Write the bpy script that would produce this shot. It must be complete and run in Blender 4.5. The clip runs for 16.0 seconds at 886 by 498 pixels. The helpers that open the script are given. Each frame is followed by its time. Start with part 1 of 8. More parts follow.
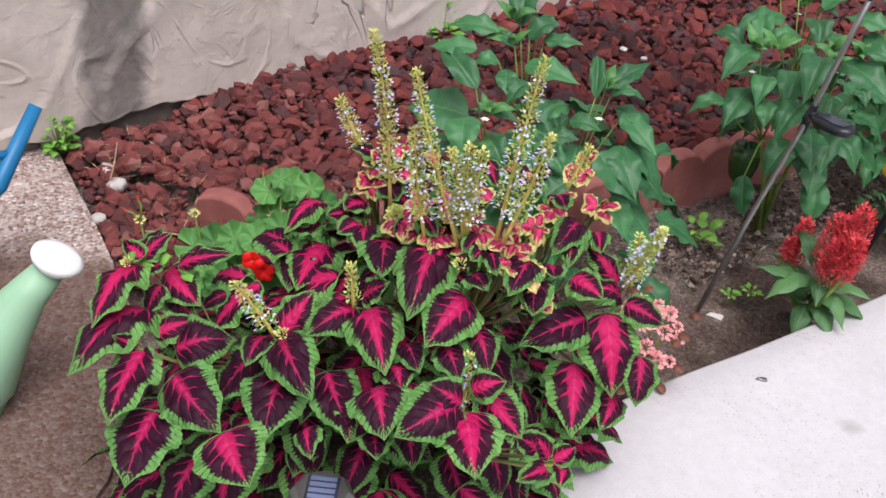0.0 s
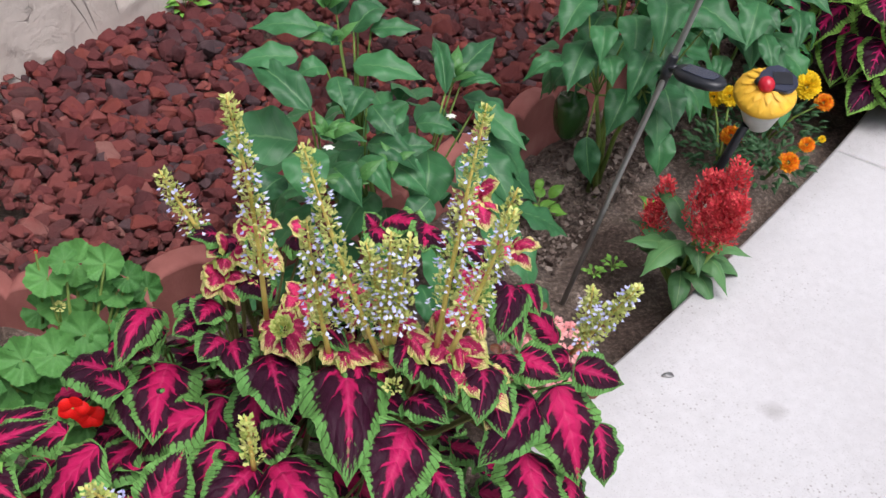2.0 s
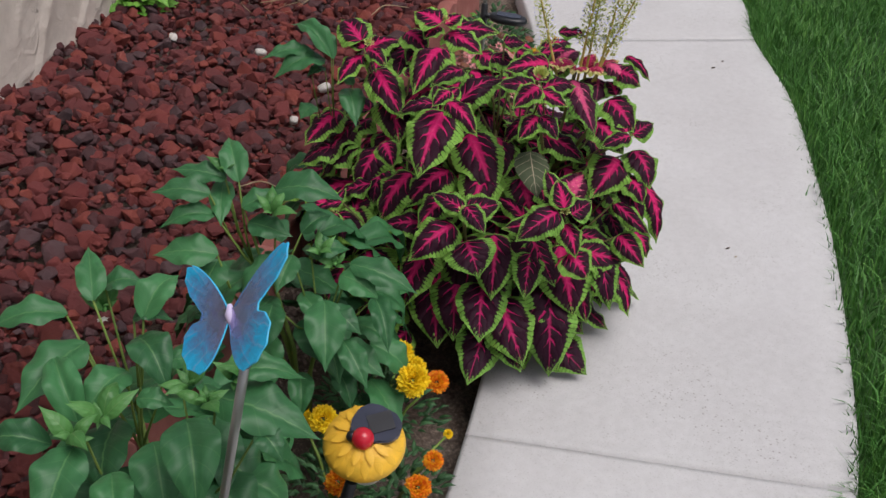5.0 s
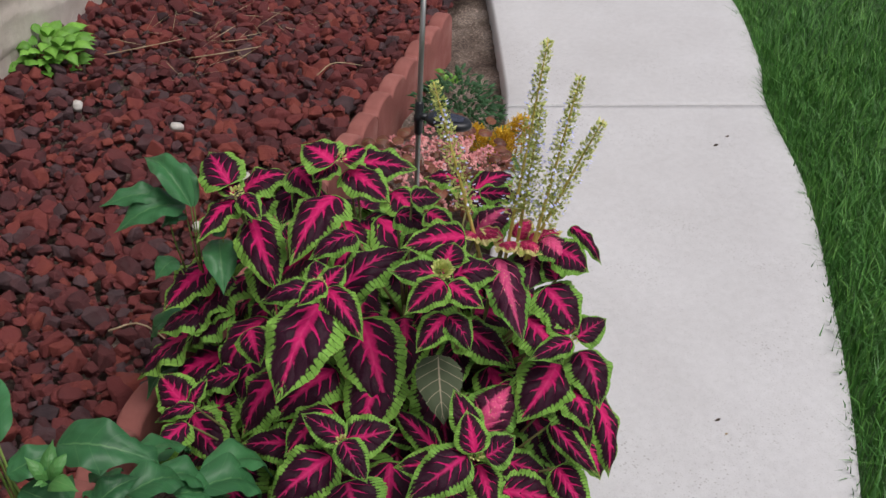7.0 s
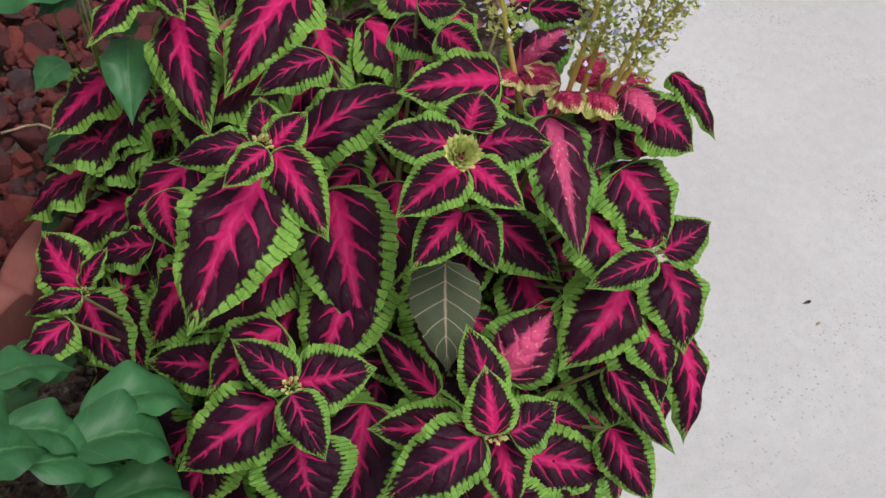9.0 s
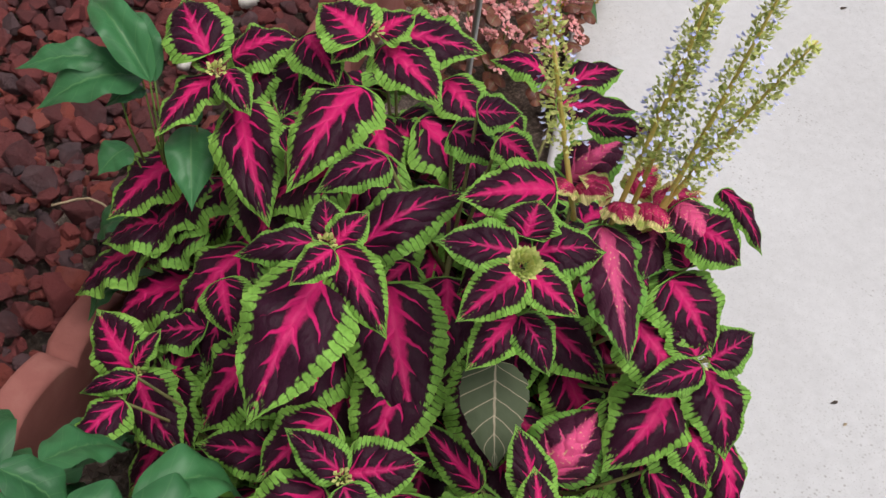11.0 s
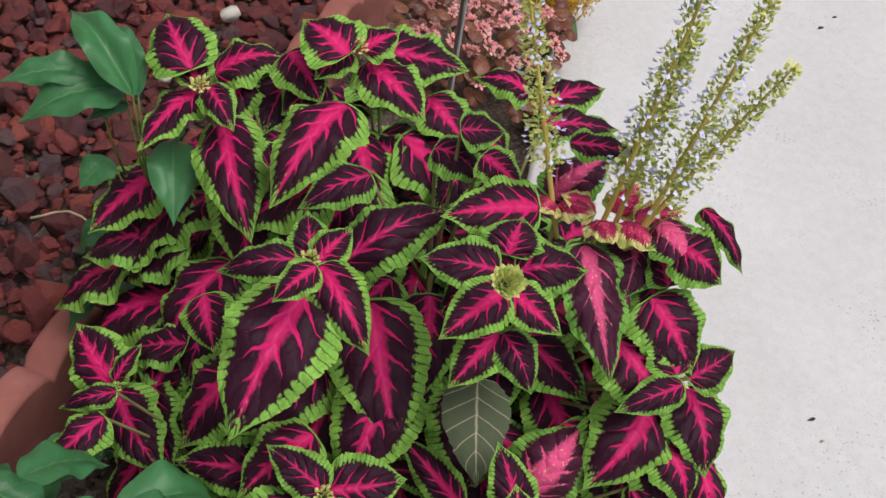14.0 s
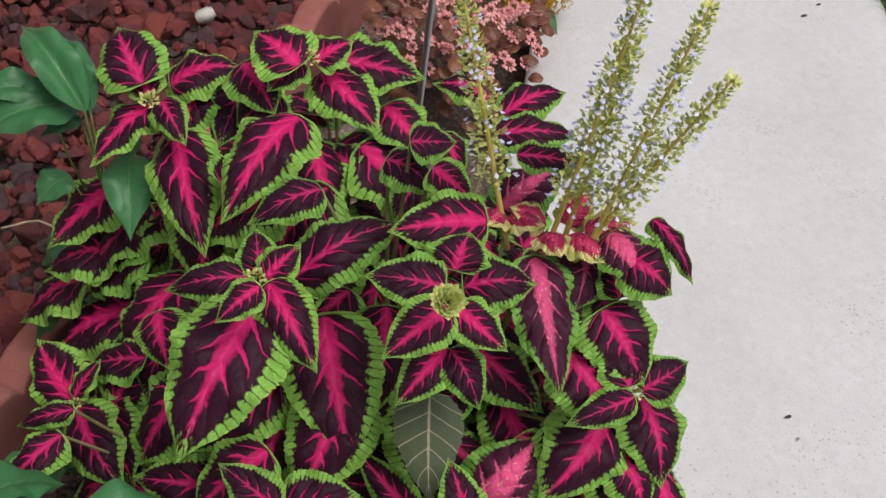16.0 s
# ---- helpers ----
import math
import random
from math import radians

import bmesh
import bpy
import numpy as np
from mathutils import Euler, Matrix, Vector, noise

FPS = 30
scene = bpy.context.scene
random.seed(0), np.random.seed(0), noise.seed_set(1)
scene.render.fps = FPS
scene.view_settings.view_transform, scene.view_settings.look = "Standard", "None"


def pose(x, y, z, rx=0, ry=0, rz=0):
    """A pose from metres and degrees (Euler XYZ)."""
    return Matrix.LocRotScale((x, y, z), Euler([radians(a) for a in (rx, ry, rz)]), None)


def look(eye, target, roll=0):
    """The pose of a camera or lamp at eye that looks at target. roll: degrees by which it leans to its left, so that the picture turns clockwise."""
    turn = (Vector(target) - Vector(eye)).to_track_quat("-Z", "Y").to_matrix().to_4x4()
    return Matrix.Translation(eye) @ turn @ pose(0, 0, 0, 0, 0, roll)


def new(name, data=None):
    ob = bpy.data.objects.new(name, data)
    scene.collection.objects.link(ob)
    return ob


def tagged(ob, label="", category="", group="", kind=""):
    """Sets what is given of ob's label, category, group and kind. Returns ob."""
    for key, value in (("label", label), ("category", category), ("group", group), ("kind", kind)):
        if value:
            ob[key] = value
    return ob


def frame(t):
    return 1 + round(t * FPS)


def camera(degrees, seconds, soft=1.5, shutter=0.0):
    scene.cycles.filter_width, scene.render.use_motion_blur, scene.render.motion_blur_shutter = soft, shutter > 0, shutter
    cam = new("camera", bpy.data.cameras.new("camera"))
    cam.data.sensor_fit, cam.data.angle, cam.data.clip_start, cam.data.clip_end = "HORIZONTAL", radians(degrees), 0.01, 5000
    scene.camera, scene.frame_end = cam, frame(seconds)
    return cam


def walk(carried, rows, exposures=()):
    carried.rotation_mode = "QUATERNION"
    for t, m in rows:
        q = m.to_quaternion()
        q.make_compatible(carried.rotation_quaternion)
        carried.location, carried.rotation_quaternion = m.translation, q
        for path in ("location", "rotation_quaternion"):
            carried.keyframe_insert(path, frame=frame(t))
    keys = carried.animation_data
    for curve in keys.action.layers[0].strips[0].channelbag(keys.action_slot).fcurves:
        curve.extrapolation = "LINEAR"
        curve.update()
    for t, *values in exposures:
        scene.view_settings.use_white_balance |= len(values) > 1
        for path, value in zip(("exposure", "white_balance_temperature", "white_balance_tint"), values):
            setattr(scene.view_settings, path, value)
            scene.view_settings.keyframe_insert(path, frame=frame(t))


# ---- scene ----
cam = camera(44.0, 16.0)
PATH = [
    (0, (0.098, 0.24, 1.273), (0.096, 1.903, 0.162), 6.1),
    (0.5, (0.061, 0.364, 1.256), (0.096, 1.971, 0.066), 4.3),
    (1, (-0.05, 0.48, 1.241), (0.246, 2.102, 0.109), 7.4),
    (1.5, (-0.116, 0.554, 1.238), (0.356, 2.132, 0.104), 7.6),
    (2, (-0.096, 0.685, 1.211), (0.422, 2.197, 0.01), 6.7),
    (2.5, (-0.039, 0.819, 1.213), (0.572, 2.308, 0.026), 3.9),
    (3, (-0.04, 0.988, 1.214), (0.861, 2.381, 0.098), 5.3),
    (3.5, (-0.043, 1.136, 1.223), (1.051, 2.37, 0.091), 7.3),
    (4, (0.051, 1.228, 1.242), (1.139, 2.501, 0.149), 5.4),
    (4.3, (0.159, 1.238, 1.277), (1.216, 2.551, 0.202), 4.8),
    (4.5, (0.241, 1.307, 1.278), (1.259, 2.648, 0.198), 4.2),
    (5, (0.375, 1.329, 1.306), (1.481, 2.632, 0.267), 2.8),
    (5.2, (0.427, 1.385, 1.295), (1.562, 2.678, 0.276), 3.8),
    (7.3, (0.975, 1.768, 1.346), (2.001, 3.083, 0.242), 2.6),
    (7.5, (0.998, 1.824, 1.326), (1.991, 3.095, 0.143), 3.6),
    (8, (1.061, 1.948, 1.271), (2.053, 3.093, -0.035), 4.8),
    (8.5, (1.181, 2.067, 1.189), (2.096, 3.133, -0.234), 4.8),
    (9, (1.239, 2.121, 1.13), (2.129, 3.165, -0.326), 7.3),
    (9.5, (1.227, 2.127, 1.164), (2.139, 3.237, -0.227), 8.3),
    (9.7, (1.215, 2.131, 1.167), (2.13, 3.252, -0.214), 8.7),
    (11.8, (1.199, 2.148, 1.181), (2.126, 3.274, -0.187), 8.8),
    (12, (1.205, 2.147, 1.183), (2.141, 3.277, -0.176), 8.6),
    (12.5, (1.207, 2.144, 1.18), (2.141, 3.249, -0.201), 8.7),
    (13, (1.203, 2.146, 1.18), (2.152, 3.261, -0.182), 9.1),
    (13.5, (1.197, 2.15, 1.179), (2.156, 3.272, -0.171), 9.7),
    (14, (1.196, 2.15, 1.176), (2.157, 3.266, -0.177), 10.1),
    (14.5, (1.199, 2.152, 1.167), (2.164, 3.251, -0.197), 10.6),
    (15, (1.214, 2.149, 1.168), (2.185, 3.228, -0.208), 10.9),
    (15.5, (1.218, 2.144, 1.158), (2.17, 3.192, -0.255), 11.7),
    (16, (1.252, 2.141, 1.197), (2.191, 3.248, -0.179), 8.8),
]
EXPOSURES = [(0, 0.33, 6400, 18), (1.5, 0.35, 6350, 16), (2.5, 0.1, 6350, 15), (3.5, -0.25, 6300, 13), (5, -0.28, 6550, 13), (7.5, -0.25, 6550, 12), (8.5, -0.27, 6550, 11), (9.5, -0.08, 6550, 11), (12, -0.02, 6600, 11), (15, -0.02, 6600, 11), (16, -0.1, 6650, 11)]
walk(cam, [(t, look(eye, target, roll)) for t, eye, target, roll in PATH], EXPOSURES)

# ---- sky and light: a bright overcast day ----
world = bpy.data.worlds.new("overcast_sky")
scene.world = world
world.use_nodes = True
wn = world.node_tree
wn.nodes.clear()
sky = wn.nodes.new("ShaderNodeTexSky")
sky.sky_type, sky.sun_disc = "NISHITA", False
sky.sun_elevation, sky.sun_rotation = radians(62), radians(165)
sky.air_density, sky.dust_density = 1.0, 4.0
pale = wn.nodes.new("ShaderNodeHueSaturation")
pale.inputs["Saturation"].default_value = 0.45
bg = wn.nodes.new("ShaderNodeBackground")
bg.inputs["Strength"].default_value = 0.12
wout = wn.nodes.new("ShaderNodeOutputWorld")
wn.links.new(sky.outputs[0], pale.inputs["Color"])
wn.links.new(pale.outputs[0], bg.inputs["Color"])
wn.links.new(bg.outputs[0], wout.inputs["Surface"])
sun_data = bpy.data.lights.new("sun", "SUN")
sun_data.energy, sun_data.angle, sun_data.color = 2.0, radians(40), (1.0, 0.98, 0.97)
sun = new("sun", sun_data)
sun.matrix_world = look((0.6, -2.2, 5.0), (0, 0, 0))


# ---- materials ----
def mat(name, rough=0.6, spec=0.4):
    m = bpy.data.materials.new(name)
    m.use_nodes = True
    b = m.node_tree.nodes["Principled BSDF"]
    b.inputs["Roughness"].default_value = rough
    b.inputs["Specular IOR Level"].default_value = spec
    return m, m.node_tree, b


def node(nt, kind, **sets):
    n = nt.nodes.new(kind)
    for k, v in sets.items():
        if k in n.inputs:
            n.inputs[k].default_value = v
    return n


def calc(nt, op, a, b=None, c=None):
    n = nt.nodes.new("ShaderNodeMath")
    n.operation = op
    for i, v in enumerate((a, b, c)):
        if v is None:
            continue
        if isinstance(v, (int, float)):
            n.inputs[i].default_value = v
        else:
            nt.links.new(v, n.inputs[i])
    return n.outputs[0]


def ramp(nt, fac, stops):
    n = nt.nodes.new("ShaderNodeValToRGB")
    el = n.color_ramp.elements
    while len(el) < len(stops):
        el.new(0.5)
    for e, (p, c) in zip(el, stops):
        e.position, e.color = p, (*c, 1) if len(c) == 3 else c
    nt.links.new(fac, n.inputs[0])
    return n.outputs[0]


def mix(nt, fac, a, b, blend="MIX"):
    n = nt.nodes.new("ShaderNodeMix")
    n.data_type, n.blend_type = "RGBA", blend
    for sock, v in ((n.inputs[0], fac), (n.inputs[6], a), (n.inputs[7], b)):
        if isinstance(v, (int, float)):
            sock.default_value = v
        elif isinstance(v, tuple):
            sock.default_value = (*v, 1)
        else:
            nt.links.new(v, sock)
    return n.outputs[2]


def noise_of(nt, scale, detail=4.0, rough=0.55, coord="Object", warp=0.0):
    tc = nt.nodes.new("ShaderNodeTexCoord")
    n = node(nt, "ShaderNodeTexNoise", Scale=scale, Detail=detail, Roughness=rough, Distortion=warp)
    nt.links.new(tc.outputs[coord], n.inputs["Vector"])
    return n.outputs["Fac"]


def bump(nt, b, height, strength=0.3, dist=0.002):
    n = node(nt, "ShaderNodeBump", Strength=strength, Distance=dist)
    nt.links.new(height, n.inputs["Height"])
    nt.links.new(n.outputs[0], b.inputs["Normal"])


def speckled(name, stops, scale, rough=0.7, fine=60.0, strength=0.4, dist=0.002, vary=0.0, spec=0.35, metal=0.0, island=False):
    """A surface with stains at one scale and grain at another."""
    m, nt, b = mat(name, rough, spec)
    b.inputs["Metallic"].default_value = metal
    f = noise_of(nt, scale, 5)
    if vary:
        if island:
            r = nt.nodes.new("ShaderNodeNewGeometry").outputs["Random Per Island"]
        else:
            r = nt.nodes.new("ShaderNodeObjectInfo").outputs["Random"]
        f = calc(nt, "ADD", calc(nt, "MULTIPLY", f, 1 - vary), calc(nt, "MULTIPLY", r, vary))
    nt.links.new(ramp(nt, f, stops), b.inputs["Base Color"])
    bump(nt, b, noise_of(nt, fine, 6, 0.65), strength, dist)
    return m


def leaf_coords(nt):
    """Across the blade from -1 to 1 as a distance from the midrib, and along it from 0 to 1."""
    uv = nt.nodes.new("ShaderNodeUVMap")
    uv.uv_map = "UVMap"
    sep = nt.nodes.new("ShaderNodeSeparateXYZ")
    nt.links.new(uv.outputs[0], sep.inputs[0])
    u = calc(nt, "ABSOLUTE", calc(nt, "SUBTRACT", calc(nt, "MULTIPLY", sep.outputs[0], 2.0), 1.0))
    return u, sep.outputs[1], uv.outputs[0]


def translucent(nt, b, colour, amount):
    """A thin blade lets some light through."""
    t = nt.nodes.new("ShaderNodeBsdfTranslucent")
    nt.links.new(colour, t.inputs["Color"])
    mx = nt.nodes.new("ShaderNodeMixShader")
    mx.inputs[0].default_value = amount
    nt.links.new(b.outputs[0], mx.inputs[1])
    nt.links.new(t.outputs[0], mx.inputs[2])
    nt.links.new(mx.outputs[0], nt.nodes["Material Output"].inputs["Surface"])


def coleus_material(name, green, dark, pink, cream=0.0, broad=0.07, sharp=6.5, cream_rim=True, rim_from=0.70, scars=0.3):
    """A dark blade with a pink midrib that breaks into pointed side veins, and a scalloped green margin."""
    m, nt, b = mat(name, 0.5, 0.16)
    u, v, uv = leaf_coords(nt)
    rnd = nt.nodes.new("ShaderNodeObjectInfo").outputs["Random"]

    def noise_at(scale, detail, turns):
        n = node(nt, "ShaderNodeTexNoise", Scale=scale, Detail=detail)
        n.noise_dimensions = "4D"
        nt.links.new(uv, n.inputs["Vector"])
        nt.links.new(calc(nt, "MULTIPLY", rnd, turns), n.inputs["W"])
        return n.outputs["Fac"]
    broadly, finely, spots = noise_at(5.0, 2.0, 40.0), noise_at(26.0, 4.0, 70.0), noise_at(7.0, 4.0, 90.0)
    w, f2 = calc(nt, "SUBTRACT", broadly, 0.5), calc(nt, "SUBTRACT", finely, 0.5)
    # side veins leave the midrib and run forward
    root = calc(nt, "SUBTRACT", v, calc(nt, "MULTIPLY", u, 0.40))
    ph = calc(nt, "ADD", calc(nt, "MULTIPLY", root, 5.4), calc(nt, "MULTIPLY", w, 0.8))
    ph = calc(nt, "ADD", ph, calc(nt, "MULTIPLY", rnd, 3.0))
    vein = calc(nt, "MULTIPLY", calc(nt, "ABSOLUTE", calc(nt, "SUBTRACT", calc(nt, "FRACT", ph), 0.5)), 2.0)
    reach = calc(nt, "SUBTRACT", 0.72, calc(nt, "MULTIPLY", root, 0.72))
    reach = calc(nt, "ADD", reach, calc(nt, "MULTIPLY", w, 0.7))
    finger = calc(nt, "MULTIPLY", calc(nt, "POWER", vein, sharp), reach)
    stem_ = calc(nt, "MULTIPLY", calc(nt, "SUBTRACT", 1.25, v), broad)
    edge = calc(nt, "ADD", calc(nt, "MAXIMUM", finger, stem_), calc(nt, "MULTIPLY", f2, 0.05 + broad * 0.6))
    edge = calc(nt, "ADD", edge, calc(nt, "MULTIPLY", calc(nt, "SUBTRACT", rnd, 0.5), broad * 0.9))
    inside = calc(nt, "SUBTRACT", edge, u)
    heart = nt_clamp(nt, calc(nt, "MULTIPLY", inside, 13.0))
    rib = nt_clamp(nt, calc(nt, "MULTIPLY", calc(nt, "SUBTRACT", 0.045, u), 45.0))
    heart = calc(nt, "MAXIMUM", heart, calc(nt, "MULTIPLY", rib, nt_clamp(nt, calc(nt, "MULTIPLY", calc(nt, "SUBTRACT", 0.97, v), 20.0))))
    # the margin, slit between its scallops
    saw = calc(nt, "SUBTRACT", calc(nt, "MULTIPLY", v, 18.0), calc(nt, "MULTIPLY", calc(nt, "SUBTRACT", u, 1.0), 2.0))
    saw = calc(nt, "ADD", saw, calc(nt, "MULTIPLY", f2, 0.55))
    slit = calc(nt, "MULTIPLY", calc(nt, "ABSOLUTE", calc(nt, "SUBTRACT", calc(nt, "FRACT", saw), 0.5)), 2.0)
    rim = calc(nt, "MAXIMUM", u, calc(nt, "MULTIPLY", v, 0.80))
    rim = calc(nt, "SUBTRACT", rim, calc(nt, "MULTIPLY", calc(nt, "POWER", slit, 3.0), 0.13))
    rim = calc(nt, "ADD", rim, calc(nt, "ADD", calc(nt, "MULTIPLY", w, 0.34), calc(nt, "MULTIPLY", f2, 0.26)))
    frill = nt_clamp(nt, calc(nt, "MULTIPLY", calc(nt, "SUBTRACT", rim, rim_from), 15.0))
    cut = nt_clamp(nt, calc(nt, "MULTIPLY", calc(nt, "SUBTRACT", slit, 0.80), 8.0))
    cut = calc(nt, "MULTIPLY", cut, nt_clamp(nt, calc(nt, "MULTIPLY", calc(nt, "SUBTRACT", broadly, 0.36), 5.0)))
    dk = mix(nt, finely, tuple(c * 0.55 for c in dark), tuple(c * 1.45 for c in dark))
    pk = mix(nt, nt_clamp(nt, calc(nt, "MULTIPLY", inside, 5.0)), tuple(c * 0.62 for c in pink), tuple(min(1, c * 1.12) for c in pink))
    pk = mix(nt, calc(nt, "MULTIPLY", rib, 0.12), pk, (0.72, 0.16, 0.28))
    gr = mix(nt, finely, tuple(c * 0.55 for c in green), tuple(c * 1.45 for c in green))
    gr = mix(nt, nt_clamp(nt, calc(nt, "MULTIPLY", calc(nt, "SUBTRACT", u, 0.95), 9.0)), gr, (green[0] * 1.7, green[1] * 1.25, green[2] * 1.6))
    if cream:
        pk = mix(nt, nt_clamp(nt, calc(nt, "MULTIPLY", calc(nt, "SUBTRACT", finely, 0.62 - cream * 0.1), 8.0)), pk, (0.75, 0.55, 0.28))
    if cream and cream_rim:
        gr = mix(nt, nt_clamp(nt, calc(nt, "MULTIPLY", calc(nt, "SUBTRACT", broadly, 0.43), 8.0)), gr, (0.80, 0.70, 0.30))
    col = mix(nt, heart, dk, pk)
    col = mix(nt, frill, col, gr)
    col = mix(nt, calc(nt, "MULTIPLY", calc(nt, "MULTIPLY", cut, frill), 0.7), col, tuple(c * 0.8 for c in dark))
    # a few dry tan scars
    scar = nt_clamp(nt, calc(nt, "MULTIPLY", calc(nt, "SUBTRACT", spots, 0.69), 14.0))
    col = mix(nt, calc(nt, "MULTIPLY", scar, scars), col, (0.30, 0.24, 0.15))
    tone = mix(nt, 0.4, (1, 1, 1), ramp(nt, rnd, [(0, (0.65, 0.72, 0.75)), (1, (1.18, 1.1, 1.0))]))
    col = mix(nt, 1.0, col, tone, "MULTIPLY")
    nt.links.new(col, b.inputs["Base Color"])
    nt.links.new(calc(nt, "ADD", 0.42, calc(nt, "MULTIPLY", broadly, 0.22)), b.inputs["Roughness"])
    h = calc(nt, "ADD", calc(nt, "MULTIPLY", calc(nt, "POWER", vein, 3.0), -0.8), calc(nt, "MULTIPLY", f2, 0.6))
    h = calc(nt, "ADD", h, calc(nt, "MULTIPLY", broadly, 0.9))
    h = calc(nt, "SUBTRACT", h, calc(nt, "MULTIPLY", calc(nt, "MULTIPLY", cut, frill), 0.5))
    bump(nt, b, h, 0.42, 0.006)
    translucent(nt, b, col, 0.09)
    return m


def nt_clamp(nt, v):
    n = nt.nodes.new("ShaderNodeClamp")
    nt.links.new(v, n.inputs[0])
    return n.outputs[0]


def green_leaf_material(name, dark, light, rough=0.42, rib=(0.2, 0.32, 0.12), spec=0.4, through_amount=0.13, vein_amount=0.18, rib_amount=0.5):
    m, nt, b = mat(name, rough, spec)
    u, v, uv = leaf_coords(nt)
    rnd = nt.nodes.new("ShaderNodeObjectInfo").outputs["Random"]
    wob = node(nt, "ShaderNodeTexNoise", Scale=5.0, Detail=4.0)
    wob.noise_dimensions = "4D"
    nt.links.new(uv, wob.inputs["Vector"])
    nt.links.new(calc(nt, "MULTIPLY", rnd, 30.0), wob.inputs["W"])
    ph = calc(nt, "MULTIPLY", calc(nt, "SUBTRACT", v, calc(nt, "MULTIPLY", u, 0.2)), 6.0)
    tri = calc(nt, "MULTIPLY", calc(nt, "ABSOLUTE", calc(nt, "SUBTRACT", calc(nt, "FRACT", ph), 0.5)), 2.0)
    vein = nt_clamp(nt, calc(nt, "MULTIPLY", calc(nt, "SUBTRACT", tri, 0.9), 10.0))
    f = calc(nt, "ADD", calc(nt, "MULTIPLY", wob.outputs["Fac"], 0.5), calc(nt, "MULTIPLY", rnd, 0.5))
    col = ramp(nt, f, [(0.2, dark), (0.8, light)])
    midrib = nt_clamp(nt, calc(nt, "MULTIPLY", calc(nt, "SUBTRACT", 0.05, u), 40.0))
    col = mix(nt, calc(nt, "MULTIPLY", midrib, rib_amount), col, rib)
    col = mix(nt, calc(nt, "MULTIPLY", vein, vein_amount), col, rib)
    nt.links.new(col, b.inputs["Base Color"])
    bump(nt, b, calc(nt, "ADD", calc(nt, "MULTIPLY", tri, -0.4), calc(nt, "MULTIPLY", wob.outputs["Fac"], 1.0)), 0.24, 0.004)
    translucent(nt, b, col, through_amount)
    return m


def plain(name, colour, rough=0.5, spec=0.4, metal=0.0, grain=0.12, scale=30.0):
    lo, hi = tuple(c * (1 - grain) for c in colour), tuple(min(1, c * (1 + grain)) for c in colour)
    return speckled(name, [(0.3, lo), (0.7, hi)], scale, rough, scale * 8, 0.12, 0.001, spec=spec, metal=metal)


M_COLEUS = coleus_material("coleus_leaf", (0.225, 0.460, 0.080), (0.032, 0.0060, 0.0180), (0.56, 0.014, 0.138), broad=0.185, sharp=2.9, rim_from=0.67)
M_COLEUS_DEEP = coleus_material("coleus_leaf_deep", (0.140, 0.345, 0.088), (0.036, 0.0056, 0.019), (0.45, 0.013, 0.098), broad=0.27, sharp=2.2, rim_from=0.66, scars=0.25)
M_COLEUS_PALE = coleus_material("coleus_leaf_creamy", (0.42, 0.52, 0.12), (0.38, 0.022, 0.085), (0.66, 0.035, 0.16), 0.5, broad=0.42, sharp=2.3, rim_from=0.60)
M_COLEUS_ROSE = coleus_material("coleus_leaf_rose", (0.17, 0.39, 0.07), (0.055, 0.010, 0.029), (0.62, 0.075, 0.21), 0.25, broad=0.28, sharp=2.8, cream_rim=False)
M_PEPPER = green_leaf_material("pepper_leaf", (0.022, 0.098, 0.036), (0.060, 0.222, 0.078), 0.45, (0.17, 0.34, 0.13), vein_amount=0.16, rib_amount=0.42)
M_PEPPER_TIP = green_leaf_material("young_pepper_leaf", (0.05, 0.17, 0.04), (0.11, 0.30, 0.08), 0.42, vein_amount=0.1, rib_amount=0.4)
M_GERANIUM = green_leaf_material("geranium_leaf", (0.045, 0.165, 0.038), (0.125, 0.34, 0.085), 0.6, vein_amount=0.12)
M_FRESH = green_leaf_material("fresh_leaf", (0.095, 0.25, 0.03), (0.22, 0.50, 0.07), 0.5)
M_CELOSIA_LEAF = green_leaf_material("celosia_leaf", (0.045, 0.13, 0.045), (0.12, 0.29, 0.10), 0.5)
M_BRONZE = green_leaf_material("begonia_leaf", (0.09, 0.025, 0.018), (0.22, 0.075, 0.04), 0.4)
M_FERN = green_leaf_material("marigold_leaf", (0.02, 0.07, 0.025), (0.05, 0.14, 0.05), 0.55)
M_STEM = speckled("green_stem", [(0.3, (0.09, 0.17, 0.03)), (0.7, (0.20, 0.28, 0.06))], 25, 0.55, 200)
M_SPIKE_STALK = speckled("yellow_stalk", [(0.3, (0.46, 0.36, 0.08)), (0.7, (0.74, 0.58, 0.17))], 25, 0.55, 200)
M_UNDER = green_leaf_material("coleus_underside", (0.030, 0.045, 0.022), (0.07, 0.092, 0.045), 0.7, (0.62, 0.50, 0.36), vein_amount=0.6)
M_STEM_DARK = speckled("brown_stem", [(0.3, (0.10, 0.10, 0.03)), (0.7, (0.22, 0.20, 0.07))], 25, 0.6, 200)
M_SPIKE = speckled("flower_spike_green", [(0.2, (0.34, 0.44, 0.09)), (0.8, (0.72, 0.72, 0.27))], 60, 0.6, 300, vary=0.5, island=True)
M_LILAC = speckled("lilac_petal", [(0.2, (0.42, 0.44, 0.78)), (0.8, (0.70, 0.72, 0.92))], 60, 0.6, 300, vary=0.6, island=True)
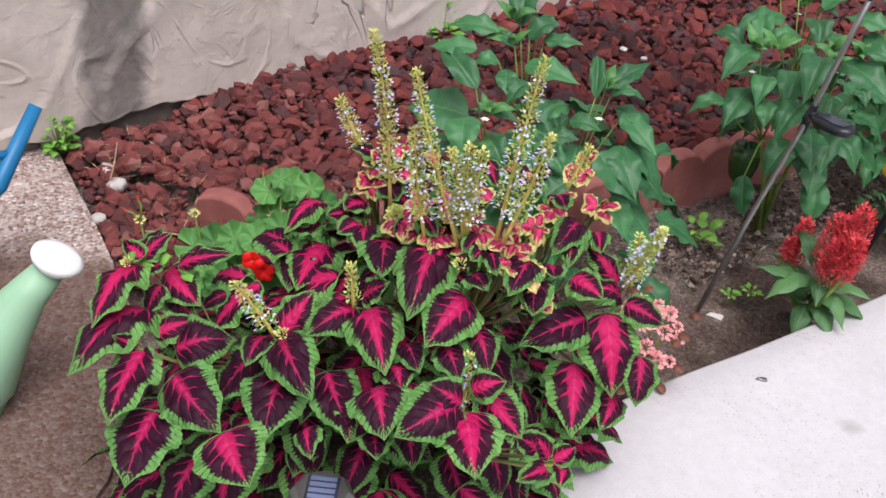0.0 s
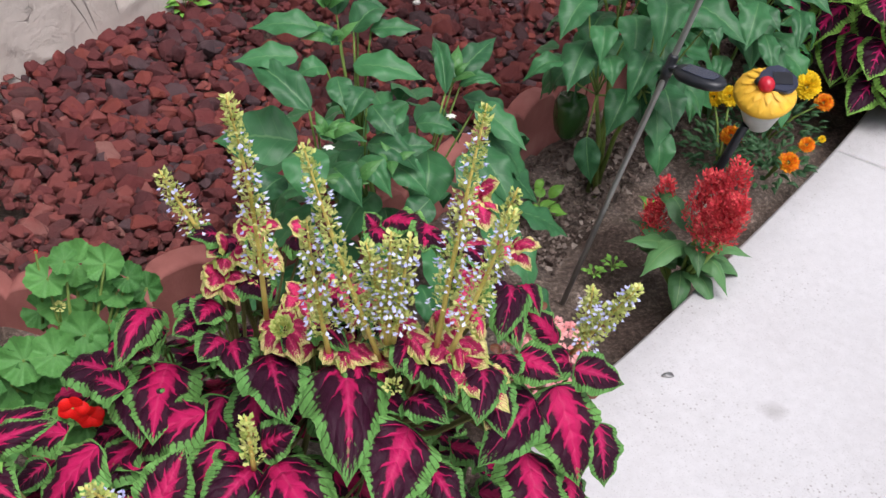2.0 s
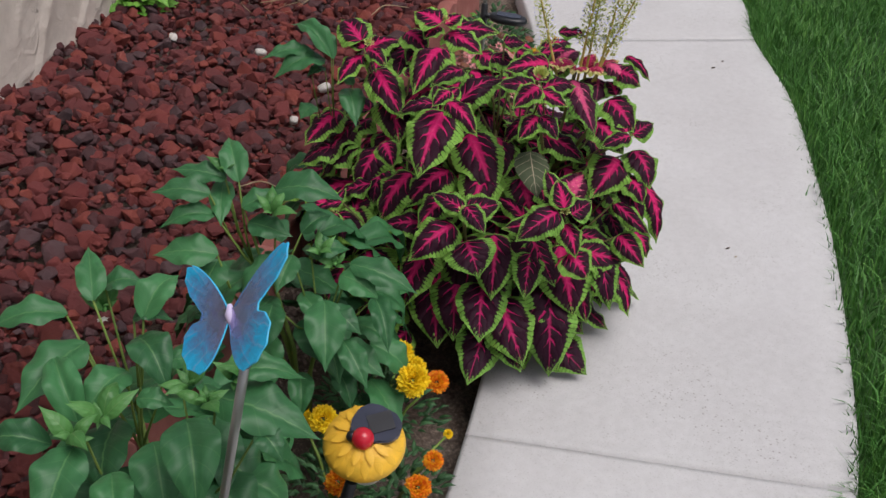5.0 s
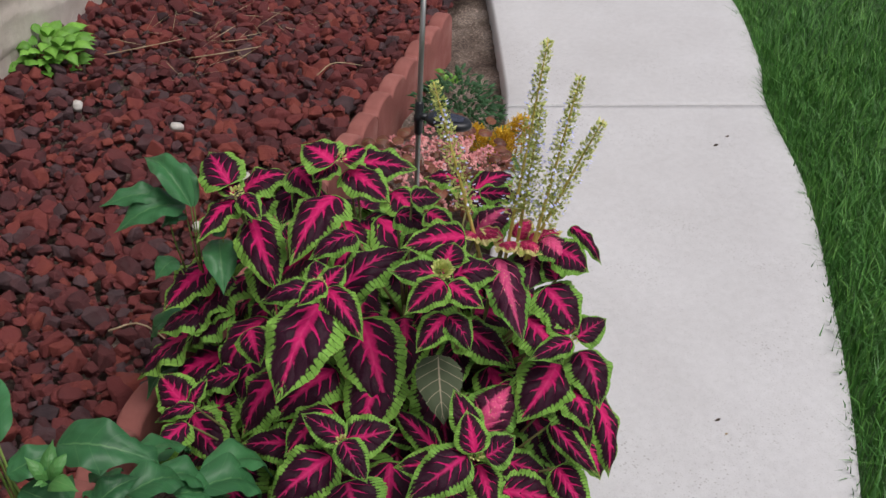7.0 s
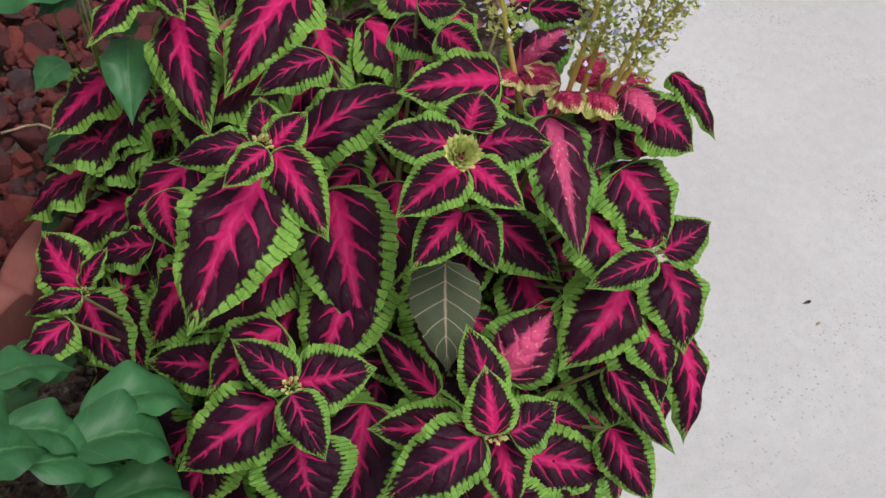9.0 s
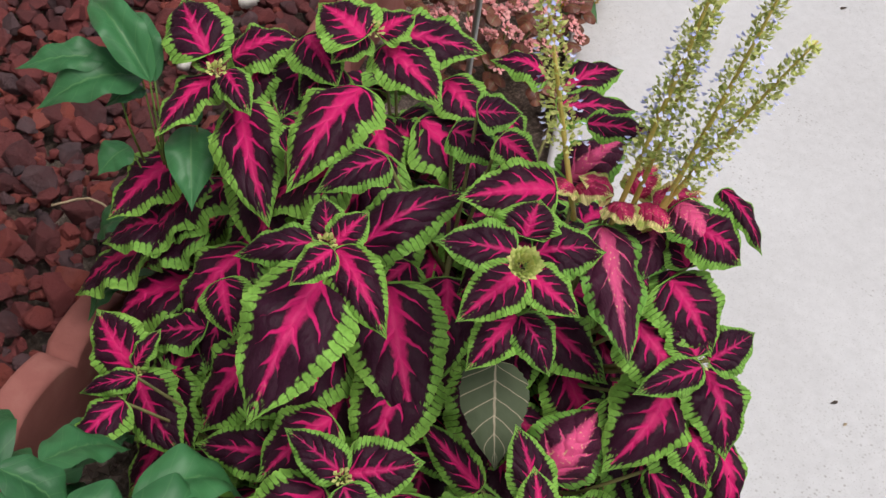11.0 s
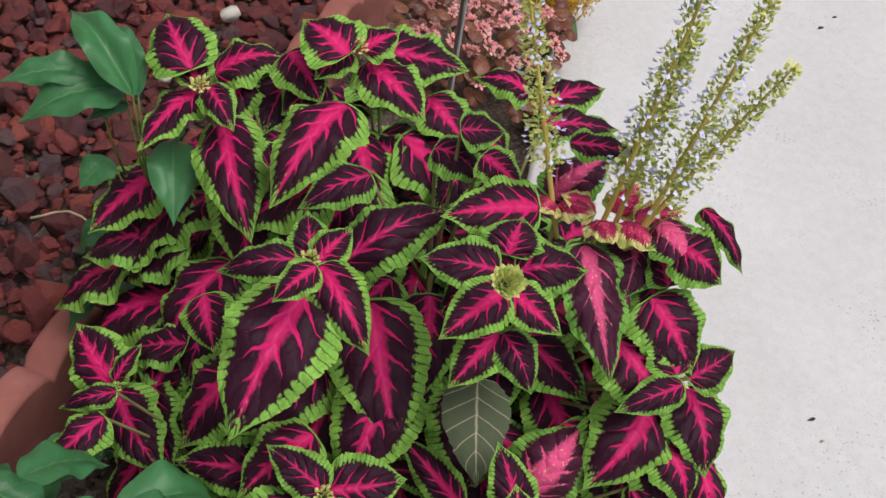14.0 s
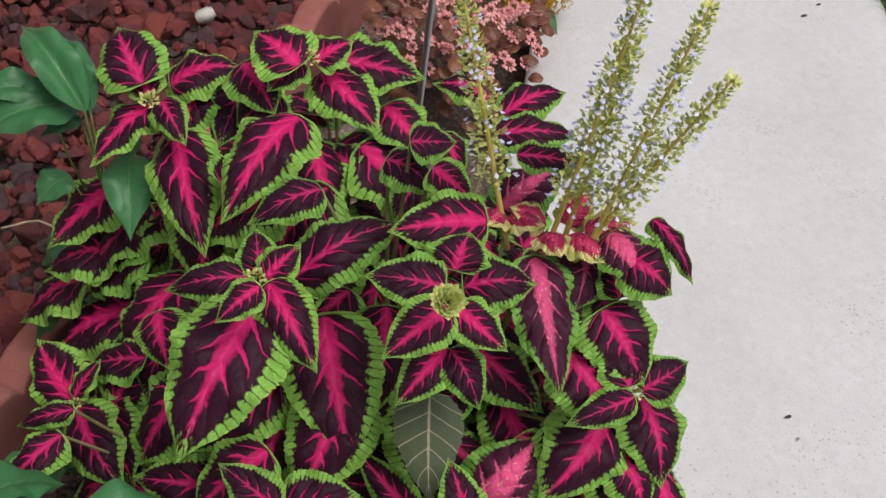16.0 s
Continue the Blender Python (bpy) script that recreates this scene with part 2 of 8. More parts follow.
M_ROCK = speckled("lava_rock", [(0.14, (0.046, 0.032, 0.036)), (0.24, (0.098, 0.058, 0.062)), (0.32, (0.078, 0.030, 0.032)), (0.45, (0.125, 0.038, 0.038)), (0.63, (0.168, 0.043, 0.042)), (0.78, (0.22, 0.056, 0.043)), (0.9, (0.235, 0.086, 0.080))], 14, 0.94, 170, 1.0, 0.006, vary=0.62, spec=0.2, island=True)
M_ROCK_DUSTY = speckled("dusty_lava_rock", [(0.14, (0.085, 0.050, 0.050)), (0.32, (0.13, 0.046, 0.044)), (0.5, (0.18, 0.055, 0.051)), (0.7, (0.24, 0.072, 0.063)), (0.9, (0.31, 0.17, 0.145))], 14, 0.96, 170, 1.0, 0.006, vary=0.6, spec=0.15, island=True)
M_ROCK_PIECE = speckled("lava_rock_piece", [(0.14, (0.046, 0.032, 0.036)), (0.24, (0.098, 0.058, 0.062)), (0.32, (0.078, 0.030, 0.032)), (0.45, (0.125, 0.038, 0.038)), (0.63, (0.168, 0.043, 0.042)), (0.78, (0.22, 0.056, 0.043)), (0.9, (0.235, 0.086, 0.080))], 14, 0.94, 170, 1.0, 0.006, vary=0.62, spec=0.2)
M_WHITE_STONE = speckled("white_stone", [(0.3, (0.45, 0.42, 0.38)), (0.7, (0.72, 0.70, 0.66))], 30, 0.8, 150, 0.5, 0.003)
M_CRUMB = speckled("soil_crumb", [(0.15, (0.055, 0.040, 0.033)), (0.65, (0.16, 0.120, 0.100)), (0.97, (0.36, 0.30, 0.255))], 20, 0.95, 150, 0.8, 0.003, vary=0.75, spec=0.15, island=True)
M_BRICK = speckled("red_concrete", [(0.25, (0.22, 0.078, 0.066)), (0.5, (0.315, 0.118, 0.102)), (0.8, (0.44, 0.21, 0.18))], 9, 0.9, 220, 0.55, 0.002, spec=0.2)
M_TWIG = speckled("dry_twig", [(0.3, (0.25, 0.18, 0.10)), (0.7, (0.5, 0.40, 0.26))], 30, 0.85, 200)
M_GRASS = speckled("grass_blade", [(0.15, (0.045, 0.140, 0.030)), (0.6, (0.085, 0.255, 0.050)), (0.95, (0.19, 0.40, 0.085))], 3, 0.5, 100, 0.2, 0.001, vary=0.65, island=True)
M_LAWN = speckled("lawn_ground", [(0.3, (0.026, 0.075, 0.018)), (0.7, (0.055, 0.135, 0.030))], 6, 0.9, 60, 0.8, 0.02)


def soil_material():
    m, nt, b = mat("garden_soil", 0.96, 0.12)
    damp, grit, crust = noise_of(nt, 5, 4), noise_of(nt, 120, 6, 0.75), noise_of(nt, 26, 5, 0.7)
    col = ramp(nt, damp, [(0.35, (0.105, 0.077, 0.064)), (0.52, (0.25, 0.196, 0.165)), (0.66, (0.40, 0.33, 0.285))])
    col = mix(nt, 0.75, col, ramp(nt, grit, [(0.38, (0.45, 0.43, 0.41)), (0.52, (0.95, 0.93, 0.91)), (0.66, (2.4, 2.3, 2.2))]), "MULTIPLY")
    col = mix(nt, nt_clamp(nt, calc(nt, "MULTIPLY", calc(nt, "SUBTRACT", crust, 0.6), 6.0)), col, (0.23, 0.185, 0.155))
    nt.links.new(col, b.inputs["Base Color"])
    bump(nt, b, calc(nt, "ADD", grit, crust), 1.0, 0.012)
    return m


M_SOIL = soil_material()


def concrete_material():
    m, nt, b = mat("pavement_concrete", 0.88, 0.25)
    big, small = noise_of(nt, 2.2, 6, 0.6), noise_of(nt, 45, 6, 0.7)
    col = ramp(nt, big, [(0.3, (0.50, 0.49, 0.49)), (0.7, (0.61, 0.605, 0.61))])
    col = mix(nt, 0.3, col, ramp(nt, small, [(0.3, (0.45, 0.44, 0.44)), (0.62, (0.645, 0.635, 0.64))]))
    tc = nt.nodes.new("ShaderNodeTexCoord")
    pit = node(nt, "ShaderNodeTexVoronoi", Scale=150.0)
    nt.links.new(tc.outputs["Object"], pit.inputs["Vector"])
    sel = nt.nodes.new("ShaderNodeSeparateColor")
    nt.links.new(pit.outputs["Color"], sel.inputs[0])
    spot = calc(nt, "MULTIPLY", nt_clamp(nt, calc(nt, "MULTIPLY", calc(nt, "SUBTRACT", 0.34, pit.outputs["Distance"]), 8.0)), calc(nt, "GREATER_THAN", sel.outputs[0], 0.74))
    spot = calc(nt, "MULTIPLY", spot, nt_clamp(nt, calc(nt, "MULTIPLY", calc(nt, "SUBTRACT", noise_of(nt, 3.1, 2), 0.45), 5.0)))
    col = mix(nt, calc(nt, "MULTIPLY", spot, 0.65), col, (0.22, 0.20, 0.18))
    away = nt.nodes.new("ShaderNodeVectorMath")
    away.operation = "DISTANCE"
    nt.links.new(tc.outputs["Object"], away.inputs[0])
    away.inputs[1].default_value = (0.846, 1.722, 0)
    blot = nt_clamp(nt, calc(nt, "MULTIPLY", calc(nt, "SUBTRACT", 0.042, calc(nt, "ADD", away.outputs["Value"], calc(nt, "MULTIPLY", noise_of(nt, 30, 2), 0.03))), 45.0))
    col = mix(nt, calc(nt, "MULTIPLY", blot, 0.45), col, (0.25, 0.23, 0.22))
    smear = nt_clamp(nt, calc(nt, "MULTIPLY", calc(nt, "SUBTRACT", noise_of(nt, 0.9, 5, 0.7, warp=0.5), 0.55), 4.0))
    col = mix(nt, calc(nt, "MULTIPLY", smear, 0.22), col, (0.40, 0.38, 0.36))
    specks = nt_clamp(nt, calc(nt, "MULTIPLY", calc(nt, "SUBTRACT", noise_of(nt, 330, 3, 0.6), 0.60), 12.0))
    col = mix(nt, calc(nt, "MULTIPLY", specks, 0.5), col, (0.27, 0.25, 0.23))
    nt.links.new(col, b.inputs["Base Color"])
    bump(nt, b, calc(nt, "SUBTRACT", noise_of(nt, 170, 5, 0.7), calc(nt, "MULTIPLY", spot, 0.7)), 0.28, 0.0014)
    return m


def stucco_material():
    m, nt, b = mat("stucco", 0.9, 0.2)
    big, small = noise_of(nt, 1.6, 6, 0.6, warp=0.6), noise_of(nt, 24, 6, 0.65)
    col = ramp(nt, big, [(0.28, (0.52, 0.45, 0.39)), (0.5, (0.64, 0.565, 0.50)), (0.75, (0.70, 0.64, 0.58))])
    col = mix(nt, 0.35, col, ramp(nt, small, [(0.3, (0.33, 0.30, 0.27)), (0.7, (0.58, 0.54, 0.49))]))
    # an old dark damp streak near the corner of the step
    tc = nt.nodes.new("ShaderNodeTexCoord")
    sep = nt.nodes.new("ShaderNodeSeparateXYZ")
    nt.links.new(tc.outputs["Object"], sep.inputs[0])
    off = calc(nt, "ABSOLUTE", calc(nt, "SUBTRACT", sep.outputs[0], calc(nt, "ADD", 0.02, calc(nt, "MULTIPLY", calc(nt, "SUBTRACT", noise_of(nt, 7, 4), 0.5), 0.16))))
    streak = nt_clamp(nt, calc(nt, "MULTIPLY", calc(nt, "SUBTRACT", 0.095, off), 22.0))
    streak = calc(nt, "MULTIPLY", streak, nt_clamp(nt, calc(nt, "ADD", 0.25, noise_of(nt, 9, 5, 0.7))))
    col = mix(nt, calc(nt, "MULTIPLY", streak, 0.9), col, (0.085, 0.08, 0.078))
    crack = nt_clamp(nt, calc(nt, "SUBTRACT", 1.0, calc(nt, "MULTIPLY", calc(nt, "ABSOLUTE", calc(nt, "SUBTRACT", noise_of(nt, 1.7, 5, 0.7, warp=0.7), 0.53)), 170.0)))
    crack = calc(nt, "MULTIPLY", crack, nt_clamp(nt, calc(nt, "MULTIPLY", calc(nt, "SUBTRACT", noise_of(nt, 2.9, 2), 0.55), 10.0)))
    col = mix(nt, calc(nt, "MULTIPLY", crack, 0.75), col, (0.10, 0.085, 0.075))
    nt.links.new(col, b.inputs["Base Color"])
    r = noise_of(nt, 1.9, 2, 0.4, warp=1.4)
    line = nt_clamp(nt, calc(nt, "SUBTRACT", 1.0, calc(nt, "MULTIPLY", calc(nt, "ABSOLUTE", calc(nt, "SUBTRACT", r, 0.5)), 60.0)))
    line = calc(nt, "MULTIPLY", line, nt_clamp(nt, calc(nt, "MULTIPLY", calc(nt, "SUBTRACT", noise_of(nt, 5.3, 3), 0.42), 8.0)))
    flake = nt_clamp(nt, calc(nt, "MULTIPLY", calc(nt, "SUBTRACT", noise_of(nt, 14, 6, 0.75, warp=0.8), 0.52), 9.0))
    h = calc(nt, "ADD", calc(nt, "MULTIPLY", line, 0.5), calc(nt, "ADD", calc(nt, "MULTIPLY", flake, 0.22), calc(nt, "MULTIPLY", noise_of(nt, 70, 7, 0.72, warp=0.4), 0.42)))
    bump(nt, b, calc(nt, "SUBTRACT", h, crack), 0.7, 0.008)
    return m


def aggregate_material():
    m, nt, b = mat("pebble_aggregate", 0.75, 0.3)
    tc = nt.nodes.new("ShaderNodeTexCoord")
    vor = node(nt, "ShaderNodeTexVoronoi", Scale=150.0)
    nt.links.new(tc.outputs["Object"], vor.inputs["Vector"])
    sel = nt.nodes.new("ShaderNodeSeparateColor")
    nt.links.new(vor.outputs["Color"], sel.inputs[0])
    col = ramp(nt, sel.outputs[0], [(0.0, (0.16, 0.10, 0.08)), (0.3, (0.38, 0.29, 0.25)), (0.6, (0.50, 0.43, 0.39)), (0.8, (0.20, 0.14, 0.12)), (1.0, (0.68, 0.63, 0.60))])
    wet = nt_clamp(nt, calc(nt, "MULTIPLY", calc(nt, "SUBTRACT", calc(nt, "ADD", 2.0, calc(nt, "MULTIPLY", calc(nt, "SUBTRACT", noise_of(nt, 6, 3), 0.5), 0.25)), sep_y(nt, tc)), 14.0))
    col = mix(nt, calc(nt, "MULTIPLY", wet, 0.78), col, (0.085, 0.040, 0.026))
    nt.links.new(col, b.inputs["Base Color"])
    bump(nt, b, calc(nt, "MULTIPLY", vor.outputs["Distance"], -1.0), 0.7, 0.004)
    return m


def sep_y(nt, tc):
    s = nt.nodes.new("ShaderNodeSeparateXYZ")
    nt.links.new(tc.outputs["Object"], s.inputs[0])
    return s.outputs[1]


M_CONCRETE, M_STUCCO, M_AGGREGATE = concrete_material(), stucco_material(), aggregate_material()
M_FOUNDATION = speckled("old_foundation", [(0.3, (0.10, 0.085, 0.07)), (0.7, (0.24, 0.21, 0.18))], 5, 0.95, 60, 0.8, 0.006)


# ---- building helpers ----
def part(name, data, material, parent=None, label=""):
    """Links a bmesh or mesh as ONE object, under a thing or a part."""
    if isinstance(data, bmesh.types.BMesh):
        me = bpy.data.meshes.new(name)
        data.to_mesh(me)
        data.free()
    else:
        me = data
    if material and not me.materials:
        me.materials.append(material)
    ob = new(name, me)
    ob.parent = parent
    if label:
        tagged(ob, label)
    return ob


def thing(name, at, label, category, group="", kind=""):
    """An Empty at the base of a thing."""
    ob = new(name)
    ob.location = at
    ob.empty_display_size = 0.05
    bpy.context.view_layer.update()
    return tagged(ob, label, category, group, kind)


def under(parent, ob):
    """Keeps world places for a part made in world metres."""
    ob.parent = parent
    ob.matrix_parent_inverse = Matrix.Translation(parent.location).inverted()
    return ob


def smooth(me, on=True):
    me.polygons.foreach_set("use_smooth", [on] * len(me.polygons))
    return me


def mesh_of(name, verts, faces, material=None, soft=True):
    me = bpy.data.meshes.new(name)
    me.from_pydata([tuple(v) for v in verts], [], [tuple(f) for f in faces])
    me.update()
    smooth(me, soft)
    if material:
        me.materials.append(material)
    return me


def tube(bm, pts, radii, sides=7, cap=True):
    """A tapered tube along points, added to a bmesh."""
    pts = [Vector(p) for p in pts]
    rings = []
    for i, p in enumerate(pts):
        d = (pts[min(i + 1, len(pts) - 1)] - pts[max(i - 1, 0)]).normalized()
        a = d.orthogonal().normalized()
        if rings:
            a = (prev - d * prev.dot(d)).normalized()
        prev = a
        c = d.cross(a)
        r = radii[i] if isinstance(radii, (list, tuple)) else radii
        rings.append([bm.verts.new(p + (a * math.cos(k * math.tau / sides) + c * math.sin(k * math.tau / sides)) * r) for k in range(sides)])
    for lo, hi in zip(rings, rings[1:]):
        for k in range(sides):
            f = bm.faces.new((lo[k], lo[(k + 1) % sides], hi[(k + 1) % sides], hi[k]))
            f.smooth = True
    if cap:
        bm.faces.new(rings[0][::-1])
        bm.faces.new(rings[-1])
    return bm


def lathe(bm, profile, sides=28, centre=(0, 0, 0)):
    """A turned shape from (radius, height) pairs."""
    rings = []
    for r, z in profile:
        rings.append([bm.verts.new((centre[0] + r * math.cos(k * math.tau / sides), centre[1] + r * math.sin(k * math.tau / sides), centre[2] + z)) for k in range(sides)])
    for lo, hi in zip(rings, rings[1:]):
        for k in range(sides):
            f = bm.faces.new((lo[k], lo[(k + 1) % sides], hi[(k + 1) % sides], hi[k]))
            f.smooth = True
    bm.faces.new(rings[0][::-1])
    bm.faces.new(rings[-1])
    return bm


def curve_points(ctrl, n):
    """n points along a smooth line through control points."""
    P = [np.array(p, float) for p in ctrl]
    P = [2 * P[0] - P[1]] + P + [2 * P[-1] - P[-2]]
    out = []
    for i in range(n):
        s = i / (n - 1) * (len(P) - 3)
        k = min(int(s), len(P) - 4)
        f = s - k
        a, b, c, d = P[k:k + 4]
        out.append(0.5 * ((2 * b) + (c - a) * f + (2 * a - 5 * b + 4 * c - d) * f * f + (3 * b - a - 3 * c + d) * f ** 3))
    return out


def leaf_mesh(name, profile, teeth=0, depth=0.05, curl=0.12, cup=0.1, twist=0.0, nv=26, half=3, waves=0.0, seed=0, ripple=0.018, fold=0.0):
    """A leaf blade of length 1 along y and width 1 across x, with its face up. profile(v): half width, greatest 0.5."""
    rnd = random.Random(seed)
    ph = rnd.random() * 6
    verts, uvs, faces = [], [], []
    cols = 2 * half + 1
    for j in range(nv + 1):
        v = j / nv
        w = profile(v)
        for i in range(cols):
            u = (i - half) / half
            k = w * u
            if teeth and abs(u) == 1 and 0 < j < nv:
                saw = (v * teeth + 0.45 * math.sin(v * 23 + ph * 3 + u) + 0.3 * math.sin(v * 51 + ph)) % 1.0
                k *= 1 + depth * (1.15 * math.sin(math.pi * saw) ** 0.6 - 0.7)
            z = curl * math.sin(math.pi * min(1, v * 1.02)) * (1 - 0.25 * v) - cup * u * u * (w * 2) + 0.035 * abs(u) * (1 - abs(u)) * 4 * w
            z += waves * u * u * math.sin(v * 17 + ph + (2 if u > 0 else 0)) * w * 2
            z += fold * abs(u) * w
            z += ripple * math.sin((v - 0.24 * abs(u)) * math.tau * 7) * (1 - u * u) * w * 2
            x = k + twist * v * v
            verts.append((x, v - 0.03 * u * u * (1 - v), z))
            uvs.append((0.5 + 0.5 * u, v))
    for j in range(nv):
        for i in range(cols - 1):
            a = j * cols + i
            faces.append((a, a + 1, a + cols + 1, a + cols))
    me = mesh_of(name, verts, faces)
    layer = me.uv_layers.new(name="UVMap")
    idx = np.zeros(len(me.loops), int)
    me.loops.foreach_get("vertex_index", idx)
    layer.data.foreach_set("uv", np.array(uvs)[idx].ravel())
    return me


def ovate(v):
    w = (v ** 0.42) * ((1 - v) ** 1.0) / 0.4196
    return max(0.003, 0.5 * min(1.0, w) * (1 - 0.35 * max(0, v - 0.8) / 0.2))


def lance(v):
    return max(0.004, 0.5 * (v ** 0.66) * ((1 - v) ** 1.16) / 0.2955 * (1 - 0.4 * max(0, v - 0.7) / 0.3))


def rounded(v):
    return max(0.01, 0.5 * math.sqrt(max(0, 1 - (2 * v - 1) ** 2)) * (1 if v > 0.2 else 0.6 + 2 * v))


def leaf_set(name, profile, material, **kw):
    out = []
    for s in range(5):
        me = leaf_mesh(name, profile, seed=s, curl=kw.get("curl", 0.12) * (0.5 + 0.35 * s), cup=kw.get("cup", 0.1) * (0.5 + 0.3 * s), twist=0.05 * (s - 2),
                       teeth=kw.get("teeth", 0), depth=kw.get("depth", 0.05), waves=kw.get("waves", 0.0), nv=kw.get("nv", 26), half=kw.get("half", 3), ripple=kw.get("ripple", 0.018), fold=kw.get("fold", 0.0) * (0.4 + 0.3 * s))
        me.materials.append(material)
        out.append(me)
    return out


coleus_leaves = leaf_set("coleus_leaf", ovate, M_COLEUS, teeth=18, depth=0.075, curl=0.12, cup=0.15, waves=0.07, nv=72, half=4, fold=0.15)
deep_leaves = leaf_set("coleus_leaf_deep", ovate, M_COLEUS_DEEP, teeth=18, depth=0.075, curl=0.12, cup=0.15, waves=0.08, nv=72, half=4, fold=0.15)
pale_leaves = leaf_set("coleus_leaf_creamy", ovate, M_COLEUS_PALE, teeth=18, depth=0.075, curl=0.10, cup=0.14, waves=0.07, nv=72, half=4)
rose_leaves = leaf_set("coleus_leaf_rose", ovate, M_COLEUS_ROSE, teeth=18, depth=0.075, curl=0.14, cup=0.16, waves=0.08, nv=72, half=4)
pepper_leaves = leaf_set("pepper_leaf", lance, M_PEPPER, curl=0.16, cup=0.10, waves=0.05, nv=24, half=4, ripple=0.016, fold=0.30)
pepper_tips = leaf_set("young_pepper_leaf", lance, M_PEPPER_TIP, curl=0.2, cup=0.06, nv=14)


def fan_leaf(seed):
    """A round scalloped leaf of seven lobes, ruffled at the rim, with its stalk end at the origin."""
    r = random.Random(seed)
    n, rings = 70, 5
    verts, faces, uvs = [(0, 0.3, -0.03)], [], [(0.5, 0.0)]
    for k in range(1, rings + 1):
        f = k / rings
        for i in range(n + 1):
            a = -math.pi * 0.93 + 2 * math.pi * 0.93 * i / n
            lobe = 0.94 + 0.04 * math.cos(a * 7.5) + 0.025 * math.cos(a * 26)
            rad = 0.52 * f * (lobe if f > 0.7 else 0.92)
            z = 0.14 * f * f + 0.08 * f * f * math.sin(a * 7.5 + seed) + 0.06 * f * f * math.sin(a * 2 + seed * 2)
            verts.append((math.sin(a) * rad, 0.3 + math.cos(a) * rad * 0.95, z - 0.03))
            uvs.append((0.5 + 0.5 * abs(math.sin(a * 3.75)), f))
    for i in range(n):
        faces.append((0, 2 + i, 1 + i))
    for k in range(rings - 1):
        for i in range(n):
            a = 1 + k * (n + 1) + i
            faces.append((a, a + 1, a + n + 2, a + n + 1))
    me = mesh_of("geranium_leaf", verts, faces, M_GERANIUM)
    layer = me.uv_layers.new(name="UVMap")
    idx = np.zeros(len(me.loops), int)
    me.loops.foreach_get("vertex_index", idx)
    layer.data.foreach_set("uv", np.array(uvs)[idx].ravel())
    return me


geranium_leaves = [fan_leaf(s) for s in range(4)]
under_leaves = leaf_set("coleus_leaf_underside", ovate, M_UNDER, teeth=13, depth=0.1, curl=0.1, cup=0.1, nv=39)
fresh_leaves = leaf_set("fresh_leaf", lance, M_FRESH, curl=0.22, cup=0.06, nv=12)
celosia_leaves = leaf_set("celosia_leaf", lance, M_CELOSIA_LEAF, curl=0.22, cup=0.06, nv=14, waves=0.03)
bronze_leaves = leaf_set("begonia_leaf", rounded, M_BRONZE, curl=0.15, cup=0.1, nv=12)
fern_leaves = leaf_set("marigold_leaf", lance, M_FERN, teeth=7, depth=0.5, curl=0.2, cup=0.1, nv=21)
rng = random.Random(7)


def set_leaf(plant, meshes, base, tip, normal, width, name="leaf"):
    b, t, n = Vector(base), Vector(tip), Vector(normal)
    y = t - b
    ln = max(y.length, 0.004)
    y.normalize()
    x = y.cross(n)
    if x.length < 1e-3:
        x = y.orthogonal()
    x.normalize()
    z = x.cross(y)
    ob = new(name, rng.choice(meshes))
    m = Matrix((x * width, y * ln, z * ln)).transposed().to_4x4()
    m.translation = b
    ob.parent = plant
    ob.matrix_basis = Matrix.Translation(plant.location).inverted() @ m
    return ob


STEMS = {}


def put_leaves(plant, meshes, rows):
    """Leaves by stalk end, tip, facing and width, with stalks noted for the stem mesh."""
    for bx, by, bz, tx, ty, tz, nx, ny, nz, w in rows:
        set_leaf(plant, meshes, (bx, by, bz), (tx, ty, tz), (nx, ny, nz), w)
        STEMS.setdefault(plant.name, []).append(Vector((bx, by, bz)))


def grow_stems(plant, material, radius=0.006, count=9):
    """A few forked stems from the foot, each with stalks to the leaf bases nearest to it."""
    foot = plant.location
    bases = STEMS.get(plant.name, [])
    nodes = bases[::max(1, len(bases) // count)][:count]
    groups = [[] for _ in nodes]
    for p in bases:
        groups[min(range(len(nodes)), key=lambda i: (nodes[i] - p).length)].append(p)
    for k, g in enumerate(groups):
        top = sum(g, Vector((0, 0, 0))) / max(1, len(g)) if g else nodes[k]
        top = foot.lerp(top, 0.72)
        bm = bmesh.new()
        q = foot + Vector(((top.x - foot.x) * 0.35, (top.y - foot.y) * 0.35, (top.z - foot.z) * 0.5))
        tube(bm, [foot + Vector((0.01 * math.cos(k * 2.4), 0.01 * math.sin(k * 2.4), -0.01)), q, top], [radius, radius * 0.8, radius * 0.5], 6)
        stem = under(plant, part("stem", bm, material))
        for p in g:
            if (p - top).length < 0.2:
                bm = bmesh.new()
                tube(bm, [top.lerp(q, 0.12), top.lerp(p, 0.5) - Vector((0, 0, 0.02)), p], [radius * 0.4, radius * 0.3, radius * 0.25], 5)
                under(plant, part("leaf_stalk", bm, material))


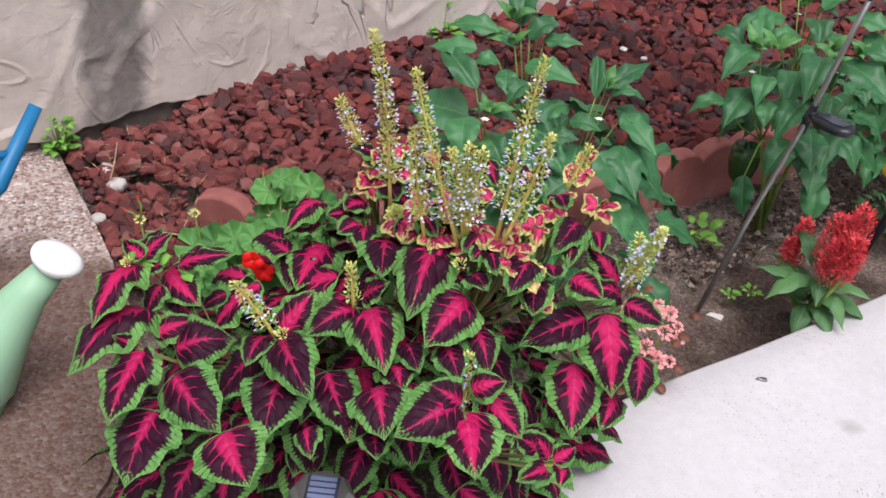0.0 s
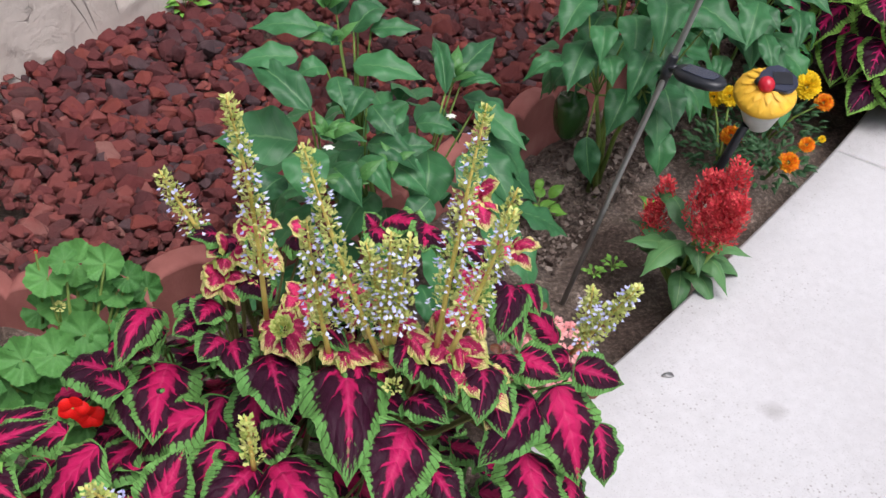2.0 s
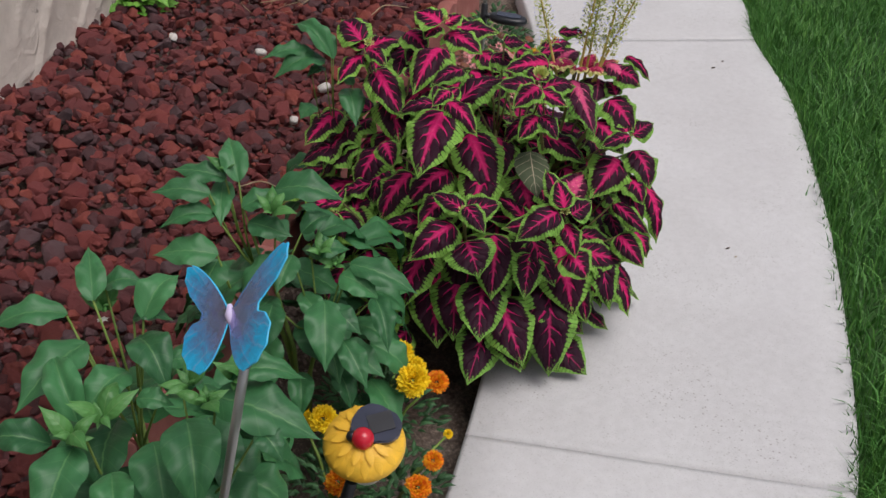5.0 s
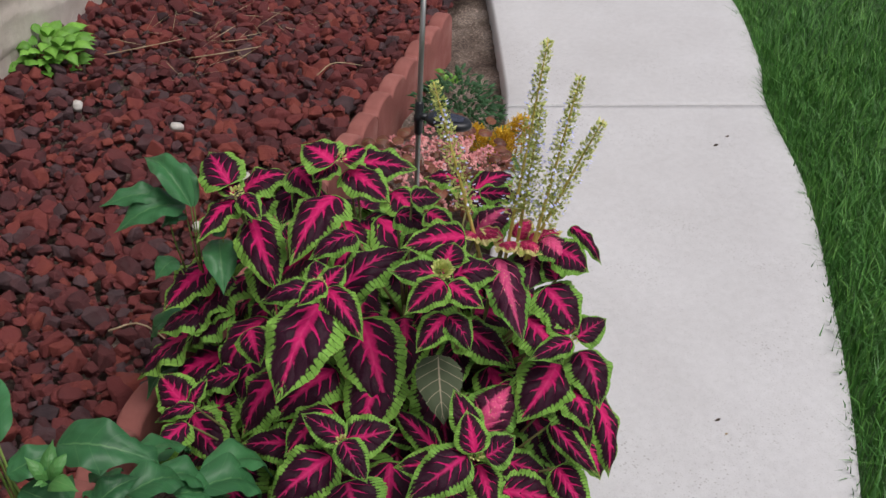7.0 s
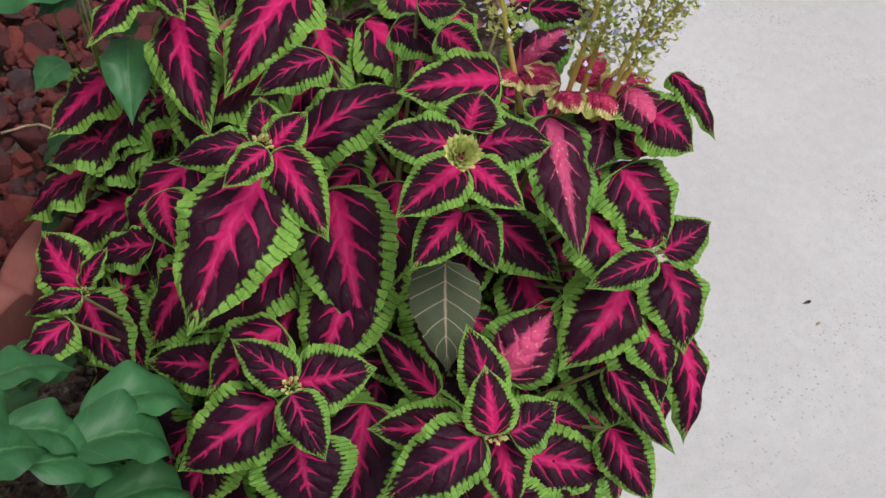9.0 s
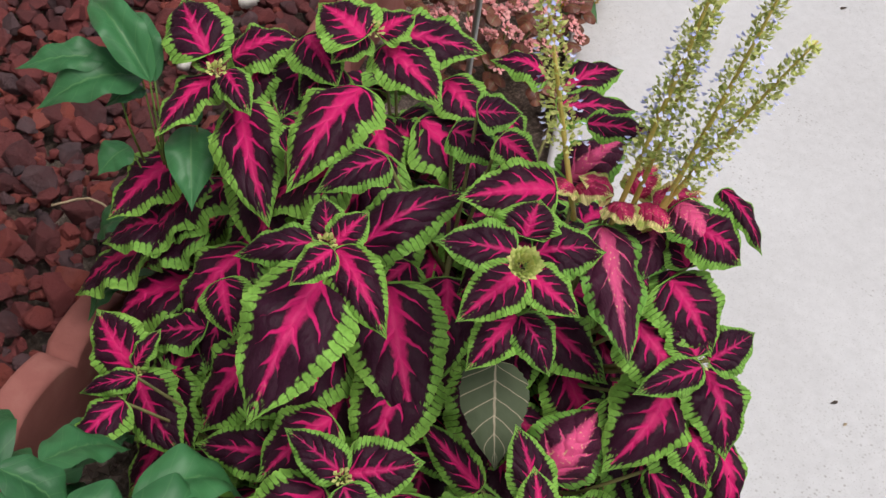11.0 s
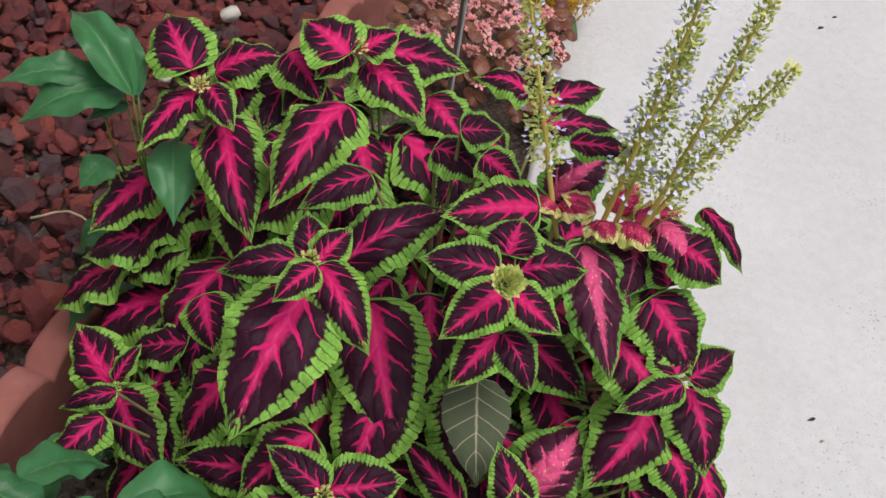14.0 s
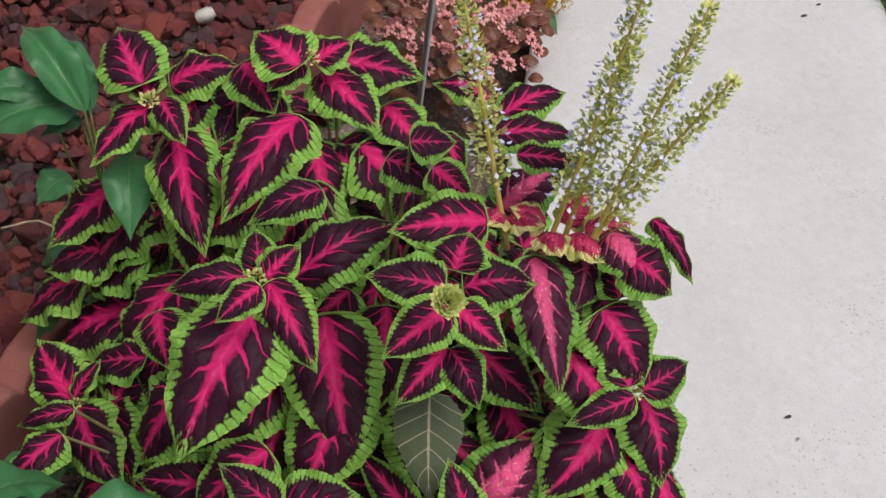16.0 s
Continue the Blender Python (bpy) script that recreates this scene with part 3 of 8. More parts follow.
def fill_mound(plant, meshes, centre, radii, count, size, shell=(0.6, 0.86), low=-0.2, seed=1, broad=(0.66, 0.82), clear=None):
    """Inner leaves of a bush, which show in the gaps."""
    r = random.Random(seed)
    c = Vector(centre)
    for i in range(count):
        a = i * 2.399963 + r.uniform(-0.3, 0.3)
        h = low + (1 - low) * (i + 0.5) / count
        k = math.sqrt(max(0, 1 - h * h))
        d = Vector((math.cos(a) * k, math.sin(a) * k, h))
        s = r.uniform(*shell)
        p = c + Vector((d.x * radii[0] * s, d.y * radii[1] * s, d.z * radii[2] * s))
        out = Vector((d.x + r.uniform(-0.4, 0.4), d.y + r.uniform(-0.4, 0.4), 0)).normalized()
        ln = size * r.uniform(0.7, 1.15)
        tip = p + (out * 0.75 + Vector((0, 0, -0.35 - 0.5 * r.random()))).normalized() * ln
        if clear and (p - Vector(clear)).length < 0.13:
            continue
        if tip.z < 0.015:
            tip.z = 0.02
        set_leaf(plant, meshes, p, tip, d + Vector((0, 0, 0.5)), ln * r.uniform(*broad))


def put_spikes(plant, rows, thick=0.95, ring=0.0062, dense=13, bare=0.08, flowering=0.26):
    """Flower spikes: a stalk, whorls of small green bracts and lilac florets."""
    r = random.Random(len(rows))
    for bx, by, bz, tx, ty, tz in rows:
        b, t = Vector((bx, by, bz)), Vector((tx, ty, tz))
        d = t - b
        ln = d.length
        d.normalize()
        side = d.orthogonal().normalized()
        other = d.cross(side)
        bend = side * r.uniform(-0.03, 0.03) * ln
        line = lambda f: b + d * ln * f + bend * math.sin(f * 3.1)
        sb = bmesh.new()
        tube(sb, [line(f) for f in (-0.15, 0, 0.25, 0.5, 0.75, 1.0)], [0.0030, 0.0028, 0.0024, 0.0020, 0.0014, 0.0008], 6)
        spike = under(plant, part("flower_spike", sb, M_SPIKE_STALK))
        bracts, petals = ([], []), ([], [])
        n = max(9, int(ln / ring))
        for i in range(n):
            f = bare + (1 - bare) * (i + r.uniform(-0.2, 0.2)) / n
            p = line(min(1, f))
            rad = (0.0185 if ln > 0.07 else 0.013) * (1 - 0.74 * f ** 2) * thick
            for k in range(dense):
                a = k * math.tau / dense + i * 0.5 + r.uniform(-0.3, 0.3)
                o = (side * math.cos(a) + other * math.sin(a))
                c0 = p + o * rad * r.uniform(0.15, 0.75) + d * r.uniform(-0.003, 0.003)
                c1_ = c0 + (o * r.uniform(0.3, 1.0) + d * r.uniform(0.0, 0.9)).normalized() * r.uniform(0.004, 0.0078)
                blade(bracts, c0, c1_, o.cross(d) + d * r.uniform(-0.5, 0.5), r.uniform(0.0036, 0.006))
                if ln > 0.07 and 0.05 < f < 0.88 and r.random() < flowering:
                    q = p + o * rad * 0.8
                    blade(petals, q, q + (o + d * r.uniform(-0.9, 0.4)).normalized() * 0.0062, o.cross(d), 0.0042)
        me = mesh_of("bract", *bracts, M_SPIKE)
        o1 = part("bract", me, None, spike)
        o1["kind"] = "stuff"
        if petals[0]:
            o2 = part("floret", mesh_of("floret", *petals, M_LILAC), None, spike, "pale lilac florets")
            o2["kind"] = "stuff"


def blade(store, a, b, side, w):
    """A small folded petal or blade from a to b."""
    v, f = store
    n = len(v)
    s = side.normalized() * w * 0.5
    up = (b - a).cross(s).normalized() * w * 0.25
    m = a.lerp(b, 0.55)
    v.extend([a, m + s + up, b, m - s + up, m])
    f.extend([(n, n + 1, n + 4), (n + 1, n + 2, n + 4), (n + 2, n + 3, n + 4), (n + 3, n, n + 4)])


# ---- the setting ----
LEFT = [(-2.6, 0.0), (-1.3, 0.58), (-0.5, 1.0), (0.0, 1.34), (0.30, 1.62), (0.53, 1.80), (0.73, 1.94), (1.0, 2.14), (1.3, 2.37), (1.58, 2.60), (2.2, 3.14), (2.78, 3.75), (3.07, 4.11), (3.7, 5.0), (4.3, 6.0)]
RIGHT = [(-2.3, -0.5), (-1.0, 0.12), (-0.2, 0.52), (0.42, 0.92), (0.95, 1.27), (1.15, 1.42), (1.42, 1.63), (1.72, 1.85), (2.0, 2.03), (2.51, 2.42), (2.87, 2.735), (3.215, 3.06), (3.55, 3.455), (3.835, 3.72), (4.30, 4.30), (4.9, 5.5)]
lp, rp = curve_points(LEFT, 261), curve_points(RIGHT, 261)


def ground_sheet():
    verts, faces, n = [(0, 0, 0)], [], 64
    for ring in (6, 15, 40, 120, 350, 900):
        verts.extend((ring * math.cos(k * math.tau / n), ring * math.sin(k * math.tau / n), 0) for k in range(n))
    faces.extend((0, 1 + k, 1 + (k + 1) % n) for k in range(n))
    for q in range(5):
        a = 1 + q * n
        faces.extend((a + k, a + n + k, a + n + (k + 1) % n, a + (k + 1) % n) for k in range(n))
    ob = part("ground", mesh_of("ground", verts, faces, M_LAWN), None)
    ob.location = (0, 0, -0.14)
    tagged(ob, "flat green ground reaching to the horizon", "ground", kind="structure")


def soil_bed():
    nu, nv = 260, 84
    verts, faces = [], []
    for i in range(nu):
        s = -1.2 + i * 0.026
        for j in range(nv):
            q = -0.15 + j * 0.024
            x, y = -0.70 + s * 0.741 + q * 0.672, 2.45 + s * 0.672 - q * 0.741
            z = -0.052 + 0.016 * noise.noise((x * 5, y * 5, 1)) + 0.018 * noise.noise((x * 16, y * 16, 2)) + 0.016 * noise.noise((x * 38, y * 38, 3))
            if q > 1.02:
                z -= 0.03
            verts.append((x, y, z))
    for i in range(nu - 1):
        for j in range(nv - 1):
            a = i * nv + j
            faces.append((a, a + 1, a + nv + 1, a + nv))
    ob = part("soil", mesh_of("soil", verts, faces, M_SOIL), None)
    tagged(ob, "dark crumbly garden soil in the planting strip", "soil", kind="structure")
    return ob


def pavement():
    """Concrete slabs of a curving garden path, with tooled joints."""
    path = thing("pavement", (1.5, 2.0, 0), "pale grey broom-finished concrete garden path", "pavement", kind="structure")
    # where the joints meet the two edges, as places along the curves
    def near(line, p):
        return min(range(261), key=lambda i: (line[i][0] - p[0]) ** 2 + (line[i][1] - p[1]) ** 2)

    def along(line, f):
        k = min(int(f), 259)
        return Vector((*(line[k] + (line[k + 1] - line[k]) * (f - k)), 0))
    first, last = near(lp, (-0.55, 1.09)), near(lp, (2.874, 3.852))
    cuts = [(0, 0), (first, first), (near(lp, (1.40, 2.456)), near(rp, (1.85, 1.93))), (last, near(rp, (3.513, 3.455))), (260, 260)]
    for (l0, r0_), (l1, r1_) in zip(cuts, cuts[1:]):
        bm = bmesh.new()
        g = 0.0028
        across = 16
        steps = max(2, l1 - l0)
        rows = []
        for i in range(steps + 1):
            a, b = along(lp, l0 + (l1 - l0) * i / steps), along(rp, r0_ + (r1_ - r0_) * i / steps)
            fwd = Vector((a.y - b.y, b.x - a.x, 0)).normalized()
            sh = fwd * (g if i == 0 else -g if i == steps else 0)
            row = []
            for k in range(across + 1):
                f = k / across
                p = a.lerp(b, f) + sh
                edge = min(k, across - k)
                p.z = -0.006 if edge == 0 else 0.0
                if edge == 1:
                    p = a.lerp(b, 0.012 if k == 1 else 0.988) + sh
                p.z += 0.0012 * noise.noise((p.x * 3, p.y * 3, 0))
                row.append(bm.verts.new(p))
            rows.append(row)
        for r0, r1 in zip(rows, rows[1:]):
            for k in range(across):
                bm.faces.new((r0[k], r0[k + 1], r1[k + 1], r1[k])).smooth = True
        rim = [e for e in bm.edges if e.is_boundary]
        ext = bmesh.ops.extrude_edge_only(bm, edges=rim)
        for v in ext["geom"]:
            if isinstance(v, bmesh.types.BMVert):
                v.co.z = -0.115
        bmesh.ops.recalc_face_normals(bm, faces=bm.faces)
        under(path, part("slab", bm, M_CONCRETE))


def lawn():
    verts, faces = [], []
    for i in range(60, 261, 2):
        out = Vector((rp[i][0] - lp[i][0], rp[i][1] - lp[i][1], 0)).normalized()
        a = Vector((*rp[i], -0.03))
        for k, w in enumerate((0.0, 0.1, 0.5, 2.0, 12.0)):
            away = out * w if w < 1 else out * 0.5 + Vector((0.62, -0.785, 0)) * (w - 0.5)
            verts.append(a + away + Vector((0, 0, 0.012 * noise.noise(a * 3 + out * w))))
    n = len(verts) // 5
    for i in range(n - 1):
        for k in range(4):
            a = i * 5 + k
            faces.append((a, a + 1, a + 6, a + 5))
    tagged(part("lawn", mesh_of("lawn", verts, faces, M_LAWN), None), "mown green lawn beside the path", "lawn", kind="structure")
    r = np.random.RandomState(3)
    V, F = [], []
    count = 0
    for i in range(42000):
        k = r.randint(66, 255)
        out = rp[k] - lp[k]
        out = out / np.linalg.norm(out)
        w = (r.rand() ** 1.5) * 1.7 - 0.004
        jit = r.randn(2) * 0.02
        if w < 0.06:
            jit = np.array([-out[1], out[0]]) * jit[0]
            w += 0.008
        p = np.array([*(rp[k] + out * w + jit), -0.03])
        if w < 0.06:
            h, lean = r.uniform(0.03, 0.065), -out * (r.uniform(-0.015, 0.03) if r.rand() < 0.9 else r.uniform(0.02, 0.055))
        else:
            h, lean = r.uniform(0.035, 0.08), r.randn(2) * 0.025
        a = r.rand() * math.tau
        s = np.array([math.cos(a), math.sin(a), 0]) * r.uniform(0.0012, 0.0024)
        l3 = np.array([*lean, 0])
        q = p + l3 * 0.35 + [0, 0, h * 0.6]
        t = p + l3 * 1.3 + [0, 0, h]
        n0 = len(V)
        V.extend([p - s, p + s, q + s * 0.8, q - s * 0.8, t])
        F.extend([(n0, n0 + 1, n0 + 2, n0 + 3), (n0 + 3, n0 + 2, n0 + 4)])
    tagged(part("grass", mesh_of("grass", V, F, M_GRASS), None), "dense fresh green lawn grass overhanging the path edge", "grass", kind="stuff")


def wall():
    """Rough trowelled stucco over an old foundation; the coat ends in a ragged lip near the step."""
    def height(x, z):
        w = 0.35 * noise.noise((x * 1.3, z * 1.3, 4.0))
        n1 = noise.noise((x * 1.5 + w * 2, z * 2.6 - w * 2, 7.0)) * 1.3 + z * 1.6 - x * 0.35
        saw = n1 * 1.7 - math.floor(n1 * 1.7)
        n2 = noise.noise((x * 2.3 - w, z * 2.9 + w * 2, 17.0)) * 1.6 - z * 0.9 - x * 0.4
        saw2 = n2 * 1.3 - math.floor(n2 * 1.3)
        return 0.010 * saw ** 9 + 0.006 * saw2 ** 9 + 0.008 * noise.noise((x * 2, z * 2, 1)) + 0.0018 * noise.noise((x * 11, z * 11, 2)) + 0.0009 * noise.noise((x * 40, z * 40, 3))
    nx, nz = 620, 100
    verts, faces = [], []
    for i in range(nx):
        x = -1.7 + i * 0.0125
        lip = 0.048 + 0.022 * noise.noise((x * 3.1, 0, 0)) + 0.014 * noise.noise((x * 13, 0, 5)) + 0.008 * noise.noise((x * 41, 0, 8)) if x < 0.55 else 0.048 - 0.35 * min(0.3, x - 0.55)
        for j in range(nz):
            f = j / (nz - 1)
            z = lip + (1.9 - lip) * f ** 1.6
            y = height(x, z) + 0.006
            if j == 0:
                y = -0.02
            elif j == 1:
                y -= 0.004
            verts.append((x, -y, z))
    for i in range(nx - 1):
        for j in range(nz - 1):
            a = i * nz + j
            faces.append((a, a + nz, a + nz + 1, a + 1))
    ob = part("wall_house", mesh_of("wall_house", verts, faces, M_STUCCO), None)
    m = Matrix.Translation((-0.70, 2.45, 0)) @ Matrix.Rotation(math.atan2(0.672, 0.741), 4, "Z")
    ob.matrix_world = m
    tagged(ob, "rough cream stucco house wall with trowel ridges and stains", "wall", kind="structure")
    bm = bmesh.new()
    nx = 150
    rows = [[bm.verts.new((-1.7 + i * 0.052, 0.02 + 0.008 * noise.noise((i * 0.31, z * 9, 0)), z)) for z in (-0.12, -0.02, 0.03, 0.07, 0.12, 0.9, 1.9)] for i in range(nx)]
    back = [[bm.verts.new((-1.7 + i * 0.052, 0.25, z)) for z in (-0.12, 1.9)] for i in range(nx)]
    for i in range(nx - 1):
        for k in range(6):
            bm.faces.new((rows[i][k], rows[i + 1][k], rows[i + 1][k + 1], rows[i][k + 1]))
        bm.faces.new((rows[i][6], rows[i + 1][6], back[i + 1][1], back[i][1]))
        bm.faces.new((back[i][1], back[i + 1][1], back[i + 1][0], back[i][0]))
    for f in bm.faces:
        f.smooth = True
    ob = part("wall_foundation", bm, M_FOUNDATION)
    ob.matrix_world = m
    tagged(ob, "grey weathered foundation strip under the stucco", "foundation", kind="structure")


def step_slab():
    """A pebble-finished step against the wall."""
    bm = bmesh.new()
    outline = [(-0.845, 2.455), (-0.73, 2.27), (-0.62, 2.10), (-0.50, 1.90), (-0.38, 1.66), (-0.36, 1.4), (-0.42, 1.10), (-1.6, 0.5), (-2.2, 1.35), (-1.05, 2.43)]
    f = bm.faces.new([bm.verts.new((x, y, 0.012)) for x, y in outline])
    e = bmesh.ops.extrude_face_region(bm, geom=[f])
    for v in e["geom"]:
        if isinstance(v, bmesh.types.BMVert):
            v.co.z = -0.13
    bmesh.ops.recalc_face_normals(bm, faces=bm.faces)
    bmesh.ops.bevel(bm, geom=[ed for ed in bm.edges if all(v.co.z > 0 for v in ed.verts)], offset=0.012, segments=2, affect="EDGES")
    tagged(part("step_slab", bm, M_AGGREGATE), "pebble-finished concrete step with a damp brown edge", "step", kind="structure")


EDGE = [(-0.47, 2.19), (-0.28, 2.12), (-0.06, 2.10), (0.22, 2.195), (0.47, 2.38), (1.10, 2.86), (1.64, 3.27), (2.25, 3.735), (2.66, 4.05), (3.2, 4.46)]


def edging_mesh(seed):
    """One concrete edging unit of three scallops, 0.385 m long."""
    r = random.Random(seed)
    n, width, thick = 36, 0.385, 0.048
    bm = bmesh.new()
    prof = []
    for i in range(n + 1):
        x = i / n * width
        a = (x % (width / 3)) / (width / 3)
        a = 1.0 if i == n else a
        prof.append((x, 0.058 + 0.030 * math.sqrt(max(0, 1 - (2 * a - 1) ** 2)) + r.uniform(-0.0008, 0.0008)))
    rings = []
    for x, z in prof:
        rings.append([bm.verts.new(p) for p in ((x, 0, -0.09), (x, 0, z - 0.007), (x, 0.003, z - 0.002), (x, 0.009, z), (x, thick - 0.009, z), (x, thick - 0.003, z - 0.002), (x, thick, z - 0.007), (x, thick, -0.09))])
    for p, q in zip(rings, rings[1:]):
        for k in range(7):
            bm.faces.new((p[k], q[k], q[k + 1], p[k + 1])).smooth = k not in (0, 6)
    bm.faces.new(rings[0][::-1])
    bm.faces.new(rings[-1])
    bmesh.ops.translate(bm, verts=bm.verts, vec=(-width / 2, 0, 0))
    me = bpy.data.meshes.new("edging_brick")
    bm.to_mesh(me)
    bm.free()
    me.materials.append(M_BRICK)
    return me


def edging():
    units = [edging_mesh(s) for s in range(3)]
    line = curve_points(EDGE, 800)
    acc, nxt, i0, k = 0.0, 0.39, 0, 0
    for i in range(1, 800):
        acc += float(np.linalg.norm(line[i] - line[i - 1]))
        if acc >= nxt:
            a, b = line[i0], line[i]
            c, d = (a + b) / 2, b - a
            ob = new("edging_brick", units[k % 3])
            ob.matrix_world = Matrix.Translation((c[0], c[1], 0.004 * math.sin(k * 2.1) - (0.036 if k == 0 else 0))) @ Matrix.Rotation(math.atan2(d[1], d[0]), 4, "Z") @ Matrix.Rotation(radians(1.5 * math.sin(k * 1.7)), 4, "X") @ Matrix.Translation((0.016 if k == 0 else 0, 0, 0)) @ Matrix.Scale(0.915 if k == 0 else 1, 4, (1, 0, 0))
            tagged(ob, "red concrete garden edging brick with a scalloped top", "edging brick", "edging bricks")
            nxt += 0.39
            i0 = i
            k += 1


def rock_shape(seed):
    r = random.Random(seed)
    bm = bmesh.new()
    for i in range(15):
        v = Vector((r.gauss(0, 1), r.gauss(0, 1), r.gauss(0, 1))).normalized() * r.uniform(0.75, 1.0)
        bm.verts.new((v.x * r.uniform(0.85, 1.15), v.y * 0.85, v.z * 0.68))
    bmesh.ops.convex_hull(bm, input=bm.verts)
    bmesh.ops.delete(bm, geom=[v for v in bm.verts if not v.link_faces], context="VERTS")
    bmesh.ops.triangulate(bm, faces=bm.faces)
    bmesh.ops.bevel(bm, geom=list(bm.edges), offset=0.04, segments=1, affect="EDGES", profile=0.6)
    bmesh.ops.triangulate(bm, faces=bm.faces)
    bm.verts.index_update()
    v = np.array([tuple(x.co) for x in bm.verts])
    f = np.array([[x.index for x in y.verts] for y in bm.faces])
    bm.free()
    return v, f


def turn_matrix(r):
    return np.array(Euler((r.uniform(-0.6, 0.6), r.uniform(-0.6, 0.6), r.uniform(0, 6.28))).to_matrix())


def inside_bed(x, y):
    """Depth from the wall and from the edging line."""
    q = (x + 0.70) * 0.672 - (y - 2.45) * 0.741
    e = min((((x - p[0]) ** 2 + (y - p[1]) ** 2), i) for i, p in enumerate(bed_line))
    i = e[1]
    t = bed_line[min(i + 1, len(bed_line) - 1)] - bed_line[max(i - 1, 0)]
    n = np.array([-t[1], t[0]]) / np.linalg.norm(t)
    return q, float((np.array([x, y]) - bed_line[i]) @ n)


bed_line = curve_points(EDGE, 90)


def lava_rocks():
    shapes = [rock_shape(s) for s in range(28)]
    r = random.Random(11)
    spots = []
    # a bottom layer and a looser top layer
    for layer, step, end in ((0, 0.026, 5.0), (1, 0.035, 5.0), (1, 0.027, 1.0)):
        s = -0.28
        while s < end:
            q = 0.0
            while q < 1.25:
                ss, qq = s + r.uniform(-0.5, 0.5) * step, q + r.uniform(-0.5, 0.5) * step
                x, y = -0.70 + ss * 0.741 + qq * 0.672, 2.45 + ss * 0.672 - qq * 0.741
                d = inside_bed(x, y)
                thin = 1.0 if ss > -0.2 else 0.6
                corner = x < -0.34 and y > 1.92 and x > -0.845 + (2.455 - y) * 0.62 + 0.02
                if d[0] > -0.005 and (d[1] > 0.06 or corner and d[1] < 0.0 or corner and x < -0.47) and r.random() < (0.99 if layer == 0 else 0.93) * thin:
                    slope = 0.06 * max(0, 1 - d[0] / 0.35) * min(1, max(0, (ss - 0.12) / 0.35))
                    size = (r.choice((0.012, 0.015, 0.018, 0.021, 0.025)) if layer == 0 else r.choice((0.013, 0.016, 0.020, 0.024, 0.029, 0.035, 0.041))) * r.uniform(0.85, 1.15)
                    corner_size = 0.80 + 0.20 * min(1, max(0, (ss - 0.3) / 0.8))
                    size *= corner_size
                    z = (0.004 if layer == 0 else 0.018) + slope - (0.025 if corner and d[1] < 0.06 else 0) + 0.012 * noise.noise((x * 4, y * 4, 9)) + r.uniform(-0.005, 0.008)
                    spots.append((x, y, z, size, layer))
                q += step
            s += step
    bed = thing("rock_bed", (0.9, 3.2, -0.05), "bed of rough red lava rock between wall and edging", "rock bed", kind="structure")
    pick = sorted((p for p in spots if p[4] == 1 and p[3] > 0.02), key=lambda p: (p[0] - 0.55) ** 2 + (p[1] - 2.95) ** 2)[:290]
    chosen = set(pick)
    meshes = [mesh_of("rock", v, f, M_ROCK_PIECE, False) for v, f in shapes]
    heaps = {"lava_gravel": [[], [], 0], "dusty_gravel": [[], [], 0]}
    for p in spots:
        x, y, z, size, layer = p
        if p in chosen:
            ob = new("rock", r.choice(meshes))
            ob.parent = bed
            ob.matrix_basis = Matrix.Translation((x - bed.location.x, y - bed.location.y, z - bed.location.z)) @ Euler((r.uniform(-0.6, 0.6), r.uniform(-0.6, 0.6), r.uniform(0, 6.28))).to_matrix().to_4x4() @ Matrix.Scale(size, 4)
            continue
        v, f = r.choice(shapes)
        dusty = (x + 0.70) * 0.741 + (y - 2.45) * 0.672 + r.gauss(0, 0.12) < 0.42
        heap = heaps["dusty_gravel" if dusty else "lava_gravel"]
        heap[0].append((v * size) @ turn_matrix(r).T + np.array([x, y, z]))
        heap[1].append(f + heap[2])
        heap[2] += len(v)
    for name, (V, F, n) in heaps.items():
        me = mesh_of(name, np.concatenate(V), np.concatenate(F), M_ROCK_DUSTY if name == "dusty_gravel" else M_ROCK, False)
        under(bed, part(name, me, None))["kind"] = "stuff"



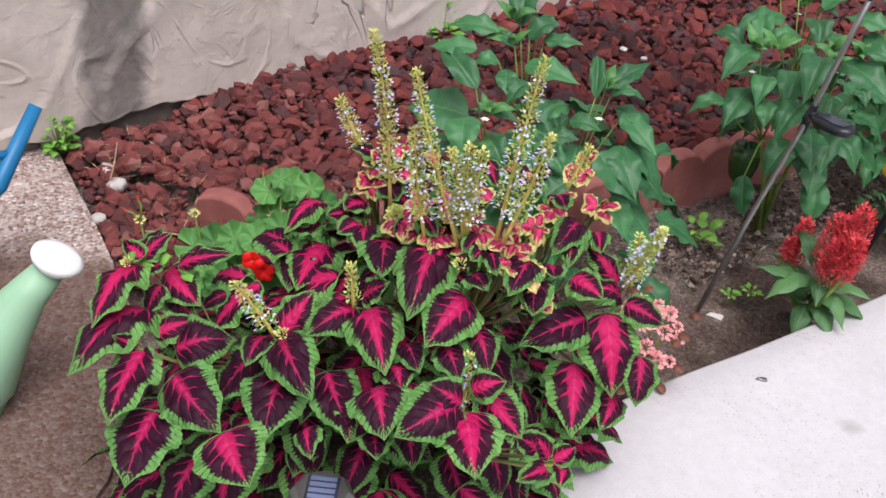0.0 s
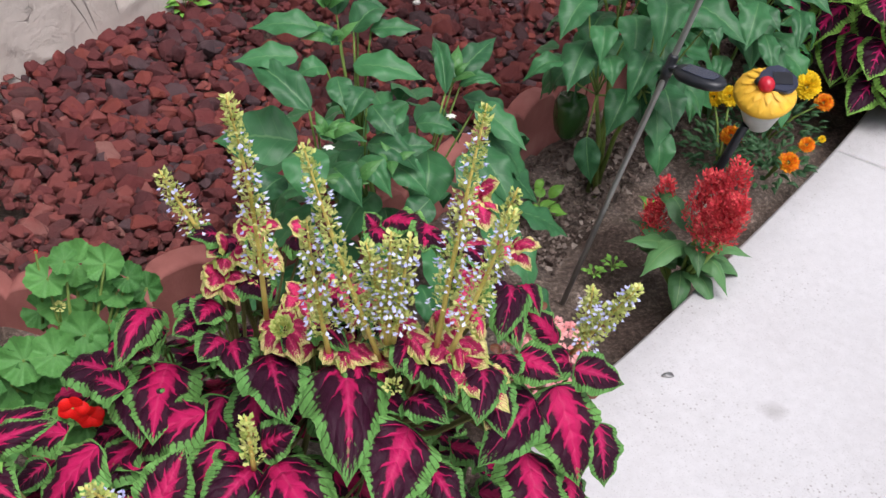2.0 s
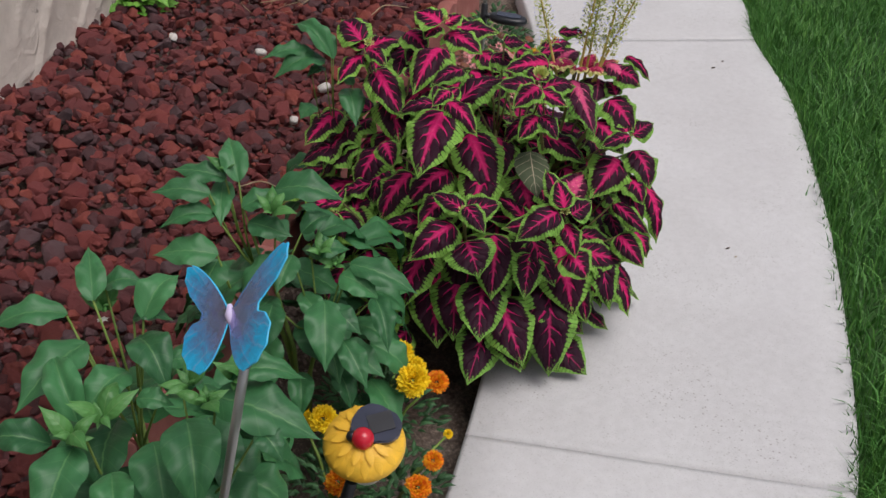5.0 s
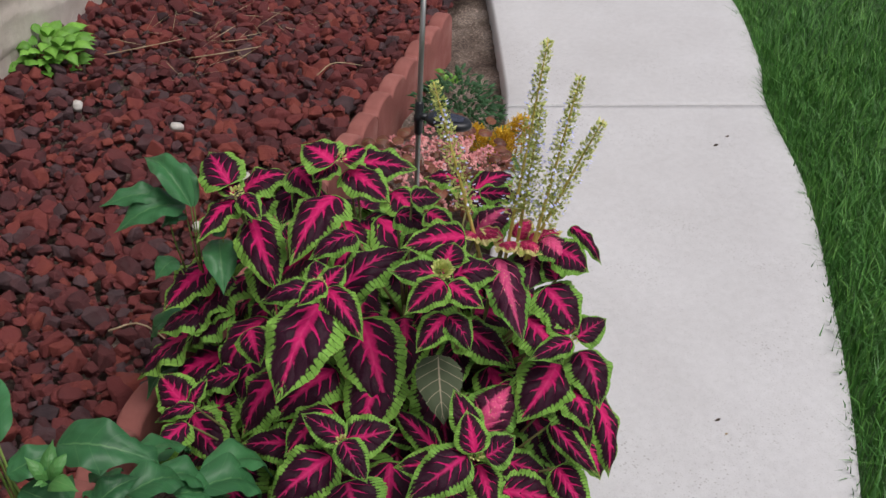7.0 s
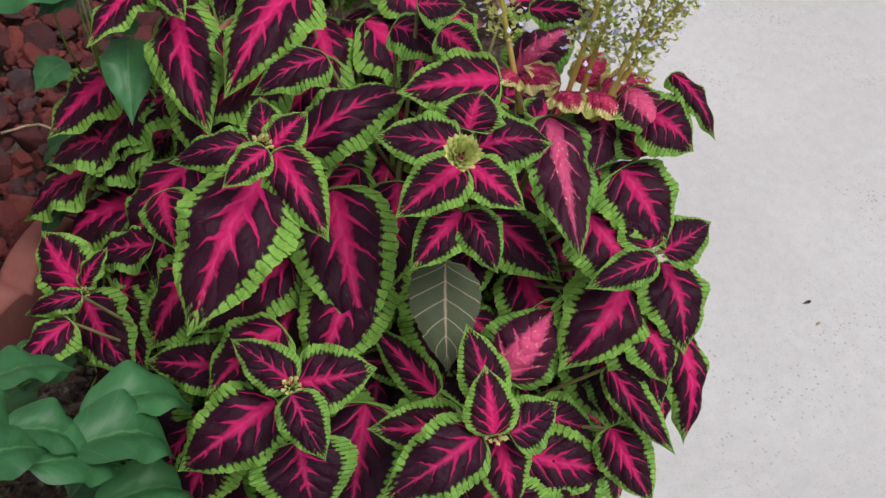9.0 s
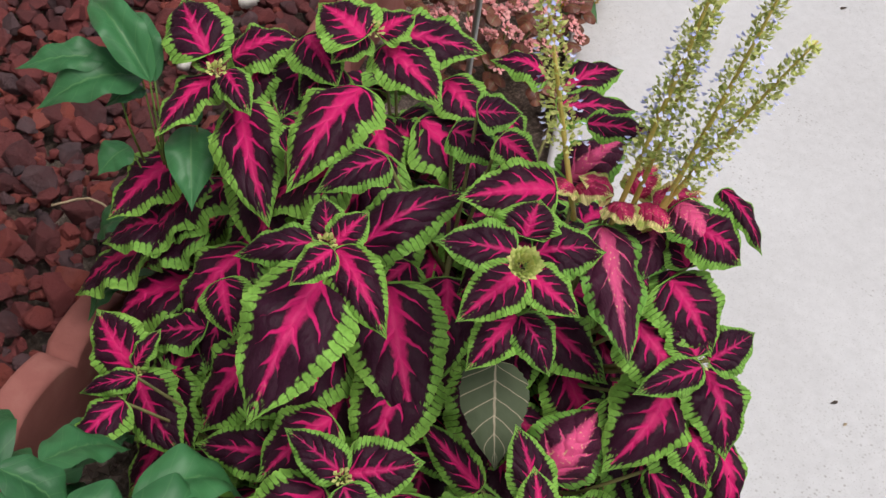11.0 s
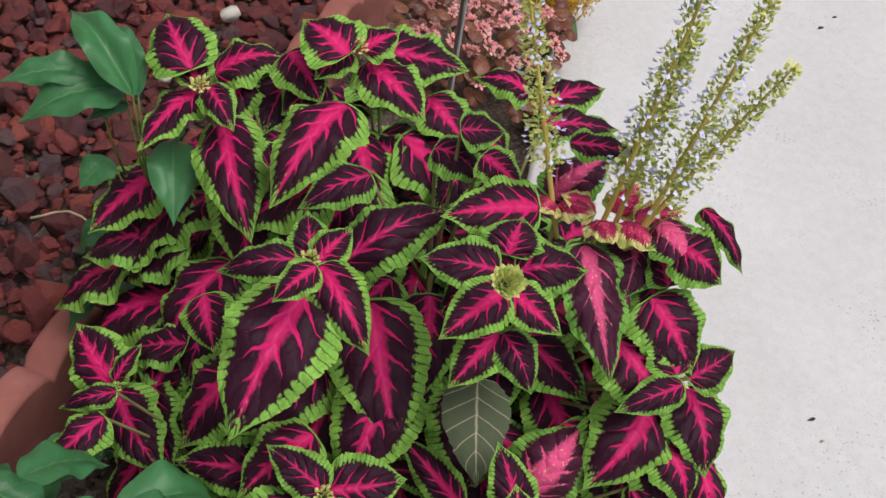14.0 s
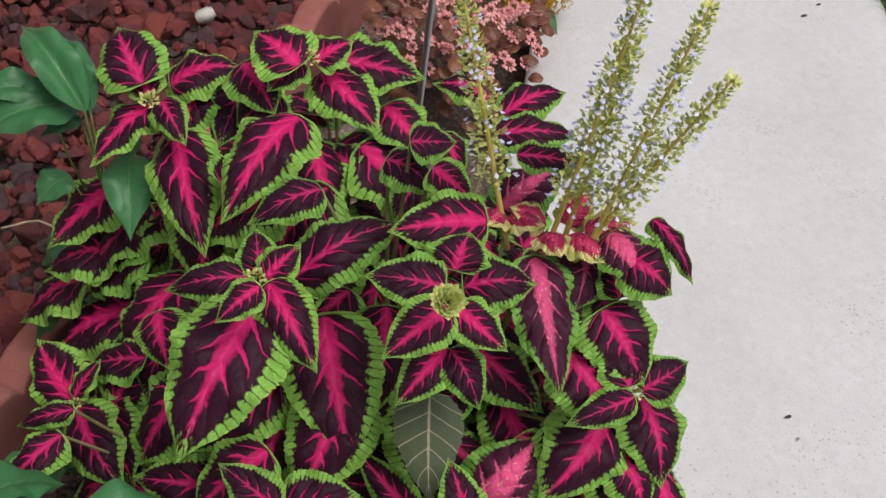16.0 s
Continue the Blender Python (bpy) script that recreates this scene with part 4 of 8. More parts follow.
def soil_crumbs():
    r = random.Random(5)
    shapes = []
    for k in range(10):
        bm = bmesh.new()
        for i in range(9):
            bm.verts.new((r.gauss(0, 0.6), r.gauss(0, 0.6), r.gauss(0, 0.42)))
        bmesh.ops.convex_hull(bm, input=bm.verts)
        bmesh.ops.delete(bm, geom=[v for v in bm.verts if not v.link_faces], context="VERTS")
        bm.verts.index_update()
        shapes.append((np.array([tuple(v.co) for v in bm.verts]), np.array([[v.index for v in f.verts] for f in bm.faces])))
        bm.free()
    V, F, n = [], [], 0
    for i in range(26000):
        s, q = r.uniform(0.8, 3.3) if i > 3000 else r.uniform(0.2, 4.6), r.uniform(0.5, 1.1)
        x, y = -0.70 + s * 0.741 + q * 0.672, 2.45 + s * 0.672 - q * 0.741
        d = inside_bed(x, y)
        if d[1] > -0.02 or noise.noise((x * 7, y * 7, 4)) + r.uniform(-0.5, 0.5) < -0.25:
            continue
        v, f = r.choice(shapes)
        size = r.choice((0.0022, 0.003, 0.003, 0.004, 0.005, 0.006, 0.007 if i % 3 else 0.010))
        z = -0.048 + 0.016 * noise.noise((x * 5, y * 5, 1)) + 0.018 * noise.noise((x * 16, y * 16, 2)) + 0.016 * noise.noise((x * 38, y * 38, 3))
        V.append((v * size) @ turn_matrix(r).T + np.array([x, y, z]))
        F.append(f + n)
        n += len(v)
    tagged(part("soil_crumbs", mesh_of("soil_crumbs", np.concatenate(V), np.concatenate(F), M_CRUMB, False), None), "loose dry clods and bits lying on the soil", "soil", kind="stuff")


ground_sheet()
soil_bed()
pavement()
lawn()
wall()
step_slab()
edging()
# ---- the two coleus bushes and the peppers ----
c1 = thing("coleus", (0.05, 1.62, -0.05), "bushy coleus with magenta, burgundy and green frilled leaves in flower", "coleus plant", "coleus bushes")
c2 = thing("coleus", (1.72, 2.80, -0.05), "large coleus with magenta-veined dark leaves overhanging the concrete path", "coleus plant", "coleus bushes")
p1 = thing("pepper_plant", (0.30, 2.10, -0.05), "leafy green pepper plant with small white flowers", "pepper plant", "pepper plants")
p2 = thing("pepper_plant", (0.82, 2.43, -0.05), "tall pepper plant with drooping dark green leaves beside the stake", "pepper plant", "pepper plants")
p3 = thing("pepper_plant", (1.22, 2.70, -0.05), "pepper plant with glossy green leaves against the coleus", "pepper plant", "pepper plants")
p4 = thing("pepper_plant", (1.60, 3.12, -0.05), "small pepper plant half hidden behind the coleus", "pepper plant", "pepper plants")
# the flowering coleus
put_leaves(c1, deep_leaves, [
    (-0.332, 1.492, 0.354, -0.353, 1.352, 0.345, -0.13, -0.04, 0.99, 0.065),
    (-0.299, 1.530, 0.323, -0.240, 1.470, 0.306, -0.27, -0.49, 0.83, 0.068),
    (-0.284, 1.544, 0.330, -0.208, 1.575, 0.336, 0.10, -0.43, 0.90, 0.041),
    (-0.329, 1.511, 0.365, -0.302, 1.541, 0.388, -0.18, -0.53, 0.83, 0.032),
    (-0.334, 1.500, 0.364, -0.345, 1.490, 0.401, 0.27, -0.92, -0.28, 0.027),
    (-0.313, 1.463, 0.298, -0.369, 1.313, 0.291, 0.00, -0.05, 1.00, 0.088),
    (-0.295, 1.380, 0.292, -0.312, 1.250, 0.273, -0.13, -0.14, 0.98, 0.080),
    (-0.246, 1.354, 0.276, -0.164, 1.274, 0.259, -0.31, -0.49, 0.82, 0.092),
])
put_leaves(c1, deep_leaves, [
    (-0.259, 1.414, 0.273, -0.179, 1.434, 0.295, -0.07, -0.55, 0.84, 0.084),
    (-0.305, 1.386, 0.294, -0.329, 1.366, 0.330, 0.79, -0.59, 0.20, 0.030),
    (-0.298, 1.390, 0.284, -0.269, 1.360, 0.291, -0.53, -0.37, 0.76, 0.026),
    (-0.293, 1.428, 0.285, -0.236, 1.449, 0.301, -0.02, -0.51, 0.86, 0.049),
    (-0.265, 1.319, 0.241, -0.284, 1.210, 0.210, -0.13, -0.25, 0.96, 0.102),
    (-0.162, 1.278, 0.256, -0.121, 1.199, 0.237, -0.31, -0.37, 0.88, 0.106),
    (-0.108, 1.398, 0.326, -0.045, 1.280, 0.328, -0.38, -0.22, 0.90, 0.077),
    (-0.132, 1.407, 0.319, -0.143, 1.338, 0.321, -0.08, 0.03, 1.00, 0.051),
])
put_leaves(c1, deep_leaves, [
    (-0.113, 1.430, 0.313, -0.071, 1.469, 0.358, -0.24, -0.62, 0.74, 0.065),
    (-0.100, 1.377, 0.287, -0.114, 1.269, 0.260, -0.11, -0.23, 0.97, 0.100),
    (-0.040, 1.360, 0.307, 0.006, 1.243, 0.296, -0.27, -0.21, 0.94, 0.072),
    (-0.014, 1.421, 0.373, -0.067, 1.363, 0.358, 0.10, -0.36, 0.93, 0.065),
    (0.007, 1.416, 0.378, 0.046, 1.288, 0.375, -0.22, -0.11, 0.97, 0.080),
    (-0.004, 1.435, 0.386, 0.032, 1.415, 0.422, -0.71, -0.43, 0.55, 0.045),
    (-0.027, 1.447, 0.369, -0.047, 1.407, 0.374, 0.19, 0.01, 0.98, 0.038),
    (-0.085, 1.627, 0.331, -0.117, 1.517, 0.321, -0.03, -0.08, 1.00, 0.087),
])
put_leaves(c1, deep_leaves, [
    (0.016, 1.530, 0.419, 0.016, 1.421, 0.427, -0.06, 0.05, 1.00, 0.076),
    (0.084, 1.492, 0.430, 0.070, 1.334, 0.427, 0.04, -0.05, 1.00, 0.089),
    (0.134, 1.395, 0.429, 0.080, 1.316, 0.408, 0.16, -0.40, 0.90, 0.082),
    (0.151, 1.380, 0.388, 0.177, 1.321, 0.366, -0.03, -0.39, 0.92, 0.052),
    (0.208, 1.432, 0.471, 0.189, 1.344, 0.473, 0.21, -0.04, 0.98, 0.059),
    (0.267, 1.592, 0.439, 0.271, 1.462, 0.447, 0.12, 0.06, 0.99, 0.065),
    (0.306, 1.485, 0.350, 0.206, 1.394, 0.367, 0.44, -0.33, 0.84, 0.072),
    (0.338, 1.501, 0.349, 0.353, 1.431, 0.253, 0.23, -0.77, 0.60, 0.094),
])
put_leaves(c1, deep_leaves, [
    (0.304, 1.474, 0.274, 0.293, 1.372, 0.227, 0.17, -0.41, 0.89, 0.089),
    (0.357, 1.521, 0.365, 0.272, 1.471, 0.408, 0.58, -0.37, 0.72, 0.043),
    (0.365, 1.516, 0.361, 0.422, 1.496, 0.341, 0.12, -0.53, 0.84, 0.054),
    (0.351, 1.547, 0.373, 0.298, 1.577, 0.418, 0.31, -0.63, 0.71, 0.045),
    (0.139, 1.270, 0.358, 0.093, 1.269, 0.383, 0.38, -0.65, 0.66, 0.054),
    (0.147, 1.276, 0.337, 0.159, 1.157, 0.342, -0.04, 0.04, 1.00, 0.091),
    (0.133, 1.274, 0.354, 0.067, 1.205, 0.342, 0.25, -0.42, 0.87, 0.084),
    (0.175, 1.324, 0.329, 0.217, 1.264, 0.310, -0.12, -0.35, 0.93, 0.064),
])
put_leaves(c1, deep_leaves, [
    (0.153, 1.303, 0.353, 0.194, 1.313, 0.371, -0.22, -0.66, 0.71, 0.047),
    (0.114, 1.353, 0.379, 0.136, 1.294, 0.371, -0.13, -0.21, 0.97, 0.051),
    (0.275, 1.314, 0.236, 0.303, 1.344, 0.240, 0.30, -0.49, 0.82, 0.034),
    (0.267, 1.312, 0.243, 0.235, 1.313, 0.288, 0.60, -0.72, 0.34, 0.037),
    (0.250, 1.307, 0.260, 0.215, 1.287, 0.303, 0.70, -0.62, 0.36, 0.041),
    (0.280, 1.292, 0.241, 0.280, 1.242, 0.257, 0.21, 0.27, 0.94, 0.037),
    (0.254, 1.267, 0.262, 0.217, 1.197, 0.303, 0.71, 0.02, 0.70, 0.040),
    (0.400, 1.499, 0.280, 0.392, 1.439, 0.236, 0.20, -0.62, 0.76, 0.064),
])
put_leaves(c1, deep_leaves, [
    (0.371, 1.492, 0.211, 0.349, 1.422, 0.198, 0.33, -0.26, 0.91, 0.056),
    (0.035, 1.274, 0.297, 0.039, 1.215, 0.298, -0.09, 0.00, 1.00, 0.047),
    (-0.054, 1.297, 0.263, -0.038, 1.237, 0.268, -0.35, -0.05, 0.93, 0.041),
    (0.052, 1.549, 0.442, 0.024, 1.500, 0.450, 0.27, -0.03, 0.96, 0.035),
    (0.063, 1.536, 0.446, 0.091, 1.467, 0.471, -0.33, 0.17, 0.93, 0.034),
    (-0.109, 1.631, 0.360, -0.134, 1.601, 0.369, 0.23, 0.09, 0.97, 0.051),
    (-0.024, 1.575, 0.406, -0.052, 1.535, 0.411, 0.23, -0.06, 0.97, 0.053),
    (-0.050, 1.608, 0.402, -0.080, 1.588, 0.410, 0.34, -0.12, 0.93, 0.036),
])
put_leaves(c1, deep_leaves, [
    (0.146, 1.473, 0.472, 0.123, 1.414, 0.485, 0.34, 0.05, 0.94, 0.040),
    (0.156, 1.429, 0.473, 0.170, 1.360, 0.493, -0.13, 0.20, 0.97, 0.035),
    (0.250, 1.634, 0.452, 0.267, 1.574, 0.470, -0.09, 0.25, 0.96, 0.045),
    (0.203, 1.653, 0.468, 0.226, 1.583, 0.488, -0.16, 0.21, 0.97, 0.040),
    (-0.017, 1.673, 0.468, -0.054, 1.652, 0.489, 0.53, -0.19, 0.83, 0.037),
    (0.027, 1.652, 0.487, 0.010, 1.603, 0.493, 0.13, 0.06, 0.99, 0.036),
    (0.062, 1.366, 0.364, 0.086, 1.306, 0.371, -0.29, -0.03, 0.96, 0.048),
    (0.003, 1.634, 0.440, 0.026, 1.575, 0.454, -0.29, 0.08, 0.95, 0.053),
])
put_leaves(c1, deep_leaves, [
    (0.081, 1.568, 0.460, 0.104, 1.509, 0.482, -0.32, 0.19, 0.93, 0.039),
    (0.132, 1.521, 0.471, 0.113, 1.462, 0.486, 0.30, 0.11, 0.95, 0.038),
    (0.218, 1.657, 0.475, 0.191, 1.598, 0.485, 0.33, -0.03, 0.94, 0.045),
    (0.149, 1.660, 0.474, 0.162, 1.581, 0.490, -0.05, 0.17, 0.98, 0.036),
    (-0.028, 1.622, 0.420, -0.056, 1.583, 0.427, 0.21, -0.03, 0.98, 0.049),
    (-0.096, 1.668, 0.380, -0.135, 1.578, 0.374, 0.02, -0.08, 1.00, 0.051),
    (0.113, 1.450, 0.423, 0.134, 1.400, 0.441, -0.31, 0.17, 0.94, 0.041),
    (0.032, 1.301, 0.342, 0.059, 1.212, 0.341, -0.22, -0.10, 0.97, 0.085),
])
put_leaves(c1, deep_leaves, [
    (0.066, 1.321, 0.334, 0.086, 1.232, 0.331, -0.16, -0.10, 0.98, 0.070),
    (0.014, 1.303, 0.299, 0.003, 1.244, 0.294, 0.04, -0.11, 0.99, 0.063),
    (0.051, 1.348, 0.345, 0.067, 1.289, 0.350, -0.25, -0.00, 0.97, 0.064),
    (0.004, 1.680, 0.457, -0.036, 1.641, 0.468, 0.24, 0.03, 0.97, 0.050),
    (0.061, 1.681, 0.456, 0.097, 1.612, 0.466, -0.28, -0.05, 0.96, 0.046),
    (0.037, 1.624, 0.424, 0.008, 1.623, 0.441, 0.38, -0.50, 0.78, 0.039),
    (0.179, 1.703, 0.455, 0.211, 1.644, 0.478, -0.33, 0.15, 0.93, 0.051),
    (0.161, 1.683, 0.454, 0.146, 1.692, 0.474, 0.27, -0.69, 0.67, 0.031),
])
put_leaves(c1, deep_leaves, [
    (0.054, 1.530, 0.427, 0.036, 1.559, 0.439, -0.11, -0.41, 0.90, 0.044),
    (0.105, 1.514, 0.445, 0.078, 1.523, 0.453, 0.02, -0.47, 0.88, 0.035),
    (-0.102, 1.671, 0.363, -0.138, 1.601, 0.367, 0.03, 0.05, 1.00, 0.050),
    (-0.034, 1.631, 0.398, -0.072, 1.591, 0.405, 0.17, -0.01, 0.98, 0.057),
    (-0.018, 1.578, 0.398, -0.010, 1.499, 0.417, -0.27, 0.18, 0.95, 0.055),
    (0.160, 1.457, 0.466, 0.134, 1.397, 0.485, 0.28, 0.14, 0.95, 0.044),
    (0.243, 1.459, 0.452, 0.241, 1.410, 0.464, 0.03, 0.20, 0.98, 0.044),
    (0.223, 1.427, 0.449, 0.214, 1.358, 0.438, 0.03, -0.18, 0.98, 0.051),
])
put_leaves(c1, deep_leaves, [
    (0.285, 1.569, 0.447, 0.246, 1.459, 0.464, 0.24, 0.05, 0.97, 0.055),
    (0.314, 1.605, 0.413, 0.322, 1.535, 0.428, -0.06, 0.22, 0.97, 0.041),
    (0.136, 1.412, 0.452, 0.159, 1.352, 0.475, -0.39, 0.15, 0.91, 0.042),
    (-0.112, 1.644, 0.311, -0.122, 1.523, 0.310, -0.22, 0.01, 0.98, 0.083),
    (0.279, 1.490, 0.414, 0.323, 1.460, 0.403, -0.10, -0.43, 0.90, 0.054),
    (0.098, 1.488, 0.433, 0.093, 1.419, 0.457, -0.04, 0.31, 0.95, 0.044),
    (0.029, 1.668, 0.440, -0.003, 1.629, 0.453, 0.24, 0.07, 0.97, 0.042),
    (0.219, 1.657, 0.455, 0.225, 1.578, 0.478, -0.06, 0.28, 0.96, 0.037),
])
put_leaves(c1, deep_leaves, [
    (0.143, 1.637, 0.436, 0.153, 1.578, 0.457, -0.15, 0.25, 0.96, 0.041),
    (0.245, 1.616, 0.432, 0.246, 1.527, 0.457, 0.02, 0.28, 0.96, 0.045),
    (0.097, 1.632, 0.421, 0.067, 1.572, 0.434, 0.15, 0.10, 0.98, 0.049),
])
put_leaves(c1, pale_leaves, [
    (-0.020, 1.640, 0.434, -0.007, 1.581, 0.446, -0.24, 0.12, 0.96, 0.023),
    (-0.025, 1.642, 0.433, -0.039, 1.603, 0.441, 0.08, 0.14, 0.99, 0.029),
    (-0.025, 1.643, 0.440, -0.040, 1.642, 0.459, 0.74, -0.42, 0.53, 0.029),
    (-0.020, 1.639, 0.443, -0.009, 1.629, 0.461, -0.89, -0.09, 0.45, 0.022),
    (-0.017, 1.642, 0.440, 0.005, 1.612, 0.456, -0.53, 0.05, 0.85, 0.025),
])
put_leaves(c1, pale_leaves, [
    (0.035, 1.555, 0.440, 0.046, 1.555, 0.458, -0.57, -0.70, 0.43, 0.025),
    (0.036, 1.546, 0.440, 0.062, 1.516, 0.462, -0.61, 0.03, 0.79, 0.030),
    (0.033, 1.552, 0.435, 0.041, 1.473, 0.453, -0.14, 0.20, 0.97, 0.028),
    (0.029, 1.554, 0.433, 0.010, 1.504, 0.443, 0.22, 0.09, 0.97, 0.029),
    (0.028, 1.561, 0.434, 0.007, 1.541, 0.445, 0.53, -0.16, 0.83, 0.023),
    (-0.005, 1.642, 0.475, 0.019, 1.631, 0.491, -0.61, -0.14, 0.78, 0.027),
    (-0.006, 1.659, 0.463, 0.014, 1.610, 0.472, -0.28, 0.03, 0.96, 0.031),
    (-0.013, 1.663, 0.455, -0.020, 1.614, 0.462, -0.01, 0.09, 1.00, 0.028),
])
put_leaves(c1, pale_leaves, [
    (-0.015, 1.667, 0.459, -0.036, 1.638, 0.471, 0.33, 0.11, 0.94, 0.025),
    (-0.012, 1.656, 0.468, -0.025, 1.645, 0.491, 0.85, -0.34, 0.41, 0.029),
    (0.021, 1.649, 0.505, 0.042, 1.620, 0.513, -0.34, -0.01, 0.94, 0.024),
    (0.016, 1.661, 0.497, 0.021, 1.602, 0.502, -0.10, 0.04, 0.99, 0.028),
    (0.012, 1.668, 0.495, -0.005, 1.619, 0.503, 0.15, 0.07, 0.99, 0.024),
    (0.014, 1.659, 0.503, 0.003, 1.638, 0.523, 0.64, 0.35, 0.68, 0.023),
    (0.020, 1.649, 0.507, 0.034, 1.638, 0.525, -0.77, -0.03, 0.64, 0.025),
    (0.090, 1.504, 0.455, 0.096, 1.483, 0.473, -0.90, 0.12, 0.43, 0.018),
])
put_leaves(c1, pale_leaves, [
    (0.091, 1.500, 0.452, 0.111, 1.441, 0.476, -0.34, 0.24, 0.91, 0.025),
    (0.089, 1.497, 0.448, 0.089, 1.447, 0.465, -0.00, 0.28, 0.96, 0.021),
    (0.084, 1.505, 0.447, 0.062, 1.466, 0.457, 0.34, 0.03, 0.94, 0.031),
    (0.087, 1.503, 0.455, 0.079, 1.512, 0.468, 0.23, -0.75, 0.62, 0.019),
    (0.121, 1.524, 0.472, 0.148, 1.484, 0.495, -0.53, 0.08, 0.84, 0.034),
    (0.118, 1.524, 0.466, 0.124, 1.445, 0.488, -0.03, 0.25, 0.97, 0.032),
    (0.113, 1.532, 0.466, 0.093, 1.492, 0.478, 0.38, 0.09, 0.92, 0.021),
    (0.114, 1.537, 0.468, 0.100, 1.517, 0.480, 0.68, -0.12, 0.72, 0.020),
])
put_leaves(c1, pale_leaves, [
    (0.119, 1.533, 0.471, 0.131, 1.523, 0.489, -0.84, -0.17, 0.51, 0.021),
    (0.164, 1.460, 0.484, 0.187, 1.420, 0.505, -0.51, 0.13, 0.85, 0.027),
    (0.161, 1.455, 0.481, 0.160, 1.405, 0.499, 0.09, 0.30, 0.95, 0.021),
    (0.157, 1.465, 0.479, 0.138, 1.425, 0.494, 0.44, 0.09, 0.89, 0.018),
    (0.157, 1.470, 0.482, 0.142, 1.450, 0.495, 0.69, -0.18, 0.70, 0.021),
    (0.162, 1.466, 0.485, 0.166, 1.455, 0.501, -0.96, 0.06, 0.28, 0.018),
    (0.186, 1.448, 0.484, 0.179, 1.388, 0.501, 0.24, 0.25, 0.94, 0.019),
    (0.183, 1.443, 0.487, 0.161, 1.413, 0.500, 0.51, -0.02, 0.86, 0.026),
])
put_leaves(c1, pale_leaves, [
    (0.184, 1.449, 0.489, 0.171, 1.439, 0.502, 0.75, -0.31, 0.59, 0.020),
    (0.188, 1.453, 0.486, 0.193, 1.453, 0.501, -0.30, -0.95, 0.05, 0.017),
    (0.192, 1.457, 0.479, 0.211, 1.407, 0.498, -0.32, 0.20, 0.93, 0.029),
    (0.187, 1.426, 0.480, 0.201, 1.396, 0.498, -0.48, 0.23, 0.85, 0.019),
    (0.183, 1.419, 0.479, 0.187, 1.360, 0.493, 0.03, 0.22, 0.98, 0.026),
    (0.180, 1.417, 0.479, 0.156, 1.368, 0.492, 0.41, 0.01, 0.91, 0.030),
    (0.180, 1.417, 0.486, 0.170, 1.416, 0.500, 0.72, -0.56, 0.40, 0.020),
    (0.185, 1.421, 0.483, 0.197, 1.421, 0.500, -0.52, -0.75, 0.40, 0.024),
])
put_leaves(c1, pale_leaves, [
    (0.222, 1.410, 0.427, 0.202, 1.370, 0.441, 0.56, 0.01, 0.83, 0.022),
    (0.224, 1.400, 0.436, 0.213, 1.399, 0.462, 0.71, -0.69, 0.12, 0.029),
    (0.231, 1.424, 0.418, 0.248, 1.424, 0.435, -0.66, -0.60, 0.45, 0.029),
    (0.233, 1.438, 0.405, 0.248, 1.408, 0.408, -0.27, -0.08, 0.96, 0.027),
    (0.226, 1.423, 0.415, 0.219, 1.383, 0.423, 0.29, 0.10, 0.95, 0.023),
    (0.298, 1.726, 0.466, 0.315, 1.705, 0.495, -0.84, 0.06, 0.54, 0.041),
    (0.299, 1.720, 0.461, 0.304, 1.670, 0.475, 0.09, 0.26, 0.96, 0.023),
    (0.294, 1.714, 0.463, 0.281, 1.645, 0.468, 0.25, 0.02, 0.97, 0.038),
])
put_leaves(c1, pale_leaves, [
    (0.289, 1.704, 0.468, 0.266, 1.684, 0.474, 0.42, -0.15, 0.90, 0.024),
    (0.293, 1.716, 0.469, 0.285, 1.716, 0.489, 0.60, -0.73, 0.32, 0.024),
    (0.327, 1.673, 0.416, 0.334, 1.613, 0.429, 0.09, 0.20, 0.98, 0.032),
    (0.315, 1.654, 0.433, 0.293, 1.614, 0.444, 0.49, -0.05, 0.87, 0.024),
    (0.316, 1.645, 0.439, 0.294, 1.655, 0.452, 0.36, -0.53, 0.77, 0.030),
    (0.324, 1.663, 0.430, 0.331, 1.653, 0.450, -0.61, 0.52, 0.60, 0.025),
    (0.327, 1.675, 0.423, 0.351, 1.635, 0.445, -0.43, 0.25, 0.87, 0.037),
    (0.095, 1.585, 0.463, 0.080, 1.545, 0.476, 0.32, 0.17, 0.93, 0.017),
])
put_leaves(c1, pale_leaves, [
    (0.097, 1.582, 0.465, 0.083, 1.582, 0.478, 0.62, -0.49, 0.61, 0.021),
    (0.103, 1.581, 0.467, 0.113, 1.570, 0.484, -0.79, 0.11, 0.60, 0.020),
    (0.104, 1.572, 0.466, 0.124, 1.523, 0.487, -0.29, 0.23, 0.93, 0.024),
    (0.099, 1.577, 0.462, 0.093, 1.498, 0.479, 0.07, 0.19, 0.98, 0.028),
    (0.137, 1.488, 0.472, 0.109, 1.458, 0.481, 0.46, -0.22, 0.86, 0.028),
    (0.139, 1.480, 0.476, 0.130, 1.480, 0.489, 0.46, -0.72, 0.52, 0.017),
    (0.144, 1.478, 0.480, 0.154, 1.458, 0.498, -0.77, 0.16, 0.62, 0.020),
    (0.143, 1.476, 0.475, 0.152, 1.407, 0.498, -0.10, 0.29, 0.95, 0.024),
])
